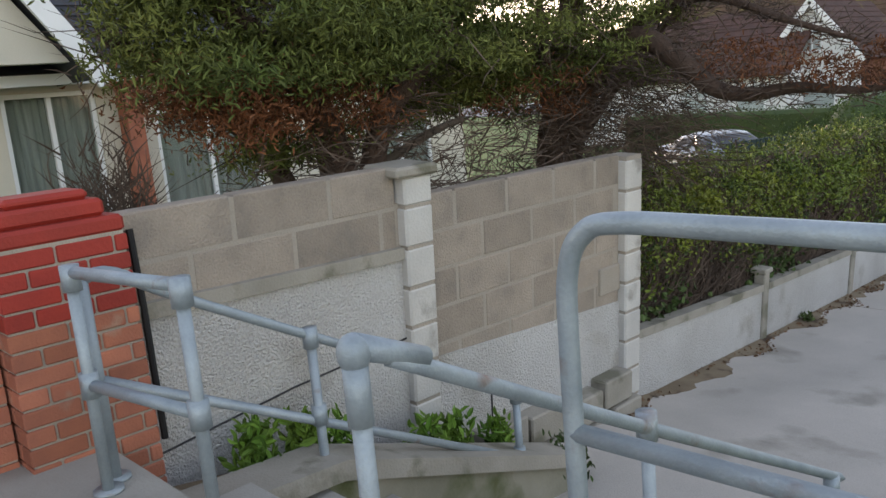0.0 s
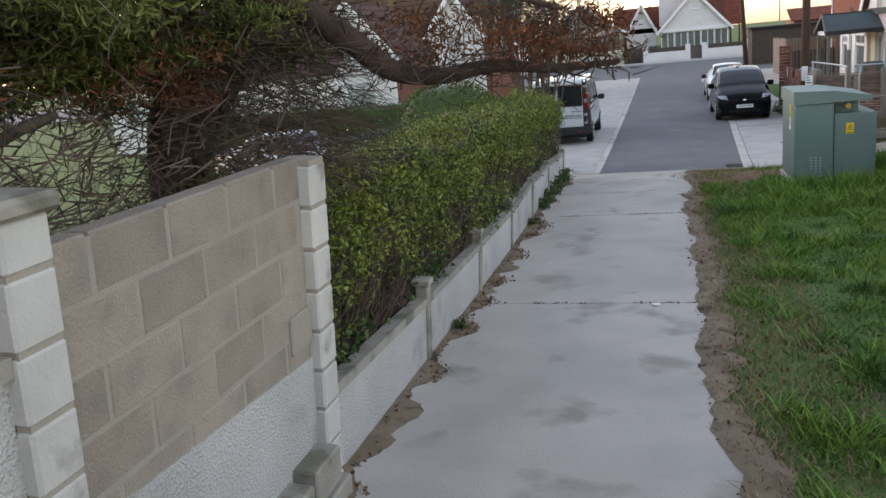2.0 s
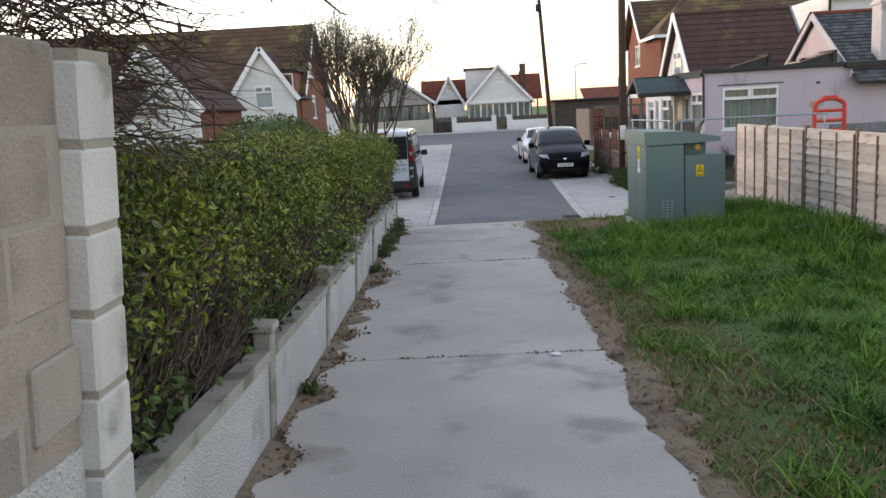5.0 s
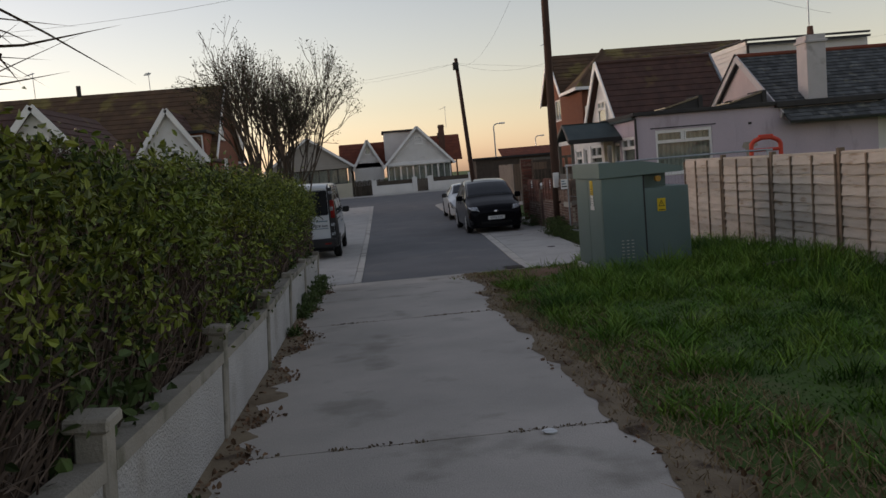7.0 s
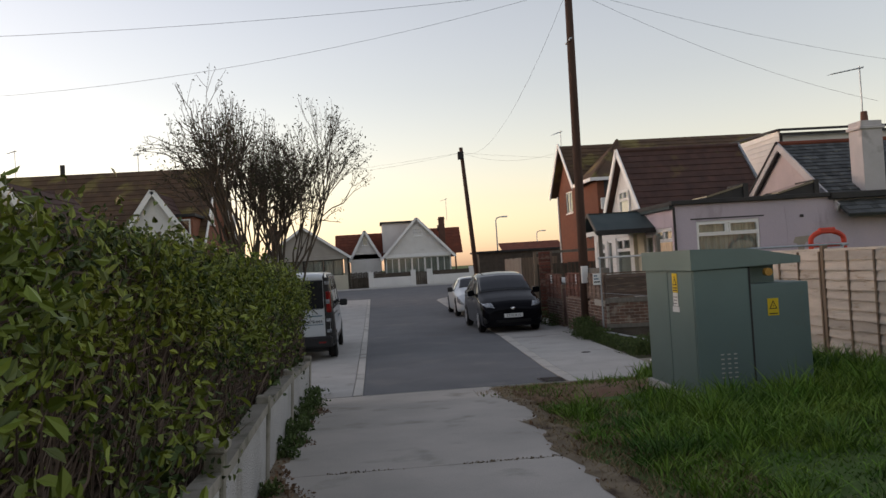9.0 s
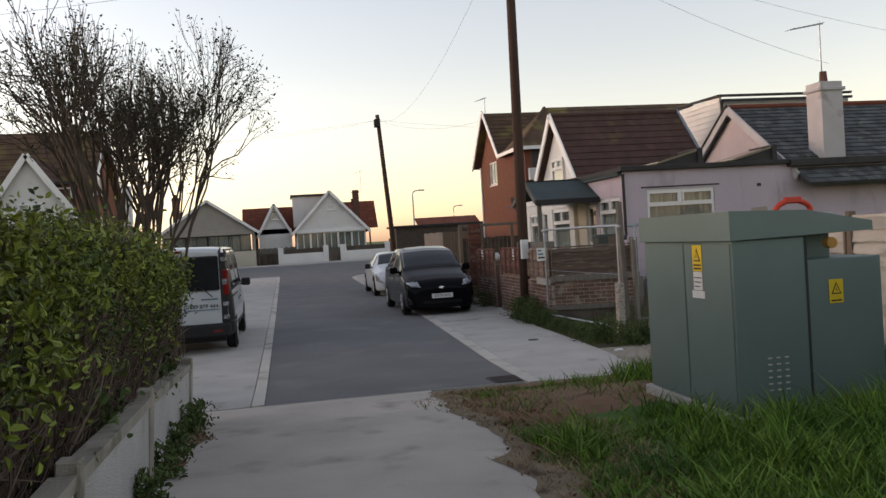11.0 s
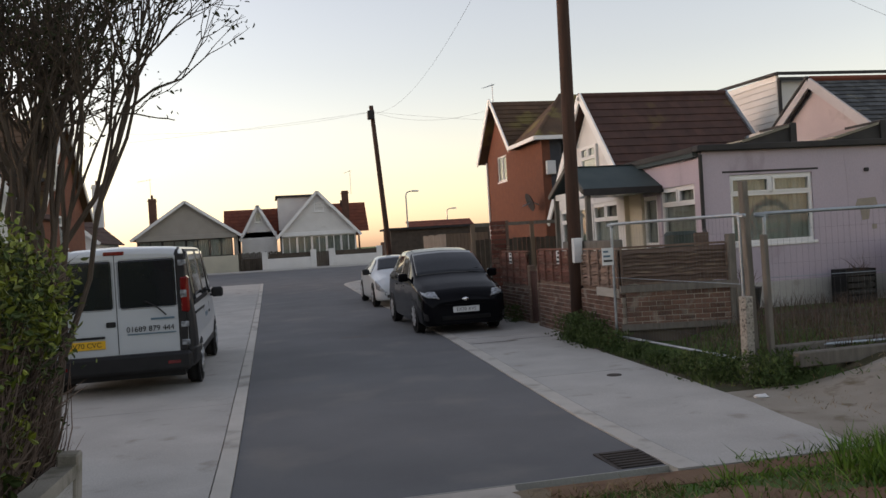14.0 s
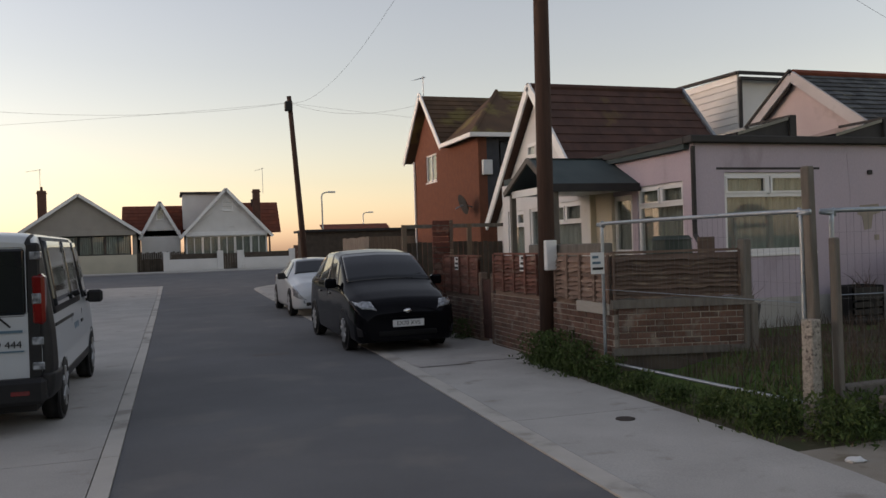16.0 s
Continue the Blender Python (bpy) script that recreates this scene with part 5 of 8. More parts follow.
v, f = [], []
for k in range(181):
    y = 2.5 + 15.2 * k / 180
    x0 = line(y) + 0.03
    w = 0.08 + 0.40 * max(0.0, wander(7, y, 0, 1.4) + 0.08) + 0.05 * wander(3, y, 0, 6.0)
    v += [(x0, y, gz(y) + 0.022), (x0 + max(0.02, w) * 0.6, y, gz(y) + 0.012), (x0 + max(0.03, w), y, gz(y) + 0.002)]
    if k:
        i = 3 * k
        f += [(i - 3, i - 2, i + 1, i), (i - 2, i - 1, i + 2, i + 1)]
tagged(soup("soil_drift", v, f, SOIL, smooth=True), "drift of soil and dead leaves at the wall's foot", "soil", kind="structure")
el = area(1100, 0.0, 0.9, 2.4, 18.4, lambda x, y: x > ragged(y) - 0.12 and wander(x, y, 6, 1.5) > -0.1)
tagged(leaf_soup("leaf_litter", np.column_stack([el, [land(x, y) + 0.012 for x, y in el]]), 0.035, LITTER, None, 0.7, 0.0), "dead leaves and straw on the path edge", "leaf litter", kind="stuff")
for y in (3.0, 8.1, 13.18):
    j = area(500, -2.1, 0.2, y - 0.02, y + 0.035, lambda a, b: wander(a, b, 3, 2.0) > -0.15)
    tagged(leaf_soup("joint_moss", np.column_stack([j, [gz(b) - 0.004 for a, b in j]]), 0.02, SOIL, None, 0.8, 0.3), "dirt and moss in the slab joint", "moss", kind="stuff")

# ---- parked vehicles ----
class Shell:
    """A vehicle's skin: cross-sections along its length (x across, y from nose to tail, z up)."""

    def __init__(self, stations):
        # each: y, floor, belt height, roof height, half width at sill, at belt, at roof
        self.s = np.array(stations, float)

    def at(self, y):
        return [float(np.interp(y, self.s[:, 0], self.s[:, k])) for k in range(1, 7)]

    def point(self, y, v, lift=0.0):
        """v: 0 sill, 0.5 belt, 0.85 roof's edge, 1 middle of the roof."""
        zf, zb, zr, wl, wb, wr = self.at(y)
        px = np.interp(v, [0, 0.06, 0.3, 0.5, 0.8, 0.87, 0.94, 1.0], [wl * 0.94, wl, (wl + wb) / 2 + 0.02, wb, wr + 0.03, wr - 0.03, wr * 0.6, 0.0])
        pz = np.interp(v, [0, 0.06, 0.3, 0.5, 0.8, 0.87, 0.94, 1.0], [zf, zf + 0.06, (zf + zb) / 2, zb, zr - 0.07, zr - 0.02, zr, zr + 0.015])
        return px, pz

    def patch(self, name, y0, y1, v0, v1, material, parent, side=1, lift=0.006, ny=8, nv=8, slant=0.0, label="", smooth=True):
        """A piece of skin lifted a little off the body: glass, lamp, trim. slant leans its two ends."""
        bm = bmesh.new()
        g = []
        for i in range(ny + 1):
            row = []
            for j in range(nv + 1):
                v = v0 + (v1 - v0) * j / nv
                y = y0 + (y1 - y0) * i / ny + slant * (j / nv - 0.5)
                if v1 > 1.0:
                    w = v
                    x, z = self.point(y, w if w <= 1 else 2 - w)
                    x = x if w <= 1 else -x
                else:
                    x, z = self.point(y, v)
                row.append(Vector((x * side, y, z)))
            g.append(row)
        vs = []
        for i in range(ny + 1):
            r = []
            for j in range(nv + 1):
                a = g[min(i + 1, ny)][j] - g[max(i - 1, 0)][j]
                b = g[i][min(j + 1, nv)] - g[i][max(j - 1, 0)]
                n = a.cross(b)
                n = n.normalized() if n.length > 1e-9 else Vector((0, 0, 1))
                c = g[i][j]
                if n.dot(Vector((c.x, 0, c.z - 0.7))) < 0:
                    n = -n
                r.append((bm.verts.new(c + n * lift), bm.verts.new(c - n * 0.01)))
            vs.append(r)
        for i in range(ny):
            for j in range(nv):
                bm.faces.new([vs[i][j][0], vs[i + 1][j][0], vs[i + 1][j + 1][0], vs[i][j + 1][0]])
        for i in range(ny):
            for j in (0, nv):
                bm.faces.new([vs[i][j][0], vs[i][j][1], vs[i + 1][j][1], vs[i + 1][j][0]])
        for j in range(nv):
            for i in (0, ny):
                bm.faces.new([vs[i][j][0], vs[i][j + 1][0], vs[i][j + 1][1], vs[i][j][1]])
        bmesh.ops.recalc_face_normals(bm, faces=bm.faces)
        return part(name, bm, material, parent, label, smooth)

    def body(self, material, parent, n=70, m=26):
        bm = bmesh.new()
        y0, y1 = self.s[0, 0], self.s[-1, 0]
        rings = []
        for i in range(n + 1):
            y = y0 + (y1 - y0) * i / n
            half = [self.point(y, j / m) for j in range(m + 1)]
            ring = [bm.verts.new((x, y, z)) for x, z in half] + [bm.verts.new((-x, y, z)) for x, z in half[-2::-1]]
            rings.append(ring)
        k = len(rings[0])
        for a, b in zip(rings, rings[1:]):
            for j in range(k):
                bm.faces.new((a[j], a[(j + 1) % k], b[(j + 1) % k], b[j]))
        bm.faces.new(rings[0])
        bm.faces.new(rings[-1])
        bmesh.ops.recalc_face_normals(bm, faces=bm.faces)
        ob = part("body", bm, material, parent, smooth=True)
        ob.data.polygons[-1].use_smooth = ob.data.polygons[-2].use_smooth = False
        return ob


def disc(radius, width, seg=24, bevel=0.02):
    bm = bmesh.new()
    bmesh.ops.create_cone(bm, cap_ends=True, segments=seg, radius1=radius, radius2=radius, depth=width)
    bmesh.ops.bevel(bm, geom=[e for e in bm.edges if len(e.link_faces) == 2 and any(len(f.verts) > 4 for f in e.link_faces)], offset=bevel, segments=2, affect='EDGES')
    bmesh.ops.rotate(bm, matrix=Matrix.Rotation(radians(90), 3, 'Y'), verts=bm.verts)
    return bm


def wheel(parent, x, y, r, spokes=5, rim_mat=None, side=1):
    w = thing("wheel", (x, y, r), "", "")
    for key in ("label", "category"):
        if key in w:
            del w[key]
    w.parent = parent
    part("tyre", disc(r, 0.2, 28, 0.03), RUBBER, w, smooth=True)
    rim = disc(r * 0.66, 0.205, 24, 0.01)
    part("rim", rim, BLACK_PLASTIC, w)
    for k in range(spokes):
        bm = cube(0.09 * side, 0.115 * side, -0.03, 0.03, 0.03, r * 0.62, bevel=0.006, m=Matrix.Rotation(2 * math.pi * k / spokes, 4, 'X'))
        part("spoke", bm, rim_mat or ALLOY, w)
    bm = disc(0.06, 0.225, 14, 0.01)
    part("hub", bm, rim_mat or ALLOY, w)
    return w


def arch(parent, x, y, r, side):
    bm = bmesh.new()
    pts = [(x, y + r * math.cos(a), 0.32 + r * math.sin(a)) for a in np.linspace(-0.25, math.pi + 0.25, 15)]
    tube(bm, pts, 0.022, 6)
    # filled black disc on the skin stands in for the shaded wheel well
    bmesh.ops.create_cone(bm, cap_ends=True, segments=28, radius1=r - 0.01, radius2=r - 0.01, depth=0.03, matrix=Matrix.Translation((x - side * 0.006, y, 0.34)) @ Matrix.Rotation(radians(90), 4, 'Y'))
    return part("wheel_arch", bm, BLACK_PLASTIC, parent)


def mirror(parent, x, y, z, side, material):
    bm = bmesh.new()
    box(bm, x, x + side * 0.2, y - 0.06, y + 0.06, z - 0.08, z + 0.09, bevel=0.03)
    box(bm, x - side * 0.06, x + side * 0.03, y - 0.02, y + 0.03, z - 0.06, z - 0.02)
    return part("wing_mirror", bm, material, parent)


def number_plate(parent, text, m, material, label):
    p = part("number_plate", cube(-0.26, 0.26, -0.006, 0.0, -0.055, 0.055, bevel=0.003), material, parent, label)
    p.matrix_basis = m
    words("plate_text", text, 0.092, pose(0, -0.008, 0, 90, 0, 0), INK, p, 0.001)
    return p


# black people carrier, nose towards the walker
mpv = Shell([(0.0, 0.22, 0.53, 0.639, 0.627, 0.665, 0.57), (0.05, 0.18, 0.636, 0.742, 0.741, 0.76, 0.665), (0.2, 0.17, 0.742, 0.855, 0.817, 0.817, 0.722), (0.5, 0.17, 0.853, 0.958, 0.841, 0.841, 0.741), (0.9, 0.17, 0.957, 1.071, 0.845, 0.841, 0.75), (1.05, 0.17, 0.988, 1.124, 0.845, 0.841, 0.75), (1.55, 0.17, 1.009, 1.418, 0.845, 0.836, 0.703), (1.95, 0.17, 1.019, 1.596, 0.845, 0.836, 0.655), (2.5, 0.18, 1.03, 1.654, 0.845, 0.831, 0.636), (3.3, 0.18, 1.04, 1.638, 0.845, 0.831, 0.617), (4.0, 0.2, 1.061, 1.554, 0.827, 0.807, 0.551), (4.4, 0.26, 1.071, 1.365, 0.798, 0.779, 0.551), (4.62, 0.34, 0.988, 1.071, 0.741, 0.722, 0.57)])
car = thing("car", pose(2.32, 28.85, gz(29) + 0.005, 0, 0, 0.6), "black people carrier parked half on the pavement", "car")
mpv.body(BLACK_PAINT, car)
mpv.patch("windscreen", 1.08, 1.92, 0.852, 1.148, CAR_GLASS, car, ny=8, nv=14)
for s in (1, -1):
    mpv.patch("side_window", 1.62, 2.35, 0.54, 0.80, CAR_GLASS, car, s, slant=0.28)
    mpv.patch("side_window", 2.42, 3.2, 0.54, 0.80, CAR_GLASS, car, s)
    mpv.patch("side_window", 3.28, 3.95, 0.56, 0.79, CAR_GLASS, car, s, slant=-0.18)
    mpv.patch("headlight", 0.15, 0.29, 0.58, 0.90, HEADLAMP, car, s, slant=-0.24, lift=0.014, label="clear wrapped headlight")
    mpv.patch("lower_grille_end", 0.04, 0.14, 0.12, 0.3, BLACK_PLASTIC, car, s)
    part("fog_light", tube(bmesh.new(), [(s * 0.66, 0.03, 0.36), (s * 0.66, 0.10, 0.36)], 0.05, 12), HEADLAMP, car, "round fog light")
    for y in (0.92, 3.70):
        arch(car, s * 0.842, y, 0.36, s)
        wheel(car, s * 0.76, y, 0.325, 9, ALLOY, s)
    mirror(car, s * 0.86, 1.45, 1.09, s, BLACK_PAINT)
    part("door_handle", cube(s * 0.835, s * 0.862, 2.1, 2.28, 0.88, 0.905, bevel=0.006), BLACK_PAINT, car)
    part("door_handle", cube(s * 0.835, s * 0.862, 3.0, 3.18, 0.89, 0.915, bevel=0.006), BLACK_PAINT, car)
    part("door_seam", cube(s * 0.825, s * 0.846, 2.375, 2.383, 0.3, 0.97), BLACK_PLASTIC, car)
    part("wiper", tube(bmesh.new(), [(s * 0.1, 1.13, 1.17), (s * 0.1 + 0.5, 1.22, 1.22)], 0.008, 5), BLACK_PLASTIC, car)
part("grille", cube(-0.5, 0.5, -0.012, 0.06, 0.26, 0.38, bevel=0.03), VOID, car)
part("upper_grille", cube(-0.42, 0.42, 0.0, 0.06, 0.555, 0.60, bevel=0.012), VOID, car)
bm = bmesh.new()
bmesh.ops.create_uvsphere(bm, u_segments=16, v_segments=8, radius=0.06)
bmesh.ops.scale(bm, vec=(1.2, 0.3, 0.75), verts=bm.verts)
bmesh.ops.translate(bm, vec=(0, 0.015, 0.66), verts=bm.verts)
part("badge", bm, CHROME, car, "plain chrome oval badge", True)
number_plate(car, "EX70 XVS", Matrix.Translation((-0.0, -0.02, 0.475)), SIGN_WHITE, "white front number plate")

# white saloon parked behind it
saloon = Shell([(0.0, 0.26, 0.50, 0.58, 0.55, 0.6, 0.5), (0.08, 0.2, 0.60, 0.69, 0.75, 0.78, 0.65), (0.4, 0.18, 0.74, 0.84, 0.88, 0.87, 0.72), (1.2, 0.18, 0.84, 0.97, 0.9, 0.89, 0.72), (1.4, 0.18, 0.88, 1.02, 0.9, 0.89, 0.70), (2.1, 0.18, 0.92, 1.40, 0.9, 0.88, 0.56), (2.7, 0.18, 0.93, 1.43, 0.9, 0.88, 0.55), (3.3, 0.18, 0.95, 1.36, 0.9, 0.88, 0.54), (3.9, 0.2, 0.96, 1.08, 0.89, 0.86, 0.62), (4.4, 0.24, 0.92, 1.03, 0.84, 0.82, 0.66), (4.55, 0.32, 0.85, 0.95, 0.78, 0.76, 0.6)])


def saloon_car(at, label, paint):
    c = thing("car", at, label, "car")
    saloon.body(paint, c)
    saloon.patch("windscreen", 1.45, 2.05, 0.86, 1.14, CAR_GLASS, c, nv=14)
    saloon.patch("rear_window", 3.36, 3.85, 0.86, 1.14, CAR_GLASS, c, nv=14)
    for s in (1, -1):
        saloon.patch("side_window", 1.75, 2.5, 0.54, 0.8, CAR_GLASS, c, s, slant=0.4)
        saloon.patch("side_window", 2.57, 3.35, 0.54, 0.8, CAR_GLASS, c, s, slant=-0.25)
        saloon.patch("headlight", 0.05, 0.4, 0.36, 0.55, HEADLAMP, c, s, slant=0.15)
        saloon.patch("tail_light", 4.3, 4.53, 0.4, 0.6, RED_LAMP, c, s)
        for y in (0.85, 3.62):
            arch(c, s * 0.895, y, 0.36, s)
            wheel(c, s * 0.82, y, 0.33, 7, ALLOY, s)
        mirror(c, s * 0.9, 1.55, 0.98, s, BLACK_PLASTIC if paint is WHITE_PAINT else paint)
        part("fog_light", tube(bmesh.new(), [(s * 0.62, 0.02, 0.38), (s * 0.62, 0.1, 0.38)], 0.05, 10), HEADLAMP, c)
    part("grille", cube(-0.34, 0.34, -0.008, 0.06, 0.46, 0.57, bevel=0.015), BLACK_PLASTIC, c)
    part("lower_grille", cube(-0.6, 0.6, -0.006, 0.06, 0.27, 0.37, bevel=0.015), BLACK_PLASTIC, c)
    return c


saloon_car(pose(2.45, 36.4, gz(38) + 0.005), "white saloon parked behind the black car", WHITE_PAINT)
saloon_car(pose(-7.0, 17.65, gz(18) - 0.02, 0, 0, 64.6), "silver saloon parked in a garden drive", SILVER_PAINT)

# white panel van, tail towards the walker
vanshell = Shell([(0.0, 0.36, 0.98, 1.86, 0.86, 0.88, 0.78), (0.05, 0.34, 1.0, 1.92, 0.93, 0.94, 0.80), (0.3, 0.32, 1.02, 1.96, 0.955, 0.955, 0.80), (3.2, 0.3, 1.04, 1.97, 0.955, 0.955, 0.80), (3.6, 0.3, 1.04, 1.93, 0.955, 0.95, 0.78), (4.1, 0.3, 1.04, 1.55, 0.955, 0.94, 0.75), (4.35, 0.3, 1.02, 1.22, 0.95, 0.93, 0.76), (4.8, 0.3, 0.86, 1.0, 0.90, 0.86, 0.70), (4.98, 0.34, 0.66, 0.78, 0.76, 0.72, 0.55)])
van = thing("van", pose(-3.33, 24.85, gz(26) + 0.005), "white panel van with dark rear windows and lettering", "van")
vanshell.body(WHITE_PAINT, van)
for s in (1, -1):
    vanshell.patch("window_band", 0.42, 2.85, 0.535, 0.815, BLACK_PLASTIC, van, s, lift=0.012, ny=14)
    vanshell.patch("bumper_side", 0.0, 0.52, 0.0, 0.22, BLACK_PLASTIC, van, s, lift=0.03)
    vanshell.patch("side_window", 0.5, 1.75, 0.56, 0.79, CAR_GLASS, van, s, lift=0.03)
    vanshell.patch("side_window", 1.85, 2.75, 0.56, 0.79, CAR_GLASS, van, s, lift=0.03)
    vanshell.patch("door_window", 2.95, 3.7, 0.54, 0.79, CAR_GLASS, van, s, slant=-0.3, lift=0.03)
    vanshell.patch("corner_trim", -0.0, 0.30, 0.08, 0.86, BLACK_PLASTIC, van, s, lift=0.014)
    part("corner_post", cube(s * 0.765, s * 0.885, -0.016, 0.07, 0.5, 1.84, bevel=0.02), BLACK_PLASTIC, van, "black corner trim")
    lamp = part("tail_light", cube(s * 0.80, s * 0.925, -0.03, 0.14, 1.05, 1.54, bevel=0.03), RED_LAMP, van, "tall red tail light")
    part("clear_lens", cube(s * 0.81, s * 0.90, -0.036, 0.05, 1.25, 1.36, bevel=0.012), HEADLAMP, lamp)
    for za in (0.86, 0.62, 1.68):
        part("reflector", cube(s * 0.80, s * 0.905, -0.026, 0.03, za, za + 0.075, bevel=0.008), HEADLAMP, van)
    vanshell.patch("lower_trim", 0.1, 4.5, 0.02, 0.14, BLACK_PLASTIC, van, s, lift=0.004, ny=20)
    part("slide_rail", cube(s * 0.955, s * 0.968, 0.4, 1.9, 1.0, 1.03), BLACK_PLASTIC, van)
    part("door_handle", cube(s * 0.955, s * 0.975, 2.7, 2.9, 0.86, 0.90, bevel=0.006), BLACK_PLASTIC, van)
    for y in (2.86, 1.80):
        part("door_seam", cube(s * 0.94, s * 0.961, y - 0.004, y + 0.004, 0.4, 1.03), BLACK_PLASTIC, van)
    for y in (0.85, 3.95):
        arch(van, s * 0.952, y, 0.37, s)
        wheel(van, s * 0.875, y, 0.335, 6, ALLOY, s)
    mirror(van, s * 0.96, 3.62, 1.14, s, BLACK_PLASTIC)
    win = cube(0.03 * s, 0.77 * s, -0.022, 0.03, 1.14, 1.80, bevel=0.035)
    part("rear_window", win, CAR_GLASS, van, "dark rear door window")
    part("wiper", tube(bmesh.new(), [(s * 0.62, -0.028, 1.04), (s * 0.5, -0.034, 1.16), (s * 0.36, -0.034, 1.24)], 0.01, 5), BLACK_PLASTIC, van)
    part("hinge", cube(s * 0.80, s * 0.86, -0.012, 0.02, 0.80, 0.86, bevel=0.006), WHITE_PAINT, van)
    part("bumper_reflector", cube(s * 0.62, s * 0.78, -0.125, -0.10, 0.40, 0.44), RED_LAMP, van)
part("door_seam", cube(-0.004, 0.004, -0.006, 0.01, 0.56, 1.88), BLACK_PLASTIC, van)
part("door_handle", cube(-0.14, -0.02, -0.025, 0.0, 0.92, 0.99, bevel=0.01), BLACK_PLASTIC, van)
part("bumper", cube(-0.92, 0.92, -0.12, 0.12, 0.30, 0.55, bevel=0.04), BLACK_PLASTIC, van, "black plastic rear bumper")
part("underbody", cube(-0.80, 0.80, 0.15, 4.6, 0.2, 0.34), BLACK_PLASTIC, van)
part("high_brake_light", cube(-0.13, 0.13, -0.01, 0.04, 1.86, 1.91, bevel=0.008), RED_LAMP, van)
number_plate(van, "DV70 CVC", Matrix.Translation((-0.42, -0.012, 0.70)), PLATE_YELLOW, "yellow rear number plate")
words("phone_number", "01689 879 444", 0.10, pose(0.41, -0.014, 0.87, 90, 0, 0), INK, van, 0.001)
for x0, x1, z0, z1 in ((0.42, 0.72, 0.985, 1.01), (0.12, 0.73, 0.80, 0.815)):
    part("lettering_bar", cube(x0, x1, -0.014, -0.004, z0, z1), BLUE_INK, van)
part("plate_lamp_strip", cube(-0.68, -0.16, -0.03, 0.0, 0.78, 0.81, bevel=0.006), BLACK_PLASTIC, van)
for k in range(3):
    part("side_logo_shape", cube(0.952, 0.966, 2.0 + k * 0.16, 2.12 + k * 0.16, 1.0 - 0.25, 1.16 - 0.25, bevel=0.003), BLUE_INK, van, "plain logo block")

# ---- houses ----
def tiles(name, material, parent, corner, along, up, n_rows, seg, lap=0.012, label=""):
    """A pitched roof plane: stepped courses of tiles, each course proud of the one above."""
    c, a, u = Vector(corner), Vector(along), Vector(up)
    nrm = a.cross(u).normalized()
    if nrm.z < 0:
        nrm = -nrm
    bm = bmesh.new()
    cols = max(1, seg)
    for r in range(n_rows):
        p0, p1 = c + u * (r / n_rows), c + u * ((r + 1.04) / n_rows)
        for k in range(cols):
            s0, s1 = k / cols, (k + 0.985) / cols
            if r % 2:
                s0, s1 = min(1, s0 + 0.4 / cols), min(1, s1 + 0.4 / cols)
            q = [p0 + a * s0 + nrm * lap * 2.2, p0 + a * s1 + nrm * lap * 2.2, p1 + a * s1 + nrm * 0.003, p1 + a * s0 + nrm * 0.003, p0 + a * s0 - nrm * 0.0, p0 + a * s1 - nrm * 0.0]
            v = [bm.verts.new(x) for x in q]
            bm.faces.new(v[:4])
            bm.faces.new((v[4], v[5], v[1], v[0]))
    t = 0.06
    b = [bm.verts.new(x) for x in (c, c + a, c + a + u, c + u)]
    d = [bm.verts.new(x - nrm * t) for x in (c, c + a, c + a + u, c + u)]
    bm.faces.new(b)
    bm.faces.new(d[::-1])
    for k in range(4):
        bm.faces.new((b[k], d[k], d[(k + 1) % 4], b[(k + 1) % 4]))
    return part(name, bm, material, parent, label)


def beam(name, a, b, w, h, material, parent, label=""):
    """A board between two points; w sideways, h upright."""
    a, b = Vector(a), Vector(b)
    d = (b - a)
    m = Matrix.Translation(a) @ d.to_track_quat('X', 'Z').to_matrix().to_4x4()
    return part(name, cube(0, d.length, -w / 2, w / 2, -h / 2, h / 2, m=m), material, parent, label)


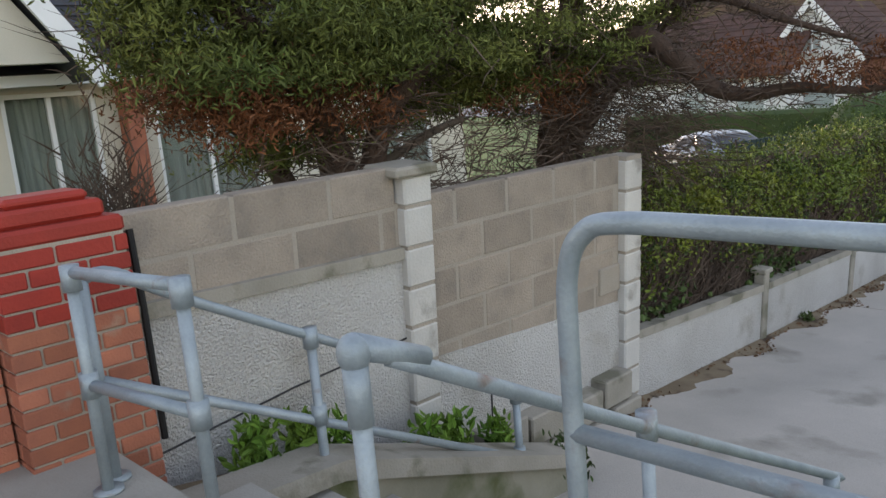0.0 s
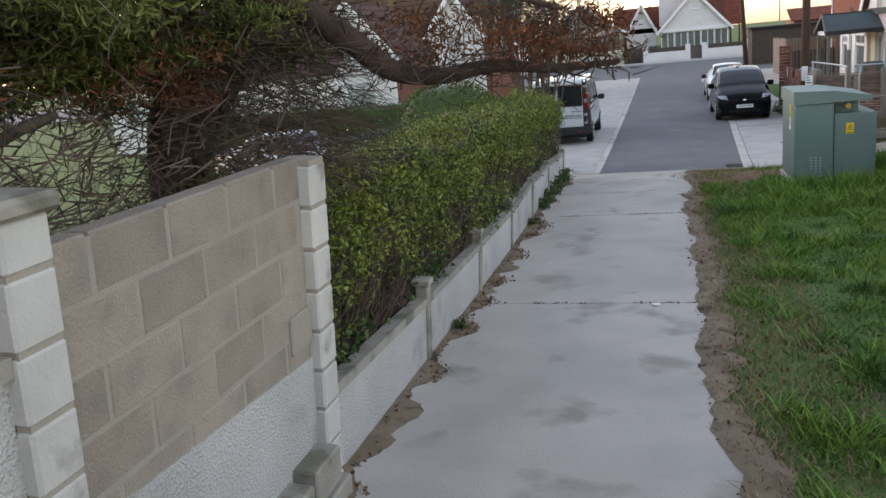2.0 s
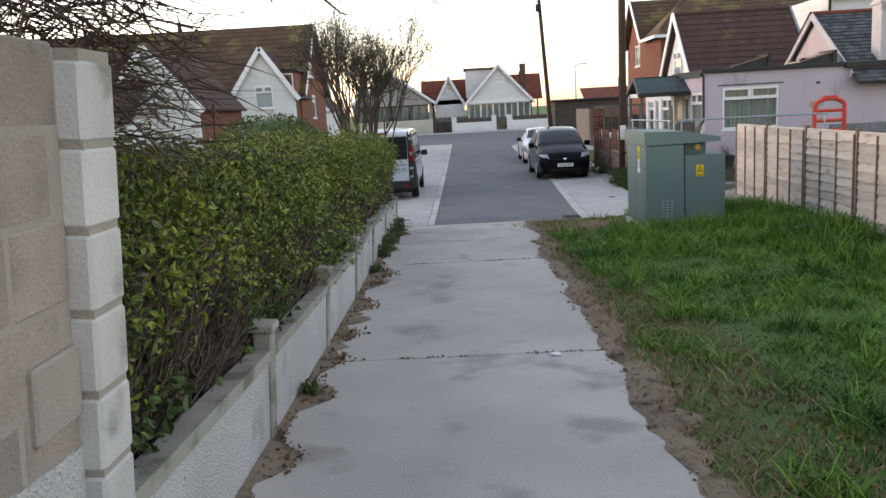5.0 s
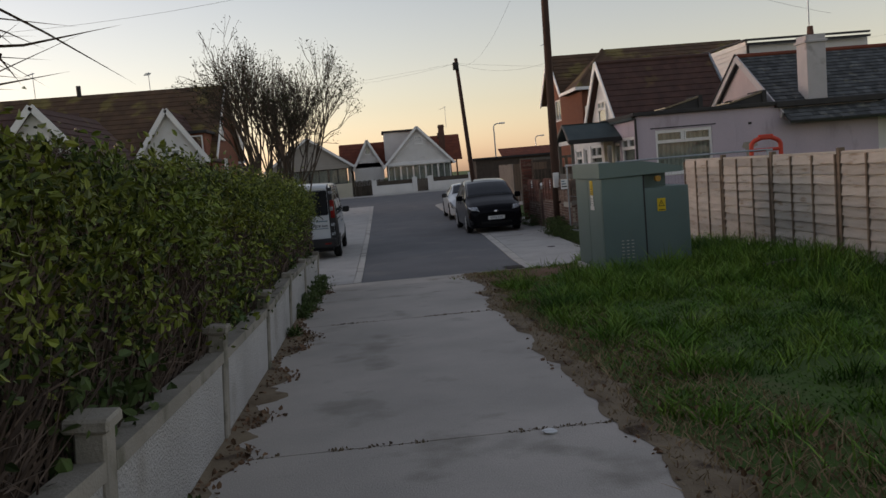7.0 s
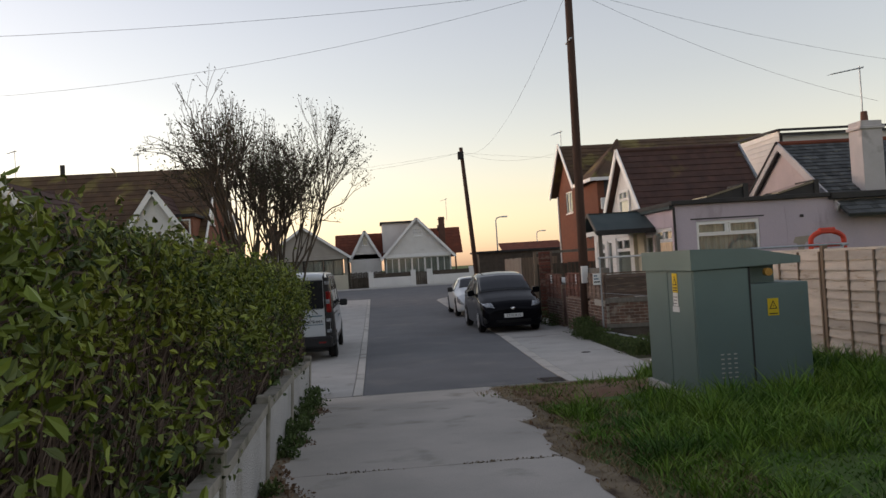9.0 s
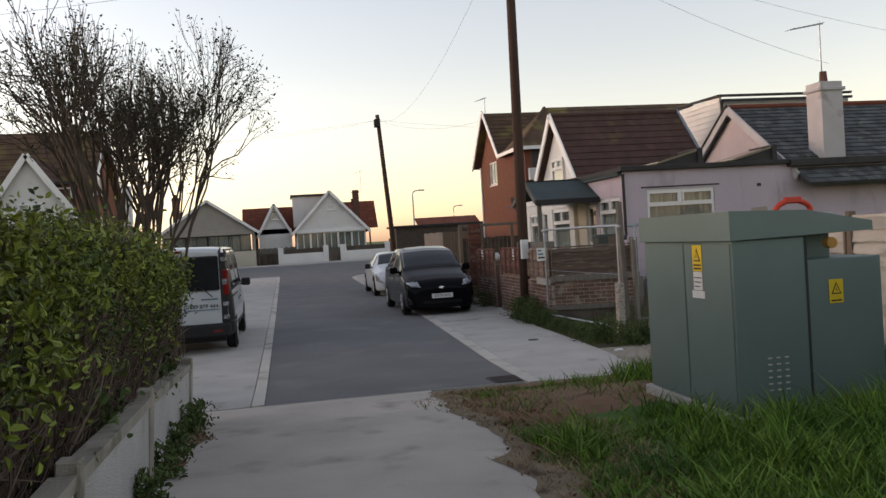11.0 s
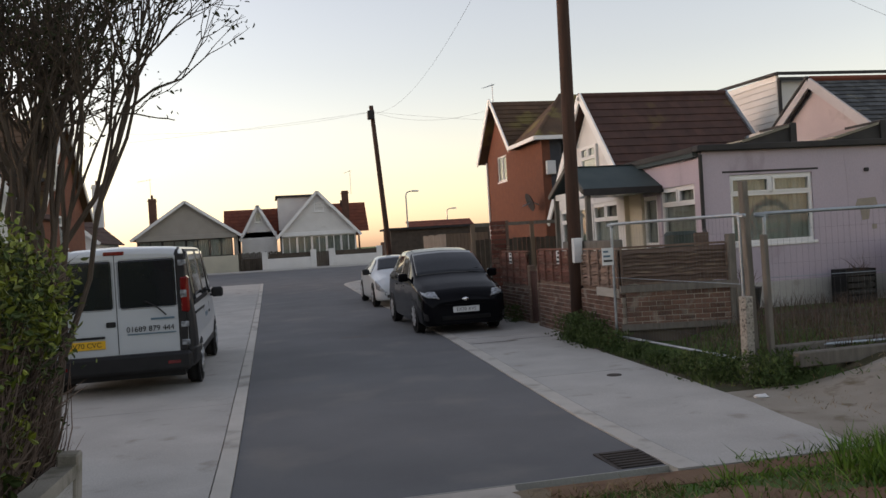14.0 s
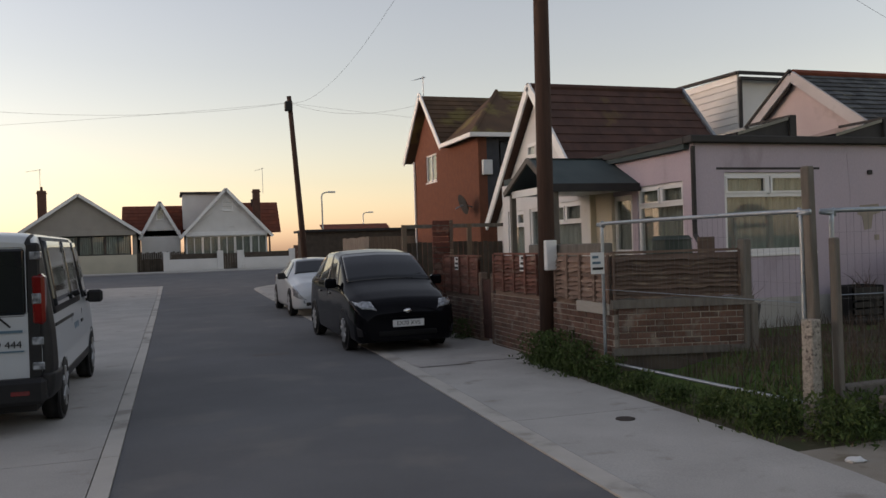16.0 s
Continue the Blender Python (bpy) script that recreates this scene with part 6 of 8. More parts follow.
def window(parent, m, w, h, lights=2, top=0.28, curtain=CURTAIN, sill=True, name="window", frame_mat=None):
    """A framed window facing -y at pose m (its lower middle): frame, panes, curtain, dark backing, sill."""
    frame_mat = frame_mat or UPVC
    win = thing(name, m, "", "")
    for key in ("label", "category"):
        if key in win:
            del win[key]
    win.parent = parent
    f = 0.06
    bm = bmesh.new()
    for x0, x1, z0, z1 in ((-w / 2, w / 2, 0, f), (-w / 2, w / 2, h - f, h), (-w / 2, -w / 2 + f, f, h - f), (w / 2 - f, w / 2, f, h - f)):
        box(bm, x0, x1, -0.05, 0.03, z0, z1, bevel=0.004)
    for k in range(1, lights):
        x = -w / 2 + w * k / lights
        box(bm, x - f * 0.45, x + f * 0.45, -0.045, 0.03, (h * (1 - top) if top else f), h - f)
    if top:
        box(bm, -w / 2 + f, w / 2 - f, -0.045, 0.03, h * (1 - top) - f * 0.5, h * (1 - top) + f * 0.5)
    part("window_frame", bm, frame_mat, win)
    for k in range(lights):
        x0, x1 = -w / 2 + w * k / lights + f * 0.7, -w / 2 + w * (k + 1) / lights - f * 0.7
        g = part("pane", cube(x0, x1, -0.018, -0.012, h * (1 - top) + f * 0.5 if top else f, h - f), GLASS, win)
        g.visible_shadow = False
        if top:
            bm = bmesh.new()
            for a0, a1, b0, b1 in ((x0, x1, h * (1 - top) + f * 0.5, h * (1 - top) + f), (x0, x1, h - f * 1.5, h - f), (x0, x0 + f * 0.5, h * (1 - top) + f, h - f * 1.5), (x1 - f * 0.5, x1, h * (1 - top) + f, h - f * 1.5)):
                box(bm, a0, a1, -0.06, -0.02, b0, b1)
            part("top_light_frame", bm, frame_mat, win)
    if top:
        g = part("pane", cube(-w / 2 + f, w / 2 - f, -0.018, -0.012, f, h * (1 - top) - f * 0.5), GLASS, win)
        g.visible_shadow = False
    v, fc = [], []
    n = 40
    for k in range(n + 1):
        x = -w / 2 + w * k / n
        dy = 0.065 + 0.015 * math.sin(k * 1.9) + 0.01 * math.sin(k * 0.7)
        v += [(x, dy, 0), (x, dy, h)]
    fc = [(2 * k, 2 * k + 2, 2 * k + 3, 2 * k + 1) for k in range(n)]
    soup("curtain", v, fc, curtain, win, "hanging net curtain" if curtain is CURTAIN else "")
    # near-black board puts the unlit room's shade behind the curtain
    part("reveal", cube(-w / 2, w / 2, 0.16, 0.2, 0, h), ROOM_SHADE, win)
    if sill:
        part("window_sill", cube(-w / 2 - 0.05, w / 2 + 0.05, -0.1, 0.0, -0.06, 0.0, bevel=0.01), frame_mat, win)
    return win


def wall_with_holes(name, x0, x1, z0, z1, holes, thick, material, parent, m, label=""):
    """A wall facing -y, from x0 to x1, with rectangular openings (x0, x1, z0, z1) right through it."""
    xs_ = sorted({x0, x1, *(h[0] for h in holes), *(h[1] for h in holes)})
    zs_ = sorted({z0, z1, *(h[2] for h in holes), *(h[3] for h in holes)})
    bm = bmesh.new()
    for a, b in zip(xs_, xs_[1:]):
        for c, d in zip(zs_, zs_[1:]):
            if not any(h[0] <= a and b <= h[1] and h[2] <= c and d <= h[3] for h in holes):
                box(bm, a, b, 0, thick, c, d)
    bmesh.ops.remove_doubles(bm, verts=bm.verts, dist=1e-5)
    bmesh.ops.transform(bm, matrix=m, verts=bm.verts)
    return part(name, bm, material, parent, label)


FACE_ROAD = Matrix.Rotation(radians(-90), 4, 'Z')     # turns a -y facing part towards the road (-x)


def chimney(parent, x, y, z0, z1, w, material, pots=1):
    ch = part("chimney", cube(x - w / 2, x + w / 2, y - w / 2, y + w / 2, z0, z1, bevel=0.01), material, parent)
    part("chimney_cap", cube(x - w / 2 - 0.05, x + w / 2 + 0.05, y - w / 2 - 0.05, y + w / 2 + 0.05, z1 - 0.22, z1 - 0.14, bevel=0.01), material, ch)
    for k in range(pots):
        part("chimney_pot", tube(bmesh.new(), [(x + (k - (pots - 1) / 2) * 0.25, y, z1), (x + (k - (pots - 1) / 2) * 0.25, y, z1 + 0.28)], 0.1, 12, 0.08), CHIMNEY_BRICK, ch)
    return ch


def aerial(x, y, z, h, turn=0, label="thin television aerial on a mast", boom=0.9):
    a = thing("television_aerial", pose(x, y, z, 0, 0, turn), label, "aerial")
    part("mast", tube(bmesh.new(), [(0, 0, -0.3), (0, 0, h)], 0.018, 6), GALV, a)
    part("boom", tube(bmesh.new(), [(-boom, 0, h - 0.22), (0.12, 0, h - 0.04)], 0.014, 6), GALV, a)
    for k in range(7):
        t = k / 6
        part("element", tube(bmesh.new(), [(-boom + boom * t, -0.16, h - 0.22 + 0.17 * t), (-boom + boom * t, 0.16, h - 0.22 + 0.17 * t)], 0.007, 4), GALV, a)
    return a


# pink bungalow
PX, PYF = 6.23, 26.68
GP = 0.28
pink = thing("pink_house", (0, 0, 0), "pink painted flat-roofed bungalow with white windows", "house")
front_win = (6.76, 8.42, 1.42, 2.66)
wall_with_holes("front_wall", PX, 13.4, -0.1, 3.1, [front_win], 0.25, PINK, pink, Matrix.Translation((0, PYF, 0)))
part("wall_base", cube(PX - 0.02, 13.4, PYF - 0.03, PYF, -0.1, 0.72), CONCRETE, pink)
window(pink, Matrix.Translation((7.59, PYF + 0.08, 1.42)), 1.66, 1.24)
part("stain", cube(6.62, 8.55, PYF - 0.004, PYF, 2.70, 2.735), BLACK_TRIM, pink, "dark flaking line over the window")
bm = bmesh.new()
prism(bm, [(9.28, 1.98), (9.34, 2.12), (9.72, 2.14), (9.76, 2.0), (9.6, 1.96), (9.56, 1.74), (9.42, 1.72), (9.38, 1.94)], PYF - 0.006, PYF, 'y')
part("bare_patch", bm, MORTAR, pink, "bare render patch where paint has come off")
part("bare_patch", cube(9.62, 9.72, PYF - 0.006, PYF, 1.55, 1.64), MORTAR, pink)
part("fitting", cube(9.50, 9.60, PYF - 0.03, PYF, 2.62, 2.69, bevel=0.01), BLACK_TRIM, pink)
for k in range(0, 4):
    part("crack", tube(bmesh.new(), [(9.1 + k * 0.9, PYF - 0.001, 2.95 - 0.1 * k), (9.15 + k * 0.9, PYF - 0.001, 2.3), (9.12 + k * 0.88, PYF - 0.001, 1.5)], 0.004, 4), PINK, pink)
side_m = Matrix.Translation((PX, PYF, 0)) @ FACE_ROAD
side_holes = [(-1.62, -0.30, 1.35, 2.56), (-2.42, -1.78, 0.45, 2.45)]
wall_with_holes("side_wall", -3.0, -0.252, -0.1, 3.1, side_holes, 0.25, PINK, pink, side_m)
window(pink, side_m @ Matrix.Translation((-0.96, 0.08, 1.35)), 1.32, 1.21)
window(pink, side_m @ Matrix.Translation((-2.10, 0.08, 0.45)), 0.64, 2.0, 1, 0.5, name="glazed_door")
# porch bay set back under the canopy
bay_m = Matrix.Translation((PX - 0.15, PYF + 3.0, 0)) @ FACE_ROAD
wall_with_holes("bay_wall", -4.2, 0.0, -0.1, 3.0, [(-1.75, -0.35, 1.05, 2.45), (-2.7, -2.2, 0.4, 2.4), (-3.9, -3.0, 1.2, 2.4)], 0.25, WHITE_RENDER, pink, bay_m)
window(pink, bay_m @ Matrix.Translation((-1.05, 0.08, 1.05)), 1.40, 1.40)
window(pink, bay_m @ Matrix.Translation((-2.45, 0.08, 0.4)), 0.5, 2.0, 1, 0.0, name="glazed_door")
window(pink, bay_m @ Matrix.Translation((-3.45, 0.08, 1.2)), 0.9, 1.2)
part("bay_return", cube(PX - 0.15, PX + 0.2, PYF + 2.98, PYF + 3.0, -0.1, 3.0), CREAM, pink)
part("bay_fill", cube(PX - 0.04, PX + 0.02, PYF + 2.4, PYF + 2.98, 0.3, 2.6), CREAM, pink)
bm = bmesh.new()
box(bm, PX - 0.12, 10.3, PYF - 0.12, PYF + 0.1, 3.1, 3.21, bevel=0.012)
box(bm, 10.3, 13.6, PYF - 0.17, PYF + 0.1, 3.03, 3.2, bevel=0.015)
box(bm, PX - 0.12, PX + 0.1, PYF + 0.1, PYF + 3.4, 3.1, 3.2)
part("fascia", bm, BLACK_TRIM, pink, "black felted roof edge")
part("flat_roof", cube(PX - 0.1, 13.5, PYF + 0.11, PYF + 7.2, 3.02, 3.15), FELT, pink)
part("downpipe", tube(bmesh.new(), bend([(PX - 0.05, PYF - 0.05, 3.05), (PX - 0.05, PYF - 0.05, 1.85), (PX - 0.08, PYF - 0.12, 1.7), (PX - 0.25, PYF - 0.45, 1.6)], 4), 0.036, 8), BLACK_TRIM, pink, "black downpipe")
for x in (7.15, 9.05):
    bm = bmesh.new()
    prism(bm, [(x, 3.30), (x + 1.0, 3.56), (x + 1.0, 3.51), (x, 3.25)], PYF + 0.15, PYF + 1.1, 'y')
    panel_ob = part("roof_panel", bm, CAR_GLASS, pink, "black tilted roof panel")
    bm = bmesh.new()
    prism(bm, [(x - 0.02, 3.14), (x + 0.04, 3.14), (x + 0.04, 3.27), (x - 0.02, 3.27)], PYF + 0.17, PYF + 1.08, 'y')
    prism(bm, [(x + 0.98, 3.14), (x + 1.1, 3.14), (x + 1.1, 3.58), (x + 0.98, 3.58)], PYF + 0.13, PYF + 1.12, 'y')
    prism(bm, [(x, 3.14), (x + 0.98, 3.14), (x + 0.98, 3.50), (x, 3.25)], PYF + 0.18, PYF + 0.21, 'y')
    part("panel_stand", bm, BLACK_TRIM, panel_ob)
part("outside_lamp", cube(PX - 0.1, PX, PYF + 2.3, PYF + 2.45, 2.72, 2.84, bevel=0.02), SIGN_WHITE, pink, "small white outside lamp")
# porch canopy on posts
porch = thing("porch_canopy", (0, 0, 0), "green-felted porch canopy on timber posts", "canopy")
CE, CR, CB = PYF + 1.55, PYF + 2.55, PYF + 3.5       # front eave, ridge, back eave
tiles("felt_slope", FELT, porch, (4.62, CE, 2.60), (1.63, 0, 0), (0.06, CR - CE, 0.52), 1, 1)
tiles("felt_slope", FELT, porch, (4.62, CB, 2.60), (1.63, 0, 0), (0.06, CR - CB, 0.52), 1, 1)
beam("edge_board", (4.6, CE - 0.02, 2.56), (6.25, CE - 0.02, 2.56), 0.04, 0.13, BLACK_TRIM, porch)
beam("barge_board", (4.6, CE, 2.57), (4.66, CR, 3.11), 0.04, 0.09, GREY_WOOD, porch)
beam("barge_board", (4.6, CB, 2.57), (4.66, CR, 3.11), 0.04, 0.09, GREY_WOOD, porch)
for y in (CE + 0.1, CB - 0.1):
    part("post", cube(4.68, 4.77, y - 0.045, y + 0.045, 0.1, 2.58), GREY_WOOD, porch)
beam("tie_beam", (4.72, CE + 0.05, 2.56), (4.72, CB - 0.05, 2.56), 0.06, 0.12, UPVC, porch)
beam("soffit", (4.7, CR, 2.54), (6.2, CR, 2.54), 1.7, 0.03, UPVC, porch)

# white chalet gable with the big brown roof
wg = thing("chalet_house", (0, 0, 0), "white gabled house with a large brown tiled roof", "house")
GA = Vector((7.55, 35.4, 5.62))
gl, gr = Vector((7.55, 38.6, 2.2)), Vector((7.55, 32.2, 2.2))
bm = bmesh.new()
prism(bm, [(32.4, 0.2), (38.4, 0.2), (38.4, 2.3), (35.4, 5.45), (32.4, 2.3)], 7.75, 7.95, 'x')
part("gable_wall", bm, WHITE_RENDER, wg)
part("side_wall", cube(7.95, 16.0, 32.4, 32.6, 0.2, 2.4), WHITE_RENDER, wg)
part("far_wall", cube(7.95, 16.0, 38.2, 38.4, 0.2, 2.4), WHITE_RENDER, wg)
tiles("roof_slope", BROWN_TILE, wg, (7.5, 32.2, 2.2), (4.55, 0, 0), (0, 3.2, 3.45), 15, 18)
tiles("roof_slope", BROWN_TILE, wg, (7.5, 38.6, 2.2), (4.55, 0, 0), (0, -3.2, 3.45), 15, 18)
part("ridge", tube(bmesh.new(), [(7.48, 35.4, 5.66), (12.06, 35.4, 5.66)], 0.09, 8), BROWN_TILE, wg)
beam("barge_board", (7.5, 32.15, 2.15), (7.5, 35.4, 5.66), 0.05, 0.22, UPVC, wg, "white bargeboard")
beam("barge_board", (7.5, 38.65, 2.15), (7.5, 35.4, 5.66), 0.05, 0.22, UPVC, wg, "white bargeboard")
window(wg, Matrix.Translation((7.72, 35.4, 3.0)) @ FACE_ROAD, 1.1, 1.25)
window(wg, Matrix.Translation((7.72, 36.6, 0.9)) @ FACE_ROAD, 1.2, 1.2)
beam("verge_flashing", (12.07, 32.15, 2.2), (12.07, 35.42, 5.72), 0.08, 0.1, GALV, wg, "grey verge flashing")
# flat-topped white dormer
dorm = thing("dormer", (0, 0, 0), "white boarded flat-roofed dormer on the brown roof", "dormer")
bm = bmesh.new()
prism(bm, [(34.5, 2.4), (38.6, 2.4), (38.6, 5.98), (34.5, 5.86)], 13.2, 18.0, 'x')
part("boarded_cheek", bm, WHITE_RENDER, dorm)
for k in range(17):
    part("board", cube(13.165, 13.2, 34.5, 38.6, 2.6 + k * 0.19, 2.6 + k * 0.19 + 0.176, bevel=0.006), WHITE_RENDER, dorm)
part("fascia_board", cube(13.13, 13.2, 34.45, 38.65, 5.80, 5.97), UPVC, dorm)
beam("roof_edge", (13.1, 34.36, 6.0), (13.1, 38.7, 6.12), 0.14, 0.07, BLACK_TRIM, dorm)
beam("roof_edge", (13.05, 34.36, 6.0), (18.0, 34.36, 6.0), 0.14, 0.07, BLACK_TRIM, dorm)
beam("gutter", (13.1, 34.32, 5.84), (18.0, 34.32, 5.84), 0.1, 0.08, BLACK_TRIM, dorm)
part("corner_pipe", tube(bmesh.new(), [(13.2, 34.42, 5.8), (13.2, 34.42, 3.0)], 0.05, 6), BLACK_TRIM, dorm)

# slate-roofed wing with white gable and chimney
wing = thing("slate_wing", (0, 0, 0), "slate-roofed wing with a weathered white gable and chimney", "house")
WY = 29.42            # ridge line of the wing
bm = bmesh.new()
prism(bm, [(WY - 3.0, 2.7), (WY + 3.0, 2.7), (WY, 4.74)], 10.6, 10.8, 'x')
part("gable_wall", bm, PALE_PINK, wing)
tiles("roof_slope", SLATE, wing, (10.5, WY - 3.3, 2.6), (9.5, 0, 0), (0, 3.3, 2.24), 20, 44)
tiles("roof_slope", SLATE, wing, (10.5, WY + 3.3, 2.6), (9.5, 0, 0), (0, -3.3, 2.24), 20, 44)
part("ridge", tube(bmesh.new(), [(10.5, WY, 4.87), (20, WY, 4.87)], 0.07, 8), RED_TILE, wing)
beam("barge_board", (10.46, WY - 2.9, 2.8), (10.46, WY, 4.80), 0.05, 0.2, WING_WHITE, wing)
beam("barge_board", (10.46, WY + 2.9, 2.8), (10.46, WY, 4.80), 0.05, 0.2, WING_WHITE, wing)
beam("verge_edge", (10.44, WY + 2.9, 2.92), (10.44, WY, 4.92), 0.07, 0.05, BLACK_TRIM, wing)
beam("verge_edge", (10.5, WY + 2.5, 2.92), (10.5, WY + 0.1, 4.60), 0.05, 0.05, BLACK_TRIM, wing)
ch = chimney(wing, 11.72, 27.15, 2.6, 5.05, 0.58, WING_WHITE, 1)
part("white_wing_wall", cube(13.42, 22, PYF + 0.3, PYF + 0.55, -0.1, 2.75), WHITE_RENDER, wing)
part("wing_fascia", cube(12.0, 22, PYF - 0.15, PYF + 0.1, 2.62, 2.78), BLACK_TRIM, wing)
aerial(11.72, 27.2, 5.05, 1.5, 10, "large rooftop television aerial")

# brick house
bh = thing("brick_house", (0, 0, 0), "two-storey orange brick house with mossy tiled roof", "house")
BX = 8.6
wall_with_holes("front_wall", -49.6, -42.0, -0.1, 5.3, [(-48.0, -46.6, 4.2, 5.28)], 0.3, HOUSE_BRICK, bh, Matrix.Translation((BX, 0, 0)) @ FACE_ROAD)
bm = bmesh.new()
prism(bm, [(45.2, 5.3), (49.6, 5.3), (47.4, 7.45)], BX, BX + 0.3, 'x')
part("gable", bm, HOUSE_BRICK, bh)
window(bh, Matrix.Translation((BX + 0.08, 47.3, 4.2)) @ FACE_ROAD, 1.4, 1.08, 2, 0.0)
part("side_wall", cube(BX + 0.3, BX + 7, 42.0, 42.3, 2.5, 5.3), DARK_SLATE, bh, "dark hung tiles on the upper side wall")
part("side_wall_low", cube(BX + 0.3, BX + 7, 42.0, 42.3, -0.1, 2.5), HOUSE_BRICK, bh)
part("back_wall", cube(BX + 0.3, BX + 9, 49.3, 49.6, -0.1, 5.4), HOUSE_BRICK, bh)
part("end_wall", cube(BX + 8.7, BX + 9, 42.3, 49.3, -0.1, 5.4), HOUSE_BRICK, bh)
window(bh, Matrix.Translation((BX + 1.25, 42.05, 3.9)), 1.0, 1.25, 1, 0.0)
bmk = bmesh.new()
for r in range(70):
    y = 42.02 - (0.11 if r % 2 else 0)
    z = 0.4 + r * 0.075
    if z > 5.2:
        break
    while y < 49.5:
        if not (46.55 < y + 0.1 < 48.05 and 4.15 < z < 5.3):
            box(bmk, BX - 0.008, BX + 0.01, max(42.01, y), min(49.58, y + 0.215), z, z + 0.065)
        y += 0.225
tagged(part("brickwork", bmk, HOUSE_BRICK, bh), kind="stuff")
tiles("roof_slope", MOSS_TILE, bh, (BX - 0.35, 45.0, 5.3), (9.6, 0, 0), (0, 2.4, 2.3), 11, 30)
tiles("roof_slope", MOSS_TILE, bh, (BX - 0.35, 49.9, 5.2), (9.6, 0, 0), (0, -2.5, 2.4), 11, 30)
tiles("roof_slope", MOSS_TILE, bh, (BX + 2.0, 41.75, 5.35), (7.2, 0, 0), (0, 3.4, 2.1), 10, 24)
apex_, c0_, c1_, c2_ = (BX + 2.0, 45.15, 7.45), (BX - 0.3, 41.75, 5.35), (BX - 0.3, 45.2, 5.35), (BX + 2.0, 41.75, 5.35)
soup("hip_slope", [c0_, c2_, apex_, c1_, (BX + 2.0, 45.15, 5.3)], [(0, 1, 2), (3, 0, 2), (3, 2, 4)], MOSS_TILE, bh)
part("hip_ridge", tube(bmesh.new(), [c0_, apex_], 0.08, 6), MOSS_TILE, bh)
beam("barge_board", (BX - 0.38, 44.9, 5.25), (BX - 0.38, 47.4, 7.66), 0.05, 0.2, UPVC, bh, "white bargeboard")
beam("barge_board", (BX - 0.38, 50.0, 5.15), (BX - 0.38, 47.4, 7.66), 0.05, 0.2, UPVC, bh, "white bargeboard")
beam("gutter", (BX - 0.35, 41.7, 5.32), (BX - 0.35, 45.0, 5.32), 0.1, 0.14, UPVC, bh, "white gutter")
beam("gutter", (BX - 0.35, 41.7, 5.32), (BX + 9, 41.7, 5.32), 0.1, 0.14, UPVC, bh, "white gutter")
part("meter_box", cube(BX + 0.1, BX + 0.45, 41.85, 42.0, 4.0, 4.5, bevel=0.02), SIGN_WHITE, bh)
part("downpipe", tube(bmesh.new(), [(BX - 0.06, 49.5, 5.2), (BX - 0.06, 49.5, 0.2)], 0.04, 6), UPVC, bh)
aerial(BX - 0.2, 47.4, 7.5, 0.9, 30, "small television aerial on the gable", 0.5)
dish = thing("satellite_dish", (BX - 0.05, 42.6, 3.05), "dark satellite dish on the brick wall", "satellite dish")
bm = bmesh.new()
bmesh.ops.create_cone(bm, cap_ends=True, segments=24, radius1=0.36, radius2=0.30, depth=0.05, matrix=Matrix.Translation((-0.35, -0.1, 0)) @ Matrix.Rotation(radians(70), 4, 'Y'))
part("reflector", bm, BLACK_TRIM, dish)
part("arm", tube(bmesh.new(), [(0, 0, -0.1), (-0.3, -0.1, 0.0), (-0.65, -0.1, -0.15)], 0.02, 6), GALV, dish)

# bungalows across the end
def bungalow(label, x0, x1, y, eave, apex, wall, roof, base, depth=8.0, overhang=0.35, material_low=None):
    h = thing("bungalow", ((x0 + x1) / 2, y, 0.45), label, "house")
    w = x1 - x0
    cx = (x0 + x1) / 2
    e, a, b = eave - 0.45, apex - 0.45, base - 0.45
    bm = bmesh.new()
    prism(bm, [(-w / 2, e), (w / 2, e), (0, a - 0.1)], 0.0, 0.25, 'y')
    part("gable_wall", bm, wall, h)
    for s in (-1, 1):
        part("side_wall", cube(s * w / 2, s * (w / 2 - 0.25), 0.25, depth, -0.5, e), material_low or wall, h)
    for s in (-1, 1):
        run = w / 2 + overhang
        fall = (a - e) * overhang / (w / 2)
        tiles("roof_slope", roof, h, (s * run, -0.3, e - fall), (0, depth + 0.6, 0), (-s * run, 0, a - e + fall), 9, 22)
        beam("barge_board", (s * run, -0.34, e - fall - 0.03), (0, -0.34, a - 0.03), 0.05, 0.2, UPVC, h, "white bargeboard")
    return h, w, e, a


hA, w, e, a = bungalow("grey-gabled bungalow with a glazed sun lounge", -10.5, -3.55, 75.0, 3.35, 5.75, GREY_DASH, BROWN_TILE, 0.5)
part("front_wall", cube(-w / 2, w / 2, 0, 0.25, -0.5, e - 1.65), CREAM, hA)
part("fascia_band", cube(-w / 2, w / 2, -0.15, 0.2, e - 0.35, e, bevel=0.02), GREY_DASH, hA)
for k in range(4):
    window(hA, Matrix.Translation((-w / 2 + 0.95 + k * 1.62, 0.05, e - 1.65)), 1.6, 1.3, 2, 0.0, sill=False, frame_mat=BLACK_TRIM)
hB, w, e, a = bungalow("white bungalow with a steep gable and red roof", -3.3, -0.7, 76.5, 2.9, 5.3, WHITE_RENDER, RED_TILE, 1.0, 6.0, 0.1)
part("front_wall", cube(-w / 2, w / 2, 0, 0.25, 0.9, e + 0.4), WHITE_RENDER, hB)
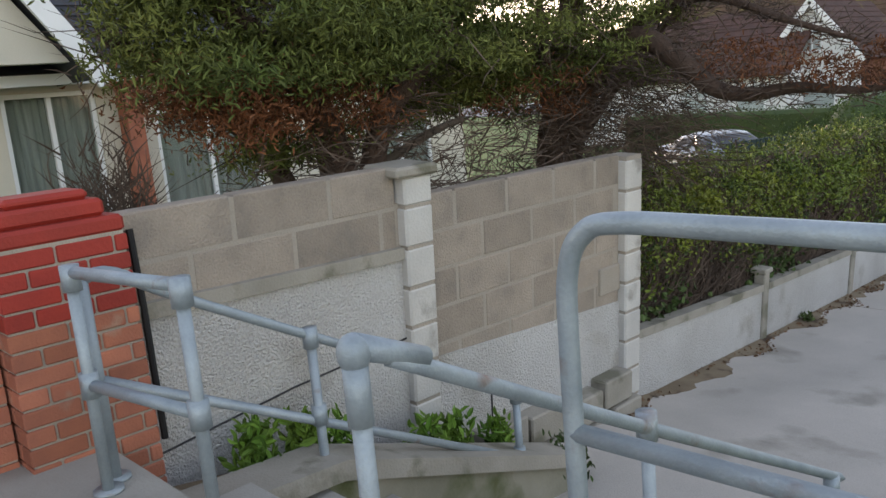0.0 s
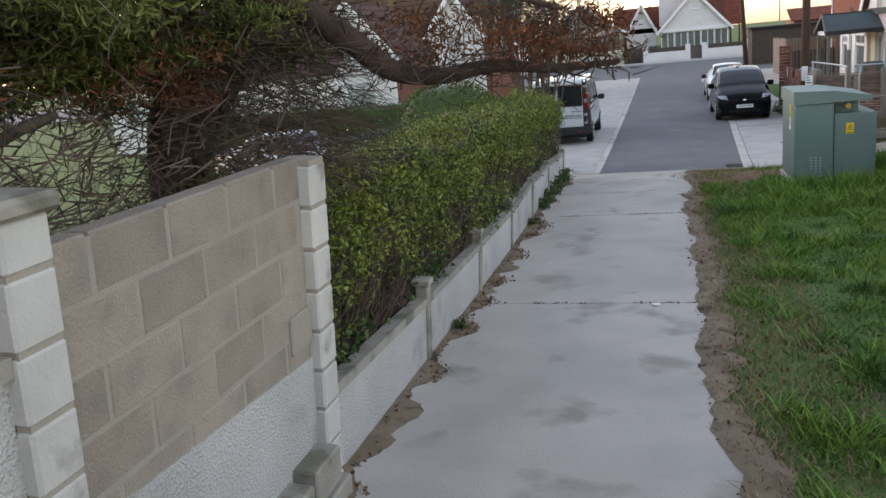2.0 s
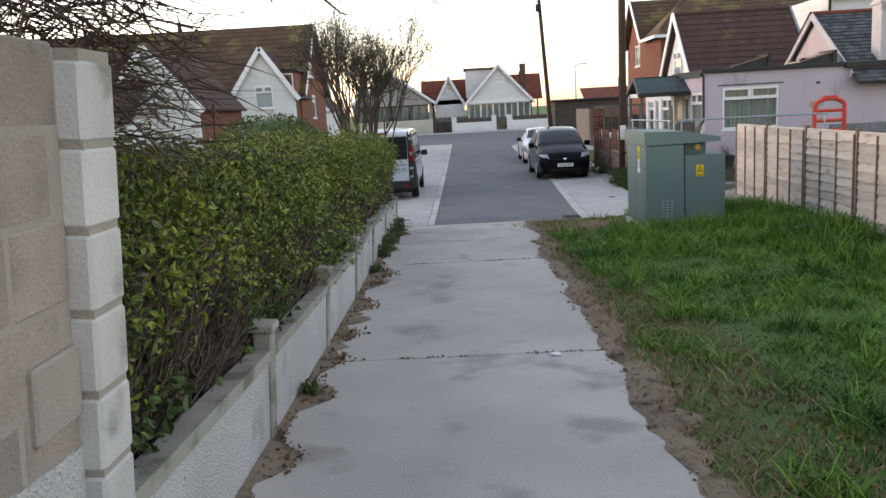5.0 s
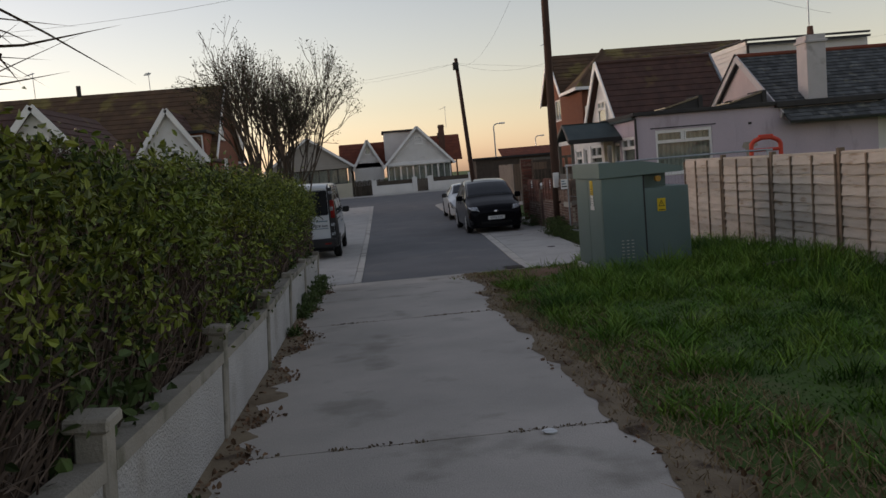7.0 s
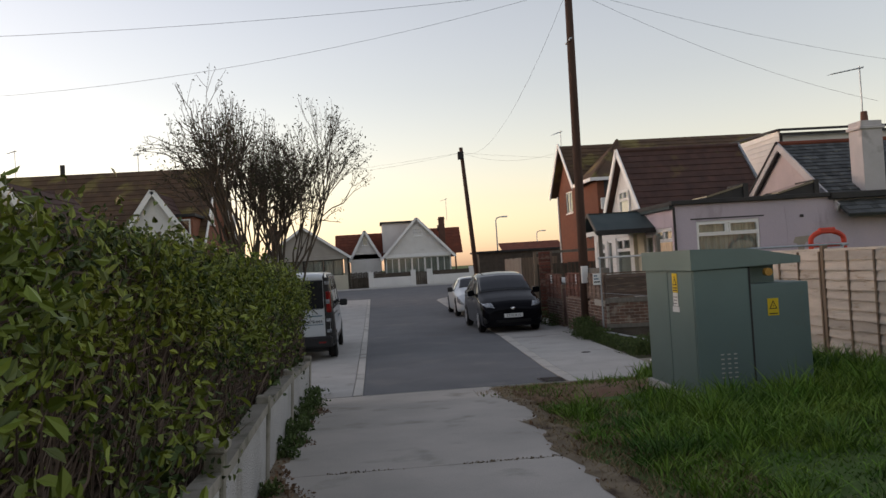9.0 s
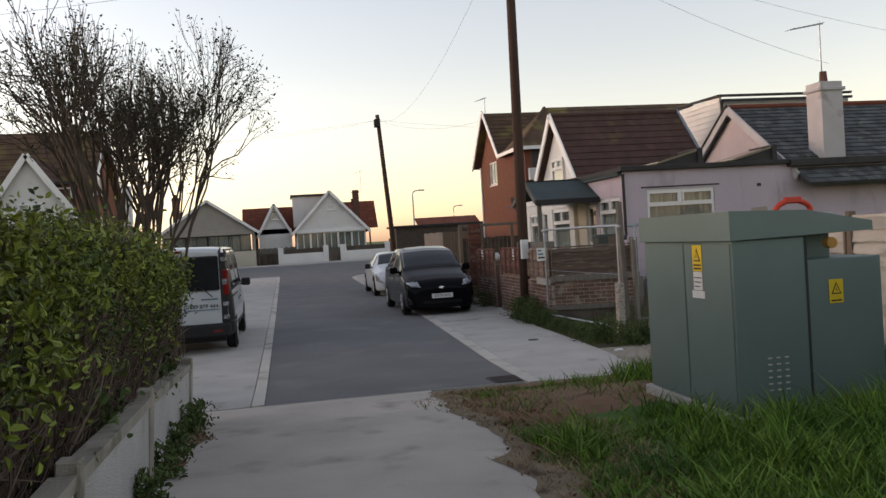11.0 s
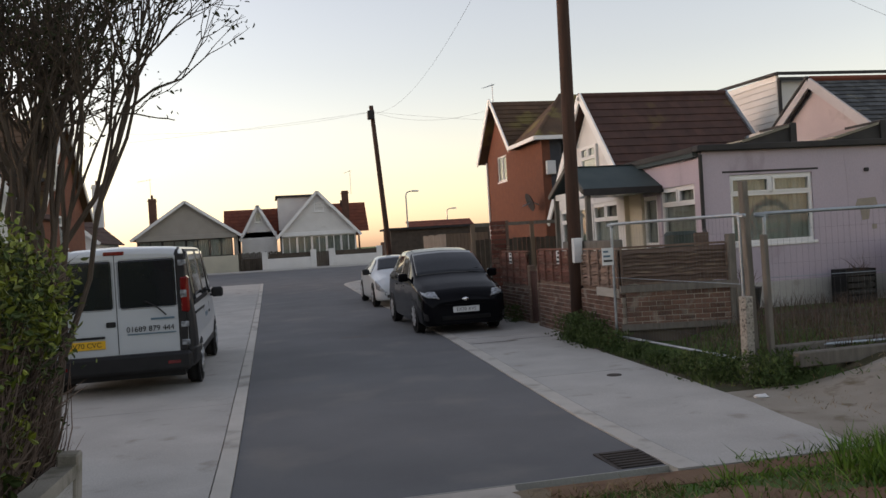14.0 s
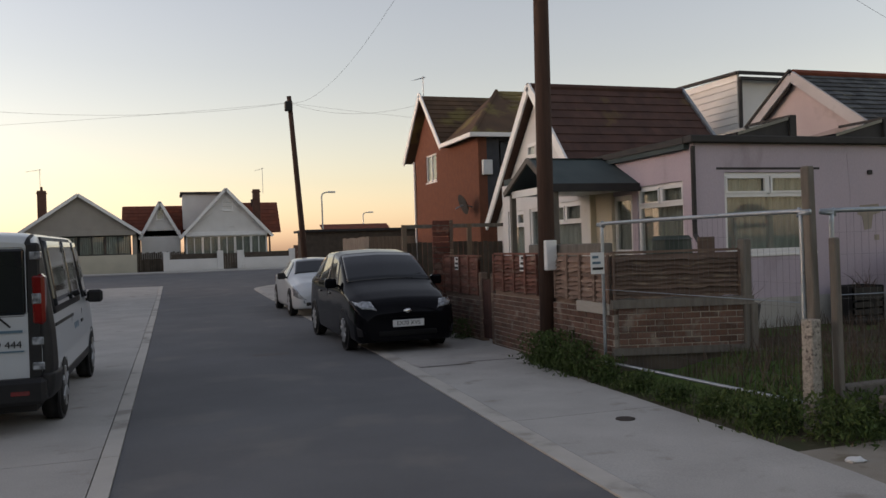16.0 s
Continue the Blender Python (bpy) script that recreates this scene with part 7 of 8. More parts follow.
part("front_wall_low", cube(-w / 2, w / 2, 0, 0.25, -0.5, 0.9), DARK_BRICK, hB)
window(hB, Matrix.Translation((0, -0.01, 3.6)), 0.5, 0.75, 1, 0.0)
tiles("cross_roof", RED_TILE, hB, (-2.6, 1.0, 2.6), (5.2, 0, 0), (0, 2.0, 2.1), 8, 20)
hC, w, e, a = bungalow("white boarded bungalow with a full width sun lounge", -0.4, 5.1, 75.0, 3.1, 6.05, WHITE_RENDER, RED_TILE, 0.5)
part("front_wall", cube(-w / 2, w / 2, 0, 0.25, -0.5, 0.9), WHITE_RENDER, hC)
part("fascia_band", cube(-w / 2, w / 2, -0.15, 0.2, e - 0.3, e, bevel=0.02), UPVC, hC)
for k in range(5):
    window(hC, Matrix.Translation((-w / 2 + 0.58 + k * 1.08, 0.05, 0.9)), 1.06, e - 1.2, 2, 0.0, sill=False)
window(hC, Matrix.Translation((0.1, -0.01, 4.1)), 0.7, 0.8, 1, 0.0)
for k in range(9):
    z = e + 0.05 + k * 0.28
    half = (w / 2) * (1 - (z - e) / (a - e)) - 0.1
    part("weatherboard", cube(-half, half, -0.03, 0.0, z, z + 0.25), WHITE_RENDER, hC)
bm = bmesh.new()
prism(bm, [(-2.85, 2.9), (-0.1, 2.9), (-0.1, 5.35), (-2.85, 5.35)], 1.6, 5.0, 'y')
part("dormer", bm, WHITE_RENDER, hC, "white boxed side dormer")
part("dormer_roof", cube(-3.0, 0.1, 1.4, 5.2, 5.35, 5.5), BLACK_TRIM, hC)
tiles("cross_roof", RED_TILE, hC, (0.0, 3.2, 2.6), (4.1, 0, 0), (0, 2.0, 2.3), 8, 16)
chimney(hC, 2.35, 3.0, 2.5, 5.75, 0.5, CHIMNEY_BRICK, 0)
hD, w, e, a = bungalow("low white bungalow beyond the brown-roofed pair", -16.2, -11.5, 66.0, 3.2, 5.4, WHITE_RENDER, BROWN_TILE, 0.5)
part("front_wall", cube(-w / 2, w / 2, 0, 0.25, -0.5, e), WHITE_RENDER, hD)
window(hD, Matrix.Translation((0.8, -0.01, 1.0)), 1.6, 1.2)
chimney(hD, 2.1, 3.0, 3.5, 6.2, 0.55, WHITE_RENDER, 1)
chimney(hA, -3.0, 6.0, 3.0, 6.0, 0.55, CHIMNEY_BRICK, 1)
aerial(-10.1, 81.0, 6.7, 1.3, 20)
aerial(5.2, 78.0, 6.2, 1.6, 0, boom=0.5)

# long brown-roofed house on the left, ridge across the view
lh = thing("brown_roofed_house", (0, 0, 0), "brick house with a long mossy brown roof and white gabled bay", "house")
LX, LY = -9.1, 47.9
part("front_wall", cube(-27.0, LX, 44.2, 44.5, -0.1, 3.9), HOUSE_BRICK, lh)
part("rear_wall", cube(-27.0, LX, 51.3, 51.6, -0.1, 3.9), HOUSE_BRICK, lh)
wall_with_holes("end_wall", 44.5, 51.3, -0.1, 3.9, [(47.2, 48.4, 3.0 - 0.6, 3.9 - 0.25)], 0.3, HOUSE_BRICK, lh, Matrix.Translation((LX, 0, 0)) @ Matrix.Rotation(radians(90), 4, 'Z'))
bm = bmesh.new()
prism(bm, [(44.2, 3.9), (51.6, 3.9), (LY, 7.3)], LX - 0.3, LX, 'x')
part("gable", bm, HOUSE_BRICK, lh)
window(lh, Matrix.Translation((LX - 0.08, 47.8, 2.4)) @ Matrix.Rotation(radians(90), 4, 'Z'), 1.2, 1.25, 2, 0.3)
window(lh, Matrix.Translation((LX + 0.03, 47.0, 4.6)) @ Matrix.Rotation(radians(90), 4, 'Z'), 0.9, 1.0, 2, 0.0)
tiles("roof_slope", MOSS_TILE, lh, (-27.3, 43.8, 3.6), (18.5, 0, 0), (0, LY - 43.8, 3.85), 15, 50)
tiles("roof_slope", MOSS_TILE, lh, (-27.3, 52.0, 3.6), (18.5, 0, 0), (0, LY - 52.0, 3.85), 15, 50)
beam("barge_board", (LX + 0.32, 43.8, 3.58), (LX + 0.32, LY, 7.45), 0.05, 0.2, UPVC, lh, "white bargeboard")
beam("barge_board", (LX + 0.32, 52.0, 3.58), (LX + 0.32, LY, 7.45), 0.05, 0.2, UPVC, lh, "white bargeboard")
part("flue", tube(bmesh.new(), [(-16.2, LY, 7.3), (-16.2, LY, 7.95)], 0.12, 8), BLACK_TRIM, lh)


def gabled_bay(parent, cx, y, half, eave, apex, depth, wall, roof):
    bm = bmesh.new()
    prism(bm, [(cx - half, -0.1), (cx + half, -0.1), (cx + half, eave), (cx, apex - 0.1), (cx - half, eave)], y, y + 0.25, 'y')
    part("gabled_bay", bm, wall, parent)
    part("bay_side", cube(cx + half - 0.25, cx + half, y + 0.25, y + depth, -0.1, eave), HOUSE_BRICK, parent)
    part("bay_side", cube(cx - half, cx - half + 0.25, y + 0.25, y + depth, -0.1, eave), wall, parent)
    for s in (-1, 1):
        tiles("bay_roof", roof, parent, (cx + s * (half + 0.25), y - 0.2, eave - 0.3), (0, depth + 0.2, 0), (-s * (half + 0.25), 0, apex - eave + 0.3), 10, 12)
        beam("barge_board", (cx + s * (half + 0.28), y - 0.24, eave - 0.35), (cx, y - 0.24, apex), 0.05, 0.22, UPVC, parent, "white bargeboard")


gabled_bay(lh, -10.7, 42.9, 1.5, 3.7, 5.9, 3.4, WHITE_RENDER, BROWN_TILE)
window(lh, Matrix.Translation((-10.7, 42.88, 3.0)), 0.9, 1.1, 2, 0.3)
part("dormer", cube(-9.9, -9.15, 43.2, 45.5, 3.7, 4.75), HOUSE_BRICK, lh)
window(lh, Matrix.Translation((-9.55, 43.18, 3.8)), 0.6, 0.85, 1, 0.0)
part("dormer_roof", cube(-10.0, -9.0, 43.0, 46.5, 4.75, 4.87), BLACK_TRIM, lh)
aerial(-18.4, LY, 7.4, 1.4, 60, boom=0.4)
aerial(-12.6, LY, 7.4, 1.0, 90, boom=0.4)
nb = thing("gabled_bungalow", (0, 0, 0), "white gabled bungalow behind the hedge", "house")
gabled_bay(nb, -12.2, 31.6, 1.7, 3.2, 5.2, 6.0, WHITE_RENDER, BROWN_TILE)
window(nb, Matrix.Translation((-12.2, 31.58, 3.3)), 0.8, 0.95, 2, 0.0)
window(nb, Matrix.Translation((-12.2, 31.58, 1.0)), 1.8, 1.2)
tiles("roof_slope", BROWN_TILE, nb, (-20.0, 33.0, 2.8), (7.6, 0, 0), (0, 3.4, 2.6), 10, 24)
part("long_wall", cube(-20.0, -13.9, 33.2, 33.45, -0.1, 2.9), WHITE_RENDER, nb)

# cream bungalow with slate roof behind the cypress
cb = thing("cream_bungalow", (0, 0, 0), "cream bungalow with slate roof behind the cypress", "house")
CBX = -9.6
wall_with_holes("front_wall", -9.5, 3.5, 0.6, 3.8, [(-9.0, -7.6, 1.9, 3.4), (-5.5, -3.9, 1.9, 3.3), (-3.15, -2.0, 1.9, 3.62), (-1.75, -0.6, 1.9, 3.62)], 0.3, CREAM, cb, Matrix.Translation((CBX, 0, 0)) @ Matrix.Rotation(radians(90), 4, 'Z') @ Matrix.Diagonal((-1, 1, 1, 1)))
for yk, wk, zk, hk in ((-8.3, 1.4, 1.9, 1.5), (-4.7, 1.6, 1.9, 1.4), (-2.575, 1.15, 1.9, 1.72), (-1.175, 1.15, 1.9, 1.72)):
    window(cb, Matrix.Translation((CBX - 0.08, -yk, zk)) @ Matrix.Rotation(radians(90), 4, 'Z'), wk, hk, 2, 0.0)
tiles("roof_slope", DARK_SLATE, cb, (CBX + 0.5, -4.0, 3.8), (0, 14.0, 0), (-4.0, 0, 3.4), 22, 60)
part("gutter", cube(CBX + 0.42, CBX + 0.55, -4.0, 10.0, 3.68, 3.81), UPVC, cb)
part("end_wall", cube(CBX - 7.0, CBX, 9.5, 9.8, 0.6, 3.6), CREAM, cb)
bm = bmesh.new()
prism(bm, [(-1.0, 3.9), (2.5, 3.9), (0.75, 6.2)], CBX + 0.9, CBX + 1.1, 'x')
part("porch_gable", bm, CREAM, cb)
tiles("porch_roof", DARK_SLATE, cb, (CBX + 1.3, 2.75, 3.72), (-2.5, 0, 0), (0, -2.0, 2.8), 12, 14)
tiles("porch_roof", DARK_SLATE, cb, (CBX + 1.3, -1.25, 3.72), (-2.5, 0, 0), (0, 2.0, 2.8), 12, 14)
beam("barge_board", (CBX + 1.32, 2.8, 3.65), (CBX + 1.32, 0.75, 6.52), 0.06, 0.22, UPVC, cb)
part("brick_pier", cube(CBX + 0.02, CBX + 0.3, 3.4, 3.62, 0.6, 3.78, bevel=0.01), RED_BRICK, cb)

# low white houses glimpsed past the hedge
far = thing("white_house", (-17.5, 30.0, 0.0), "low white house with brown roof beyond the gardens", "house")
part("wall", cube(-5, 5, 0, 6, -0.1, 2.7), WHITE_RENDER, far)
for k in range(4):
    window(far, Matrix.Translation((-3.6 + k * 2.4, -0.02, 1.0)), 1.2, 1.2, 2, 0.3)
tiles("roof_slope", BROWN_TILE, far, (-5.3, -0.4, 2.6), (10.6, 0, 0), (0, 3.4, 2.6), 10, 30)
tiles("roof_slope", BROWN_TILE, far, (-5.3, 6.4, 2.6), (10.6, 0, 0), (0, -3.4, 2.6), 10, 30)

# ---- front walls, fences and street furniture ----
ww = thing("front_wall", (0, 0, 0), "white rendered front garden wall with dark boards", "wall", kind="structure")
for x0, x1 in ((-1.75, 1.85), (2.95, 6.6)):
    part("wall", cube(x0, x1, 73.0, 73.25, 0.2, 1.28, bevel=0.02), WHITE_RENDER, ww)
    part("board", cube(x0 + 0.4, x1 - 0.3, 73.08, 73.16, 1.28, 1.62), DARK_FENCE, ww)
for x in (-1.65, 1.75, 3.05, 6.5):
    part("pier", cube(x - 0.2, x + 0.2, 72.95, 73.3, 0.2, 1.78, bevel=0.02), WHITE_RENDER, ww)
gate = thing("garden_gate", (2.4, 73.1, 0.5), "dark timber garden gate", "gate")
for k in range(6):
    part("board", cube(-0.48 + k * 0.16, -0.33 + k * 0.16, -0.02, 0.02, 0.05, 1.1), DARK_FENCE, gate)
part("rail", cube(-0.5, 0.5, 0.02, 0.05, 0.3, 0.4), DARK_FENCE, gate)


def pole(name, base, top, r0, r1, label, category, material=None):
    p = thing(name, base, label, category)
    b, t = Vector(base), Vector(top)
    part("shaft", tube(bmesh.new(), [Vector((0, 0, -0.3)), (t - b) * 0.33, (t - b) * 0.66, t - b], r0, 12, r1), material or POLE_WOOD, p, smooth=True)
    return p


P1 = pole("telegraph_pole", (3.81, 26.8, gz(26.7)), (3.88, 26.8, 9.0), 0.125, 0.095, "dark creosoted telegraph pole by the fence", "telegraph pole")
part("white_box", cube(-0.1, 0.06, -0.24, -0.14, 1.3, 1.72, bevel=0.01), SIGN_WHITE, P1, "white cable box")
part("pole_steps", cube(-0.02, 0.02, -0.3, 0.3, 7.4, 7.43), GALV, P1)
part("insulator_bracket", cube(-0.1, 0.1, -0.1, 0.1, 8.5, 8.7, bevel=0.02), BLACK_PLASTIC, P1)
P2 = pole("telegraph_pole", (4.7, 54.8, gz(54)), (4.18, 55.2, 8.9), 0.15, 0.11, "leaning telegraph pole at the junction", "telegraph pole")
part("transformer_box", cube(-0.75, -0.4, 0.1, 0.4, 8.0, 8.45, bevel=0.03), BLACK_PLASTIC, P2)


def wire(a, b, sag, r=0.004):
    a, b = Vector(a), Vector(b)
    pts = [a.lerp(b, k / 14) - Vector((0, 0, sag * 4 * (k / 14) * (1 - k / 14))) for k in range(15)]
    w = part("overhead_wire", tube(bmesh.new(), pts, r, 4), CABLE)
    return tagged(w, "thin black overhead telephone wire", "wire", "overhead wires")


T1, T2 = (3.88, 26.8, 8.75), (4.18, 55.2, 8.6)
wire(T1, T2, 1.4)
wire(T1, (-13.0, 30.0, 7.3), 0.5)
wire(T1, (-20.0, 18.0, 8.0), 0.4)
wire(T1, (-20.0, 21.0, 6.6), 0.5)
wire(T1, (30.0, 22.0, 8.4), 0.6)
wire(T1, (14.0, 30.0, 6.1), 0.3)
wire(T1, (24.0, 34.0, 7.4), 0.5)
wire(T2, (-10.0, 47.9, 7.0), 0.5)
wire(T2, (-40.0, 60.0, 7.2), 0.8)
wire(T2, (BX, 47.4, 7.4), 0.5)
wire(T2, (30.0, 52.0, 8.0), 0.8)

for x, y, h, label in ((9.2, 76.0, 5.3, "grey street lamp at the far corner"), (16.5, 95.0, 4.6, "distant grey street lamp")):
    l = thing("street_lamp", (x, y, 0.5), label, "street lamp")
    part("column", tube(bmesh.new(), bend([(0, 0, 0), (0, 0, h - 1.2), (0, 0, h - 0.25), (0.25, 0, h - 0.02), (0.5, 0, h)], 4), 0.06, 8, 0.04), GALV, l)
    part("lantern", cube(0.45, 1.0, -0.12, 0.12, h - 0.05, h + 0.08, bevel=0.03), SIGN_WHITE, l)
for x, y, h in ((6.2, 88.0, 5.6), (8.0, 100.0, 5.0), (4.6, 80.0, 5.6)):
    pole("telegraph_pole", (x, y, 0.6), (x - 0.05, y, h), 0.1, 0.08, "distant wooden telegraph pole", "telegraph pole")

yf = thing("board_fence", (0, 0, 0), "dark boarded yard gates between the far bungalows", "fence", kind="structure")
for k in range(24):
    part("board", cube(-3.62 + k * 0.14, -3.50 + k * 0.14, 75.3, 75.33, 0.4, 1.75 + 0.04 * (k % 3)), DARK_FENCE, yf)

# dark board fences and sheds down the right side
dk = thing("board_fence", (0, 0, 0), "dark close-boarded fence between plots", "fence", kind="structure")
for k in range(58):
    part("board", cube(4.75 + k * 0.15, 4.75 + k * 0.15 + 0.13, 38.0, 38.03, gz(38), gz(38) + 1.75 + RAND.uniform(-0.02, 0.02)), DARK_FENCE, dk)
for k in range(5):
    part("post", cube(4.75 + k * 1.9, 4.87 + k * 1.9, 37.9, 38.0, gz(38), gz(38) + 2.25), FENCE_POST, dk)
part("top_beam", cube(4.75, 13.4, 37.92, 37.98, gz(38) + 2.15, gz(38) + 2.25), GREY_WOOD, dk)
pl = thing("board_fence", (0, 0, 0), "weathered vertical board fence by the corner", "fence", kind="structure")
for k in range(34):
    y = 47.0 + k * 0.15
    part("board", cube(5.9, 5.93, y, y + 0.13, gz(47), gz(47) + 2.0 + RAND.uniform(-0.03, 0.03)), GREY_WOOD, pl)
for k in range(12):
    part("board", cube(5.95 + k * 0.15, 6.08 + k * 0.15, 47.0, 47.03, gz(47), gz(47) + 2.0), FENCE_POST, pl)
shed = thing("shed", (8.0, 60.0, 0.3), "low dark shed with a felt roof", "shed")
part("wall", cube(-2.5, 4.5, 0, 3.0, 0, 2.3), DARK_FENCE, shed)
part("roof", cube(-2.7, 4.7, -0.2, 3.2, 2.3, 2.42), BLACK_TRIM, shed)
rear = thing("far_house", (15.5, 92.0, 0.5), "distant brown-roofed house beyond the sheds", "house")
part("wall", cube(-3, 3, 0, 6, 0, 2.4), DARK_BRICK, rear)
tiles("roof_slope", RED_TILE, rear, (-3.3, -0.4, 2.3), (6.6, 0, 0), (0, 3.4, 1.2), 6, 14)
wl = thing("long_wall", (0, 0, 0), "dark brick boundary wall beyond the junction", "wall", kind="structure")
part("wall", cube(6.8, 40.0, 74.0, 74.3, 0.3, 2.0), DARK_BRICK, wl)

# front garden wall with lap panels on top, gate opening and red gate panel
fw = thing("garden_wall", (0, 0, 0), "low brown brick front wall with lap panels above", "wall", kind="structure")
FX = 4.02


def brick_run(x0, y0, x1, y1, z0, rows, parent, material=DARK_BRICK):
    """A low wall of bricks laid in bond between two plan points."""
    L = math.hypot(x1 - x0, y1 - y0)
    m = Matrix.Translation((x0, y0, z0)) @ Matrix.Rotation(math.atan2(y1 - y0, x1 - x0), 4, 'Z')
    core = part("mortar_core", cube(0, L, -0.05, 0.05, 0, rows * 0.075, m=m), MORTAR, parent)
    for r in range(rows):
        u = -0.11 if r % 2 else 0.0
        while u < L - 0.02:
            a, b = max(0, u), min(L, u + 0.215)
            if b - a > 0.04:
                key = (round(b - a, 3), material.name, 'run')
                if key not in block_mesh:
                    bm = cube(-(b - a) / 2, (b - a) / 2, -0.058, 0.058, 0, 0.065, bevel=0.006)
                    me = bpy.data.meshes.new("brick")
                    bm.to_mesh(me)
                    bm.free()
                    me.materials.append(material)
                    block_mesh[key] = me
                ob = new("brick", block_mesh[key])
                ob.parent = parent
                ob.matrix_basis = m @ Matrix.Translation(((a + b) / 2, RAND.uniform(-0.004, 0.004), r * 0.075 + 0.005))
            u += 0.225


lap_mesh = {}


def lap_panel(parent, x0, y0, x1, y1, z0, rows, step=0.1, material=BROWN_FENCE, battens=2):
    L = math.hypot(x1 - x0, y1 - y0)
    m = Matrix.Translation((x0, y0, z0)) @ Matrix.Rotation(math.atan2(y1 - y0, x1 - x0), 4, 'Z')
    for r in range(rows):
        key = (round(L, 2), r % 3, material.name)
        if key not in lap_mesh:
            v, f = [], []
            for k in range(17):
                x = L * k / 16
                w = 0.03 * noise.noise(Vector((x * 5, r * 2.7, L)))
                v += [(x, -0.068, w), (x, -0.03, w), (x, 0.0, step * 1.25), (x, -0.016, step * 1.25)]
            for k in range(16):
                i, j = 4 * k, 4 * k + 4
                f += [(i, j, j + 1, i + 1), (i + 1, j + 1, j + 2, i + 2), (i + 2, j + 2, j + 3, i + 3), (i + 3, j + 3, j, i)]
            me = bpy.data.meshes.new("lap_board")
            me.from_pydata(v, [], f)
            me.materials.append(material)
            lap_mesh[key] = me
        ob = new("lap_board", lap_mesh[key])
        ob.parent = parent
        ob.matrix_basis = m @ Matrix.Translation((0, 0, r * step))
    for k in range(battens + 2):
        x = L * k / (battens + 1)
        part("batten", cube(max(0, x - 0.025), min(L, x + 0.025), -0.075, -0.05, -0.02, rows * step + 0.04, m=m), material, parent)
    part("top_rail", cube(0, L, -0.04, 0.02, rows * step + 0.03, rows * step + 0.06, m=m), material, parent)


Z0 = gz(26)
brick_run(3.93, 29.05, 3.88, 24.98, Z0 - 0.05, 12, fw)
brick_run(3.95, 31.8, 3.95, 29.75, Z0 - 0.05, 10, fw)
brick_run(3.9, 25.0, 5.46, 24.6, Z0 + 0.34, 7, fw)
lap_panel(fw, 3.93, 29.0, 3.91, 27.2, Z0 + 0.93, 9, 0.061, LAP_RED, battens=3)
lap_panel(fw, 3.90, 26.6, 3.88, 25.05, Z0 + 0.93, 9, 0.061, LAP_PALE, battens=3)
lap_panel(fw, 3.95, 31.75, 3.95, 29.8, Z0 + 0.80, 10, 0.064, LAP_RED, battens=3)
lap_panel(fw, 3.86, 25.06, 5.40, 24.66, Z0 + 0.97, 9, 0.058, battens=0)
def skew(name, z0, z1, material, w=0.07):
    beam(name, (3.82, 25.02, (z0 + z1) / 2), (5.52, 24.58, (z0 + z1) / 2), w, z1 - z0, material, fw)
skew("ledge_board", Z0 + 0.86, Z0 + 0.965, GREY_WOOD, 0.16)
skew("base_board", Z0 + 0.29, Z0 + 0.38, GREY_WOOD, 0.15)
skew("back_board", Z0 + 0.10, Z0 + 0.29, DARK_FENCE, 0.04)
part("end_post", cube(5.38, 5.50, 24.53, 24.65, Z0 + 0.1, Z0 + 1.66, bevel=0.012), GREY_WOOD, fw)
part("low_post", cube(5.46, 5.56, 24.5, 24.6, Z0 + 0.1, Z0 + 0.88, bevel=0.012), GREY_WOOD, fw)
part("sill_board", cube(3.90, 3.97, 25.0, 29.0, Z0 + 0.84, Z0 + 0.94, bevel=0.008), LAP_PALE, fw)
part("sill_board", cube(3.91, 3.99, 29.8, 31.75, Z0 + 0.69, Z0 + 0.81, bevel=0.008), LAP_PALE, fw)
part("timber_top", cube(3.9, 4.06, 25.35, 27.6, Z0 + 1.52, Z0 + 1.66, bevel=0.015), GREY_WOOD, fw)
part("rail_board", cube(3.80, 3.84, 25.05, 25.9, Z0 + 0.78, Z0 + 0.92, bevel=0.008), FENCE_WOOD, fw)
for y in (29.12, 29.7):
    part("gate_pier", cube(3.88, 4.02, y - 0.06, y + 0.06, Z0 - 0.05, Z0 + 1.2, bevel=0.02), BROWN_FENCE, fw)
g2 = thing("garden_gate", (3.93, 29.18, Z0), "brown boarded garden gate", "gate")
for k in range(4):
    part("board", cube(-0.015, 0.015, 0.01 + k * 0.115, 0.12 + k * 0.115, 0.06, 1.06 + 0.02 * (k % 2)), DARK_RED_WOOD, g2)
part("brace", cube(-0.03, -0.015, 0.02, 0.46, 0.3, 0.38), DARK_RED_WOOD, g2)
rp = thing("fence_panel", (0, 0, 0), "tall red-brown slatted fence panel on end", "fence panel")
for k in range(19):
    part("slat", cube(3.74, 4.1, 31.92, 31.97 + 0.004 * (k % 2), Z0 + 0.12 + k * 0.11, Z0 + 0.215 + k * 0.11, bevel=0.006), DEEP_RED, rp)
part("edge_post", cube(4.1, 4.16, 31.88, 32.0, Z0, Z0 + 2.2), BROWN_FENCE, rp)
for y, z, x in ((27.75, 1.38, 3.86), (30.9, 1.34, 3.88)):
    s = thing("notice", (x, y, Z0 + z), "small white notice fixed to the fence", "sign", "fence notices")
    part("board", cube(-0.008, 0, -0.1, 0.1, -0.12, 0.12, bevel=0.002), SIGN_WHITE, s)
    for k in range(3):
        part("text_bar", cube(-0.011, -0.008, -0.09, 0.09 - 0.03 * k, -0.1 + 0.08 * k, -0.06 + 0.08 * k), INK, s)
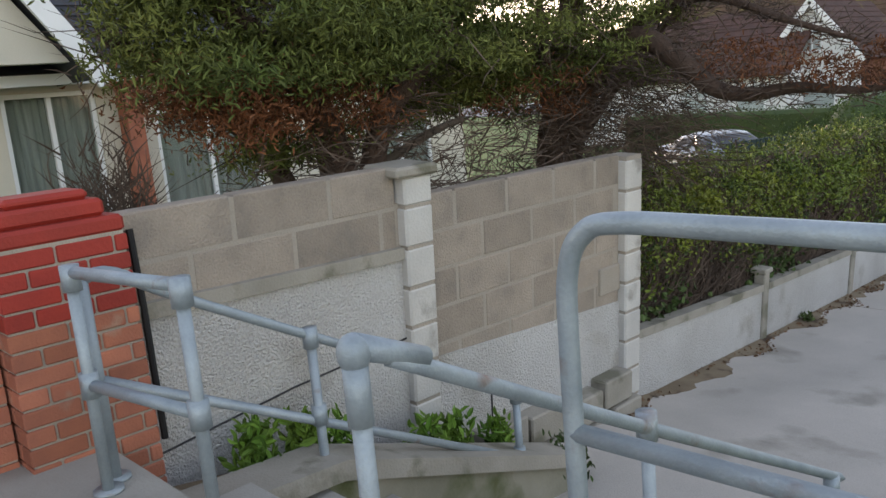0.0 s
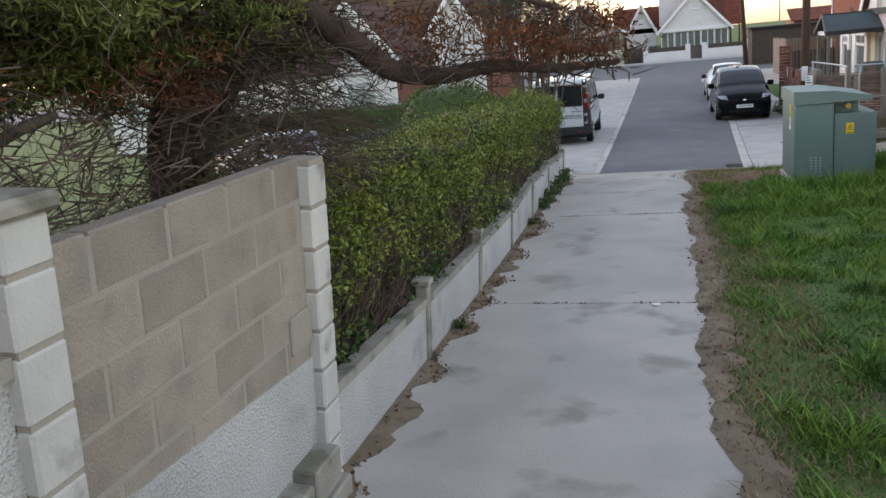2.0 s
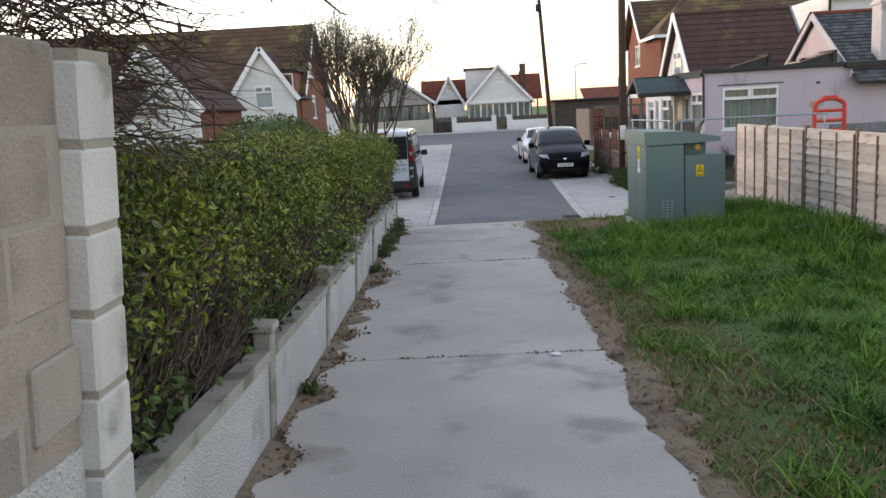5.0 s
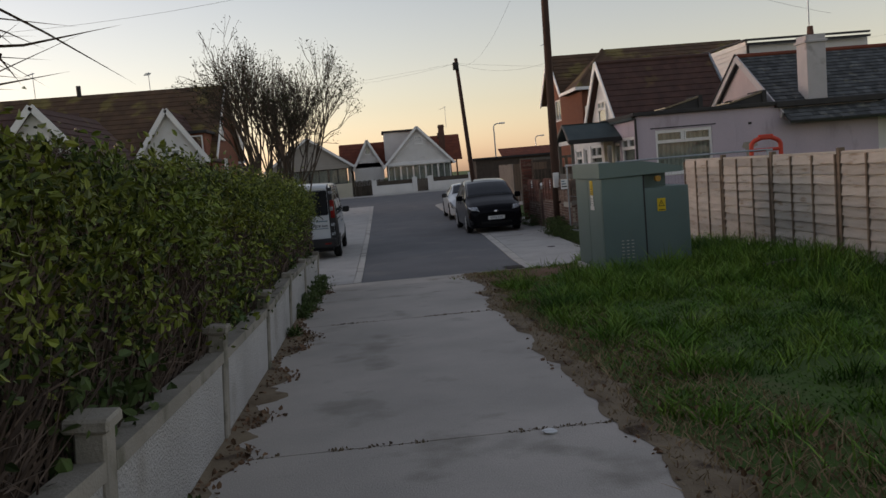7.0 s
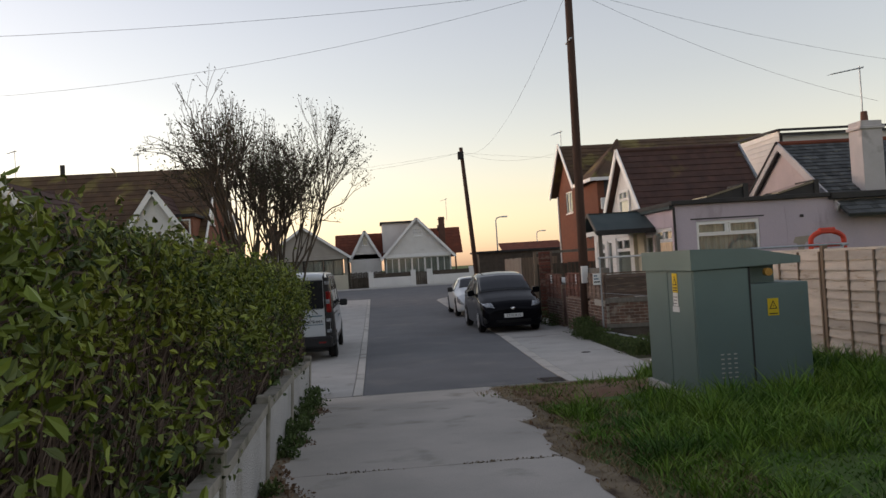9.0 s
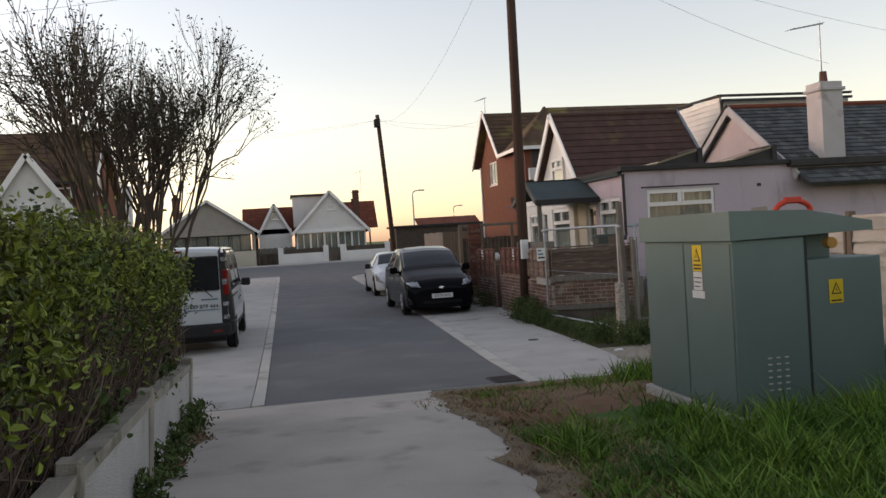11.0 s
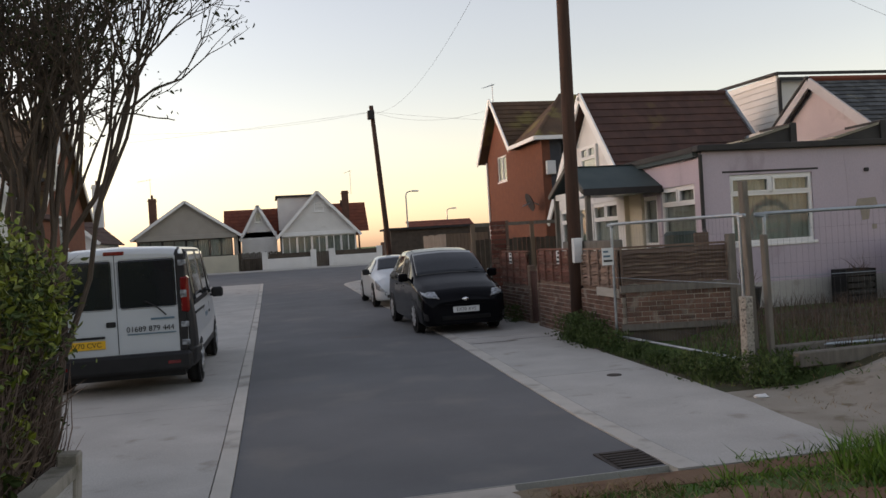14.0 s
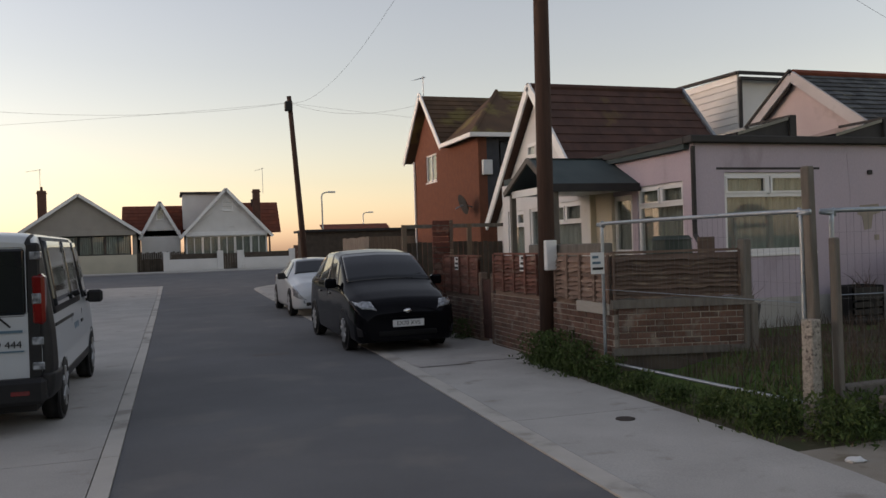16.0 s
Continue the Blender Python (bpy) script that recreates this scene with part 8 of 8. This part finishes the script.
s = thing("notice", (3.66, 25.06, Z0 + 1.42), "small white warning notice on the corner post", "sign", "fence notices")
part("board", cube(-0.09, 0.09, -0.03, -0.02, -0.13, 0.13), SIGN_WHITE, s)
for k in range(3):
    part("text_bar", cube(-0.07, 0.07 - 0.03 * k, -0.034, -0.03, -0.08 + 0.07 * k, -0.05 + 0.07 * k), (INK, BLUE_INK, BLUE_INK)[k], s)


# temporary wire fence panels round the plot
def mesh_panel(m, w, h, label):
    p = thing("mesh_fence_panel", m, label, "fence", "wire fence panels")
    r = 0.12
    part("frame", tube(bmesh.new(), bend([(0, 0, 0), (0, 0, h - r), (r * 0.3, 0, h - r * 0.3), (r, 0, h), (w - r, 0, h), (w - r * 0.3, 0, h - r * 0.3), (w, 0, h - r), (w, 0, 0)], 4), 0.021, 8), GALV, p, smooth=True)
    part("bottom_bar", tube(bmesh.new(), [(0, 0, 0.1), (w, 0, 0.1)], 0.019, 8), GALV, p)
    part("middle_wire", tube(bmesh.new(), [(0, 0, h * 0.55), (w, 0, h * 0.55)], 0.004, 4), GALV, p)
    bm = bmesh.new()
    n = int(w / 0.075)
    for k in range(1, n):
        x = w * k / n
        box(bm, x - 0.0007, x + 0.0007, -0.0007, 0.0007, 0.1, h)
    for k in range(1, 8):
        z = 0.1 + (h - 0.1) * k / 8
        box(bm, 0, w, -0.0008, 0.0008, z - 0.0008, z + 0.0008)
    tagged(part("wire_mesh", bm, DULL_WIRE, p), kind="stuff")
    return p


mesh_panel(pose(3.77, 25.1, 0.1, 0, 0, -85.4), 3.1, 1.79, "galvanised wire mesh fence panel on the grass verge")
mesh_panel(pose(4.31, 21.97, 0.22, 0, 0, -6), 3.3, 1.67, "galvanised wire mesh fence panel across the plot")
for x, y, h, w, mt, label in ((4.09, 21.95, 2.28, 0.085, GREY_WOOD, "tall silvered timber post with bolt holes"), (4.24, 21.85, 1.64, 0.07, GREY_WOOD, "short silvered timber post"), (3.93, 21.84, 0.96, 0.115, STUB, "pebble-faced concrete post stub")):
    p = tagged(part("post", cube(-w / 2, w / 2, -w / 2, w / 2, -0.2, h - land(x, y) * 0, bevel=0.01), mt), label, "post")
    p.matrix_basis = pose(x, y, land(x, y), RAND.uniform(-1, 1), RAND.uniform(-1.5, 1), 10)
for k in range(2):
    t = tagged(part("timber_length", cube(0, 3.4, -0.06, 0.06, 0, 0.16, bevel=0.012), GREY_WOOD), "old grey timber lying on the plot", "timber")
    t.matrix_basis = pose(4.2 + k * 0.1, 21.35 + k * 0.55, land(5, 21.4) - 0.03, 0, 0, 2 + k * 2)

gw = thing("block_wall", (9.6, 25.9, 0), "low grey concrete block wall in front of the house", "wall", kind="structure")
for r in range(6):
    for k in range(9):
        x0 = k * 0.45 - (0.22 if r % 2 else 0)
        part("block", cube(max(0, x0), x0 + 0.44, 0, 0.1, 0.1 + r * 0.225, 0.315 + r * 0.225, bevel=0.008), BLOCK_GREY, gw)

# bits in the yard
tank = thing("water_butt", (5.55, 26.3, 0.86), "dark green plastic water butt on a stand", "water butt")
bm = bmesh.new()
tube(bm, [(0, 0, 0.36), (0, 0, 0.46), (0, 0, 0.6), (0, 0, 0.8)], 0.31, 20, 0.27)
part("barrel", bm, TANK_GREEN, tank)
part("lid", tube(bmesh.new(), [(0, 0, 0.8), (0, 0, 0.86)], 0.29, 20, 0.24), TANK_GREEN, tank)
part("stand", cube(-0.28, 0.28, -0.28, 0.28, -0.72, 0.36, bevel=0.01), GREY_WOOD, tank)
sheet = tagged(part("board_offcut", cube(5.12, 5.36, 25.05, 25.09, Z0 + 0.2, Z0 + 1.70, bevel=0.006), BROWN_FENCE), "square timber board leaning behind the fence", "board")
for k, (x, y) in enumerate(((6.75, 26.35), (8.95, 26.3))):
    pot = thing("plant_pot", (x, y, land(x, y) - 0.05), "dark planter of dead twigs by the wall", "plant pot")
    part("pot", tube(bmesh.new(), [(0, 0, 0), (0, 0, 0.45)], 0.2, 14, 0.27), BLACK_PLASTIC, pot)
    a_ = rng.normal(0, 0.08, (60, 3)) + (0, 0, 0.45)
    twig_soup("twig_mass", a_, a_ + rng.normal(0, 1, (60, 3)) * (0.15, 0.1, 0.08) + (0, 0, 0.25), 0.006, TWIG, pot)
crate = thing("crate", (8.83, 26.25, land(8.8, 26.2)), "black slatted plastic crate by the pink wall", "crate")
for k in range(5):
    part("slat", cube(-0.3, 0.3, -0.2, -0.18, 0.05 + k * 0.11, 0.13 + k * 0.11), BLACK_PLASTIC, crate)
for x in (-0.3, 0.27):
    part("side", cube(x, x + 0.03, -0.2, 0.2, 0.02, 0.6), BLACK_PLASTIC, crate)
part("back", cube(-0.3, 0.3, 0.18, 0.2, 0.02, 0.6), BLACK_PLASTIC, crate)
slide = thing("climbing_frame", (9.0, 24.6, land(9, 24.6)), "orange-red plastic toy climbing frame behind the fence", "toy")
for x in (-0.4, 0.4):
    part("upright", tube(bmesh.new(), bend([(x, 0, 0), (x, 0, 1.5), (x * 0.9, 0, 1.8), (x * 0.3, 0, 1.92)], 4), 0.06, 8), RED_PLASTIC, slide)
for k in range(6):
    part("rung", tube(bmesh.new(), [(-0.4, 0, 0.25 + k * 0.27), (0.4, 0, 0.25 + k * 0.27)], 0.045, 8), RED_PLASTIC, slide)
part("crown", cube(-0.2, 0.2, -0.06, 0.06, 1.86, 2.0, bevel=0.03), RED_PLASTIC, slide)
bins = thing("waste_bin", (4.7, 33.0, 0.0), "dark wheeled bin with a white bag on top", "bin")
part("body", cube(-0.28, 0.28, -0.3, 0.3, 0.05, 1.0, bevel=0.03), BLACK_PLASTIC, bins)
part("lid", cube(-0.3, 0.3, -0.34, 0.32, 1.0, 1.07, bevel=0.02), BLACK_PLASTIC, bins)
bm = bmesh.new()
bmesh.ops.create_icosphere(bm, subdivisions=3, radius=0.24)
for w in bm.verts:
    w.co = Vector((w.co.x, w.co.y, w.co.z * 0.6)) * (1 + 0.18 * noise.noise(w.co * 7))
bmesh.ops.translate(bm, vec=(0, 0, 1.18), verts=bm.verts)
part("bag", bm, SIGN_WHITE, bins, "crumpled white bag")
chair = thing("garden_chair", (4.5, 28.6, 0.05), "white plastic garden chair inside the gate", "chair")
part("seat", cube(-0.25, 0.25, -0.25, 0.25, 0.42, 0.46, bevel=0.02), SIGN_WHITE, chair)
for k in range(4):
    part("back_slat", cube(0.22, 0.26, -0.25, 0.25, 0.6 + k * 0.12, 0.68 + k * 0.12, bevel=0.01), SIGN_WHITE, chair)
for x in (-0.23, 0.23):
    for y in (-0.23, 0.23):
        part("leg", tube(bmesh.new(), [(x, y, 0), (x, y, 0.44 if x < 0 else 1.08)], 0.02, 6), SIGN_WHITE, chair)
for x, y, s in ((3.5, 20.95, 0.06), (3.9, 14.6, 0.06), (-0.35, 8.0, 0.035)):
    bm = bmesh.new()
    bmesh.ops.create_icosphere(bm, subdivisions=2, radius=s)
    for w in bm.verts:
        w.co = Vector((w.co.x * 1.3, w.co.y, w.co.z * 0.35)) * (1 + 0.4 * noise.noise(w.co * 30))
    l = part("litter", bm, SIGN_WHITE)
    l.location = (x, y, land(x, y) + 0.015)
    tagged(l, "crumpled scrap of white paper litter", "litter")
stick = tagged(part("fallen_stick", tube(bmesh.new(), [(0, 0, 0), (0.35, 0.03, 0.03), (0.75, -0.04, 0.0)], 0.02, 6), GREY_WOOD), "pale broken stick lying in the grass", "stick")
stick.location = (3.3, 13.0, land(3.3, 13.0) + 0.12)
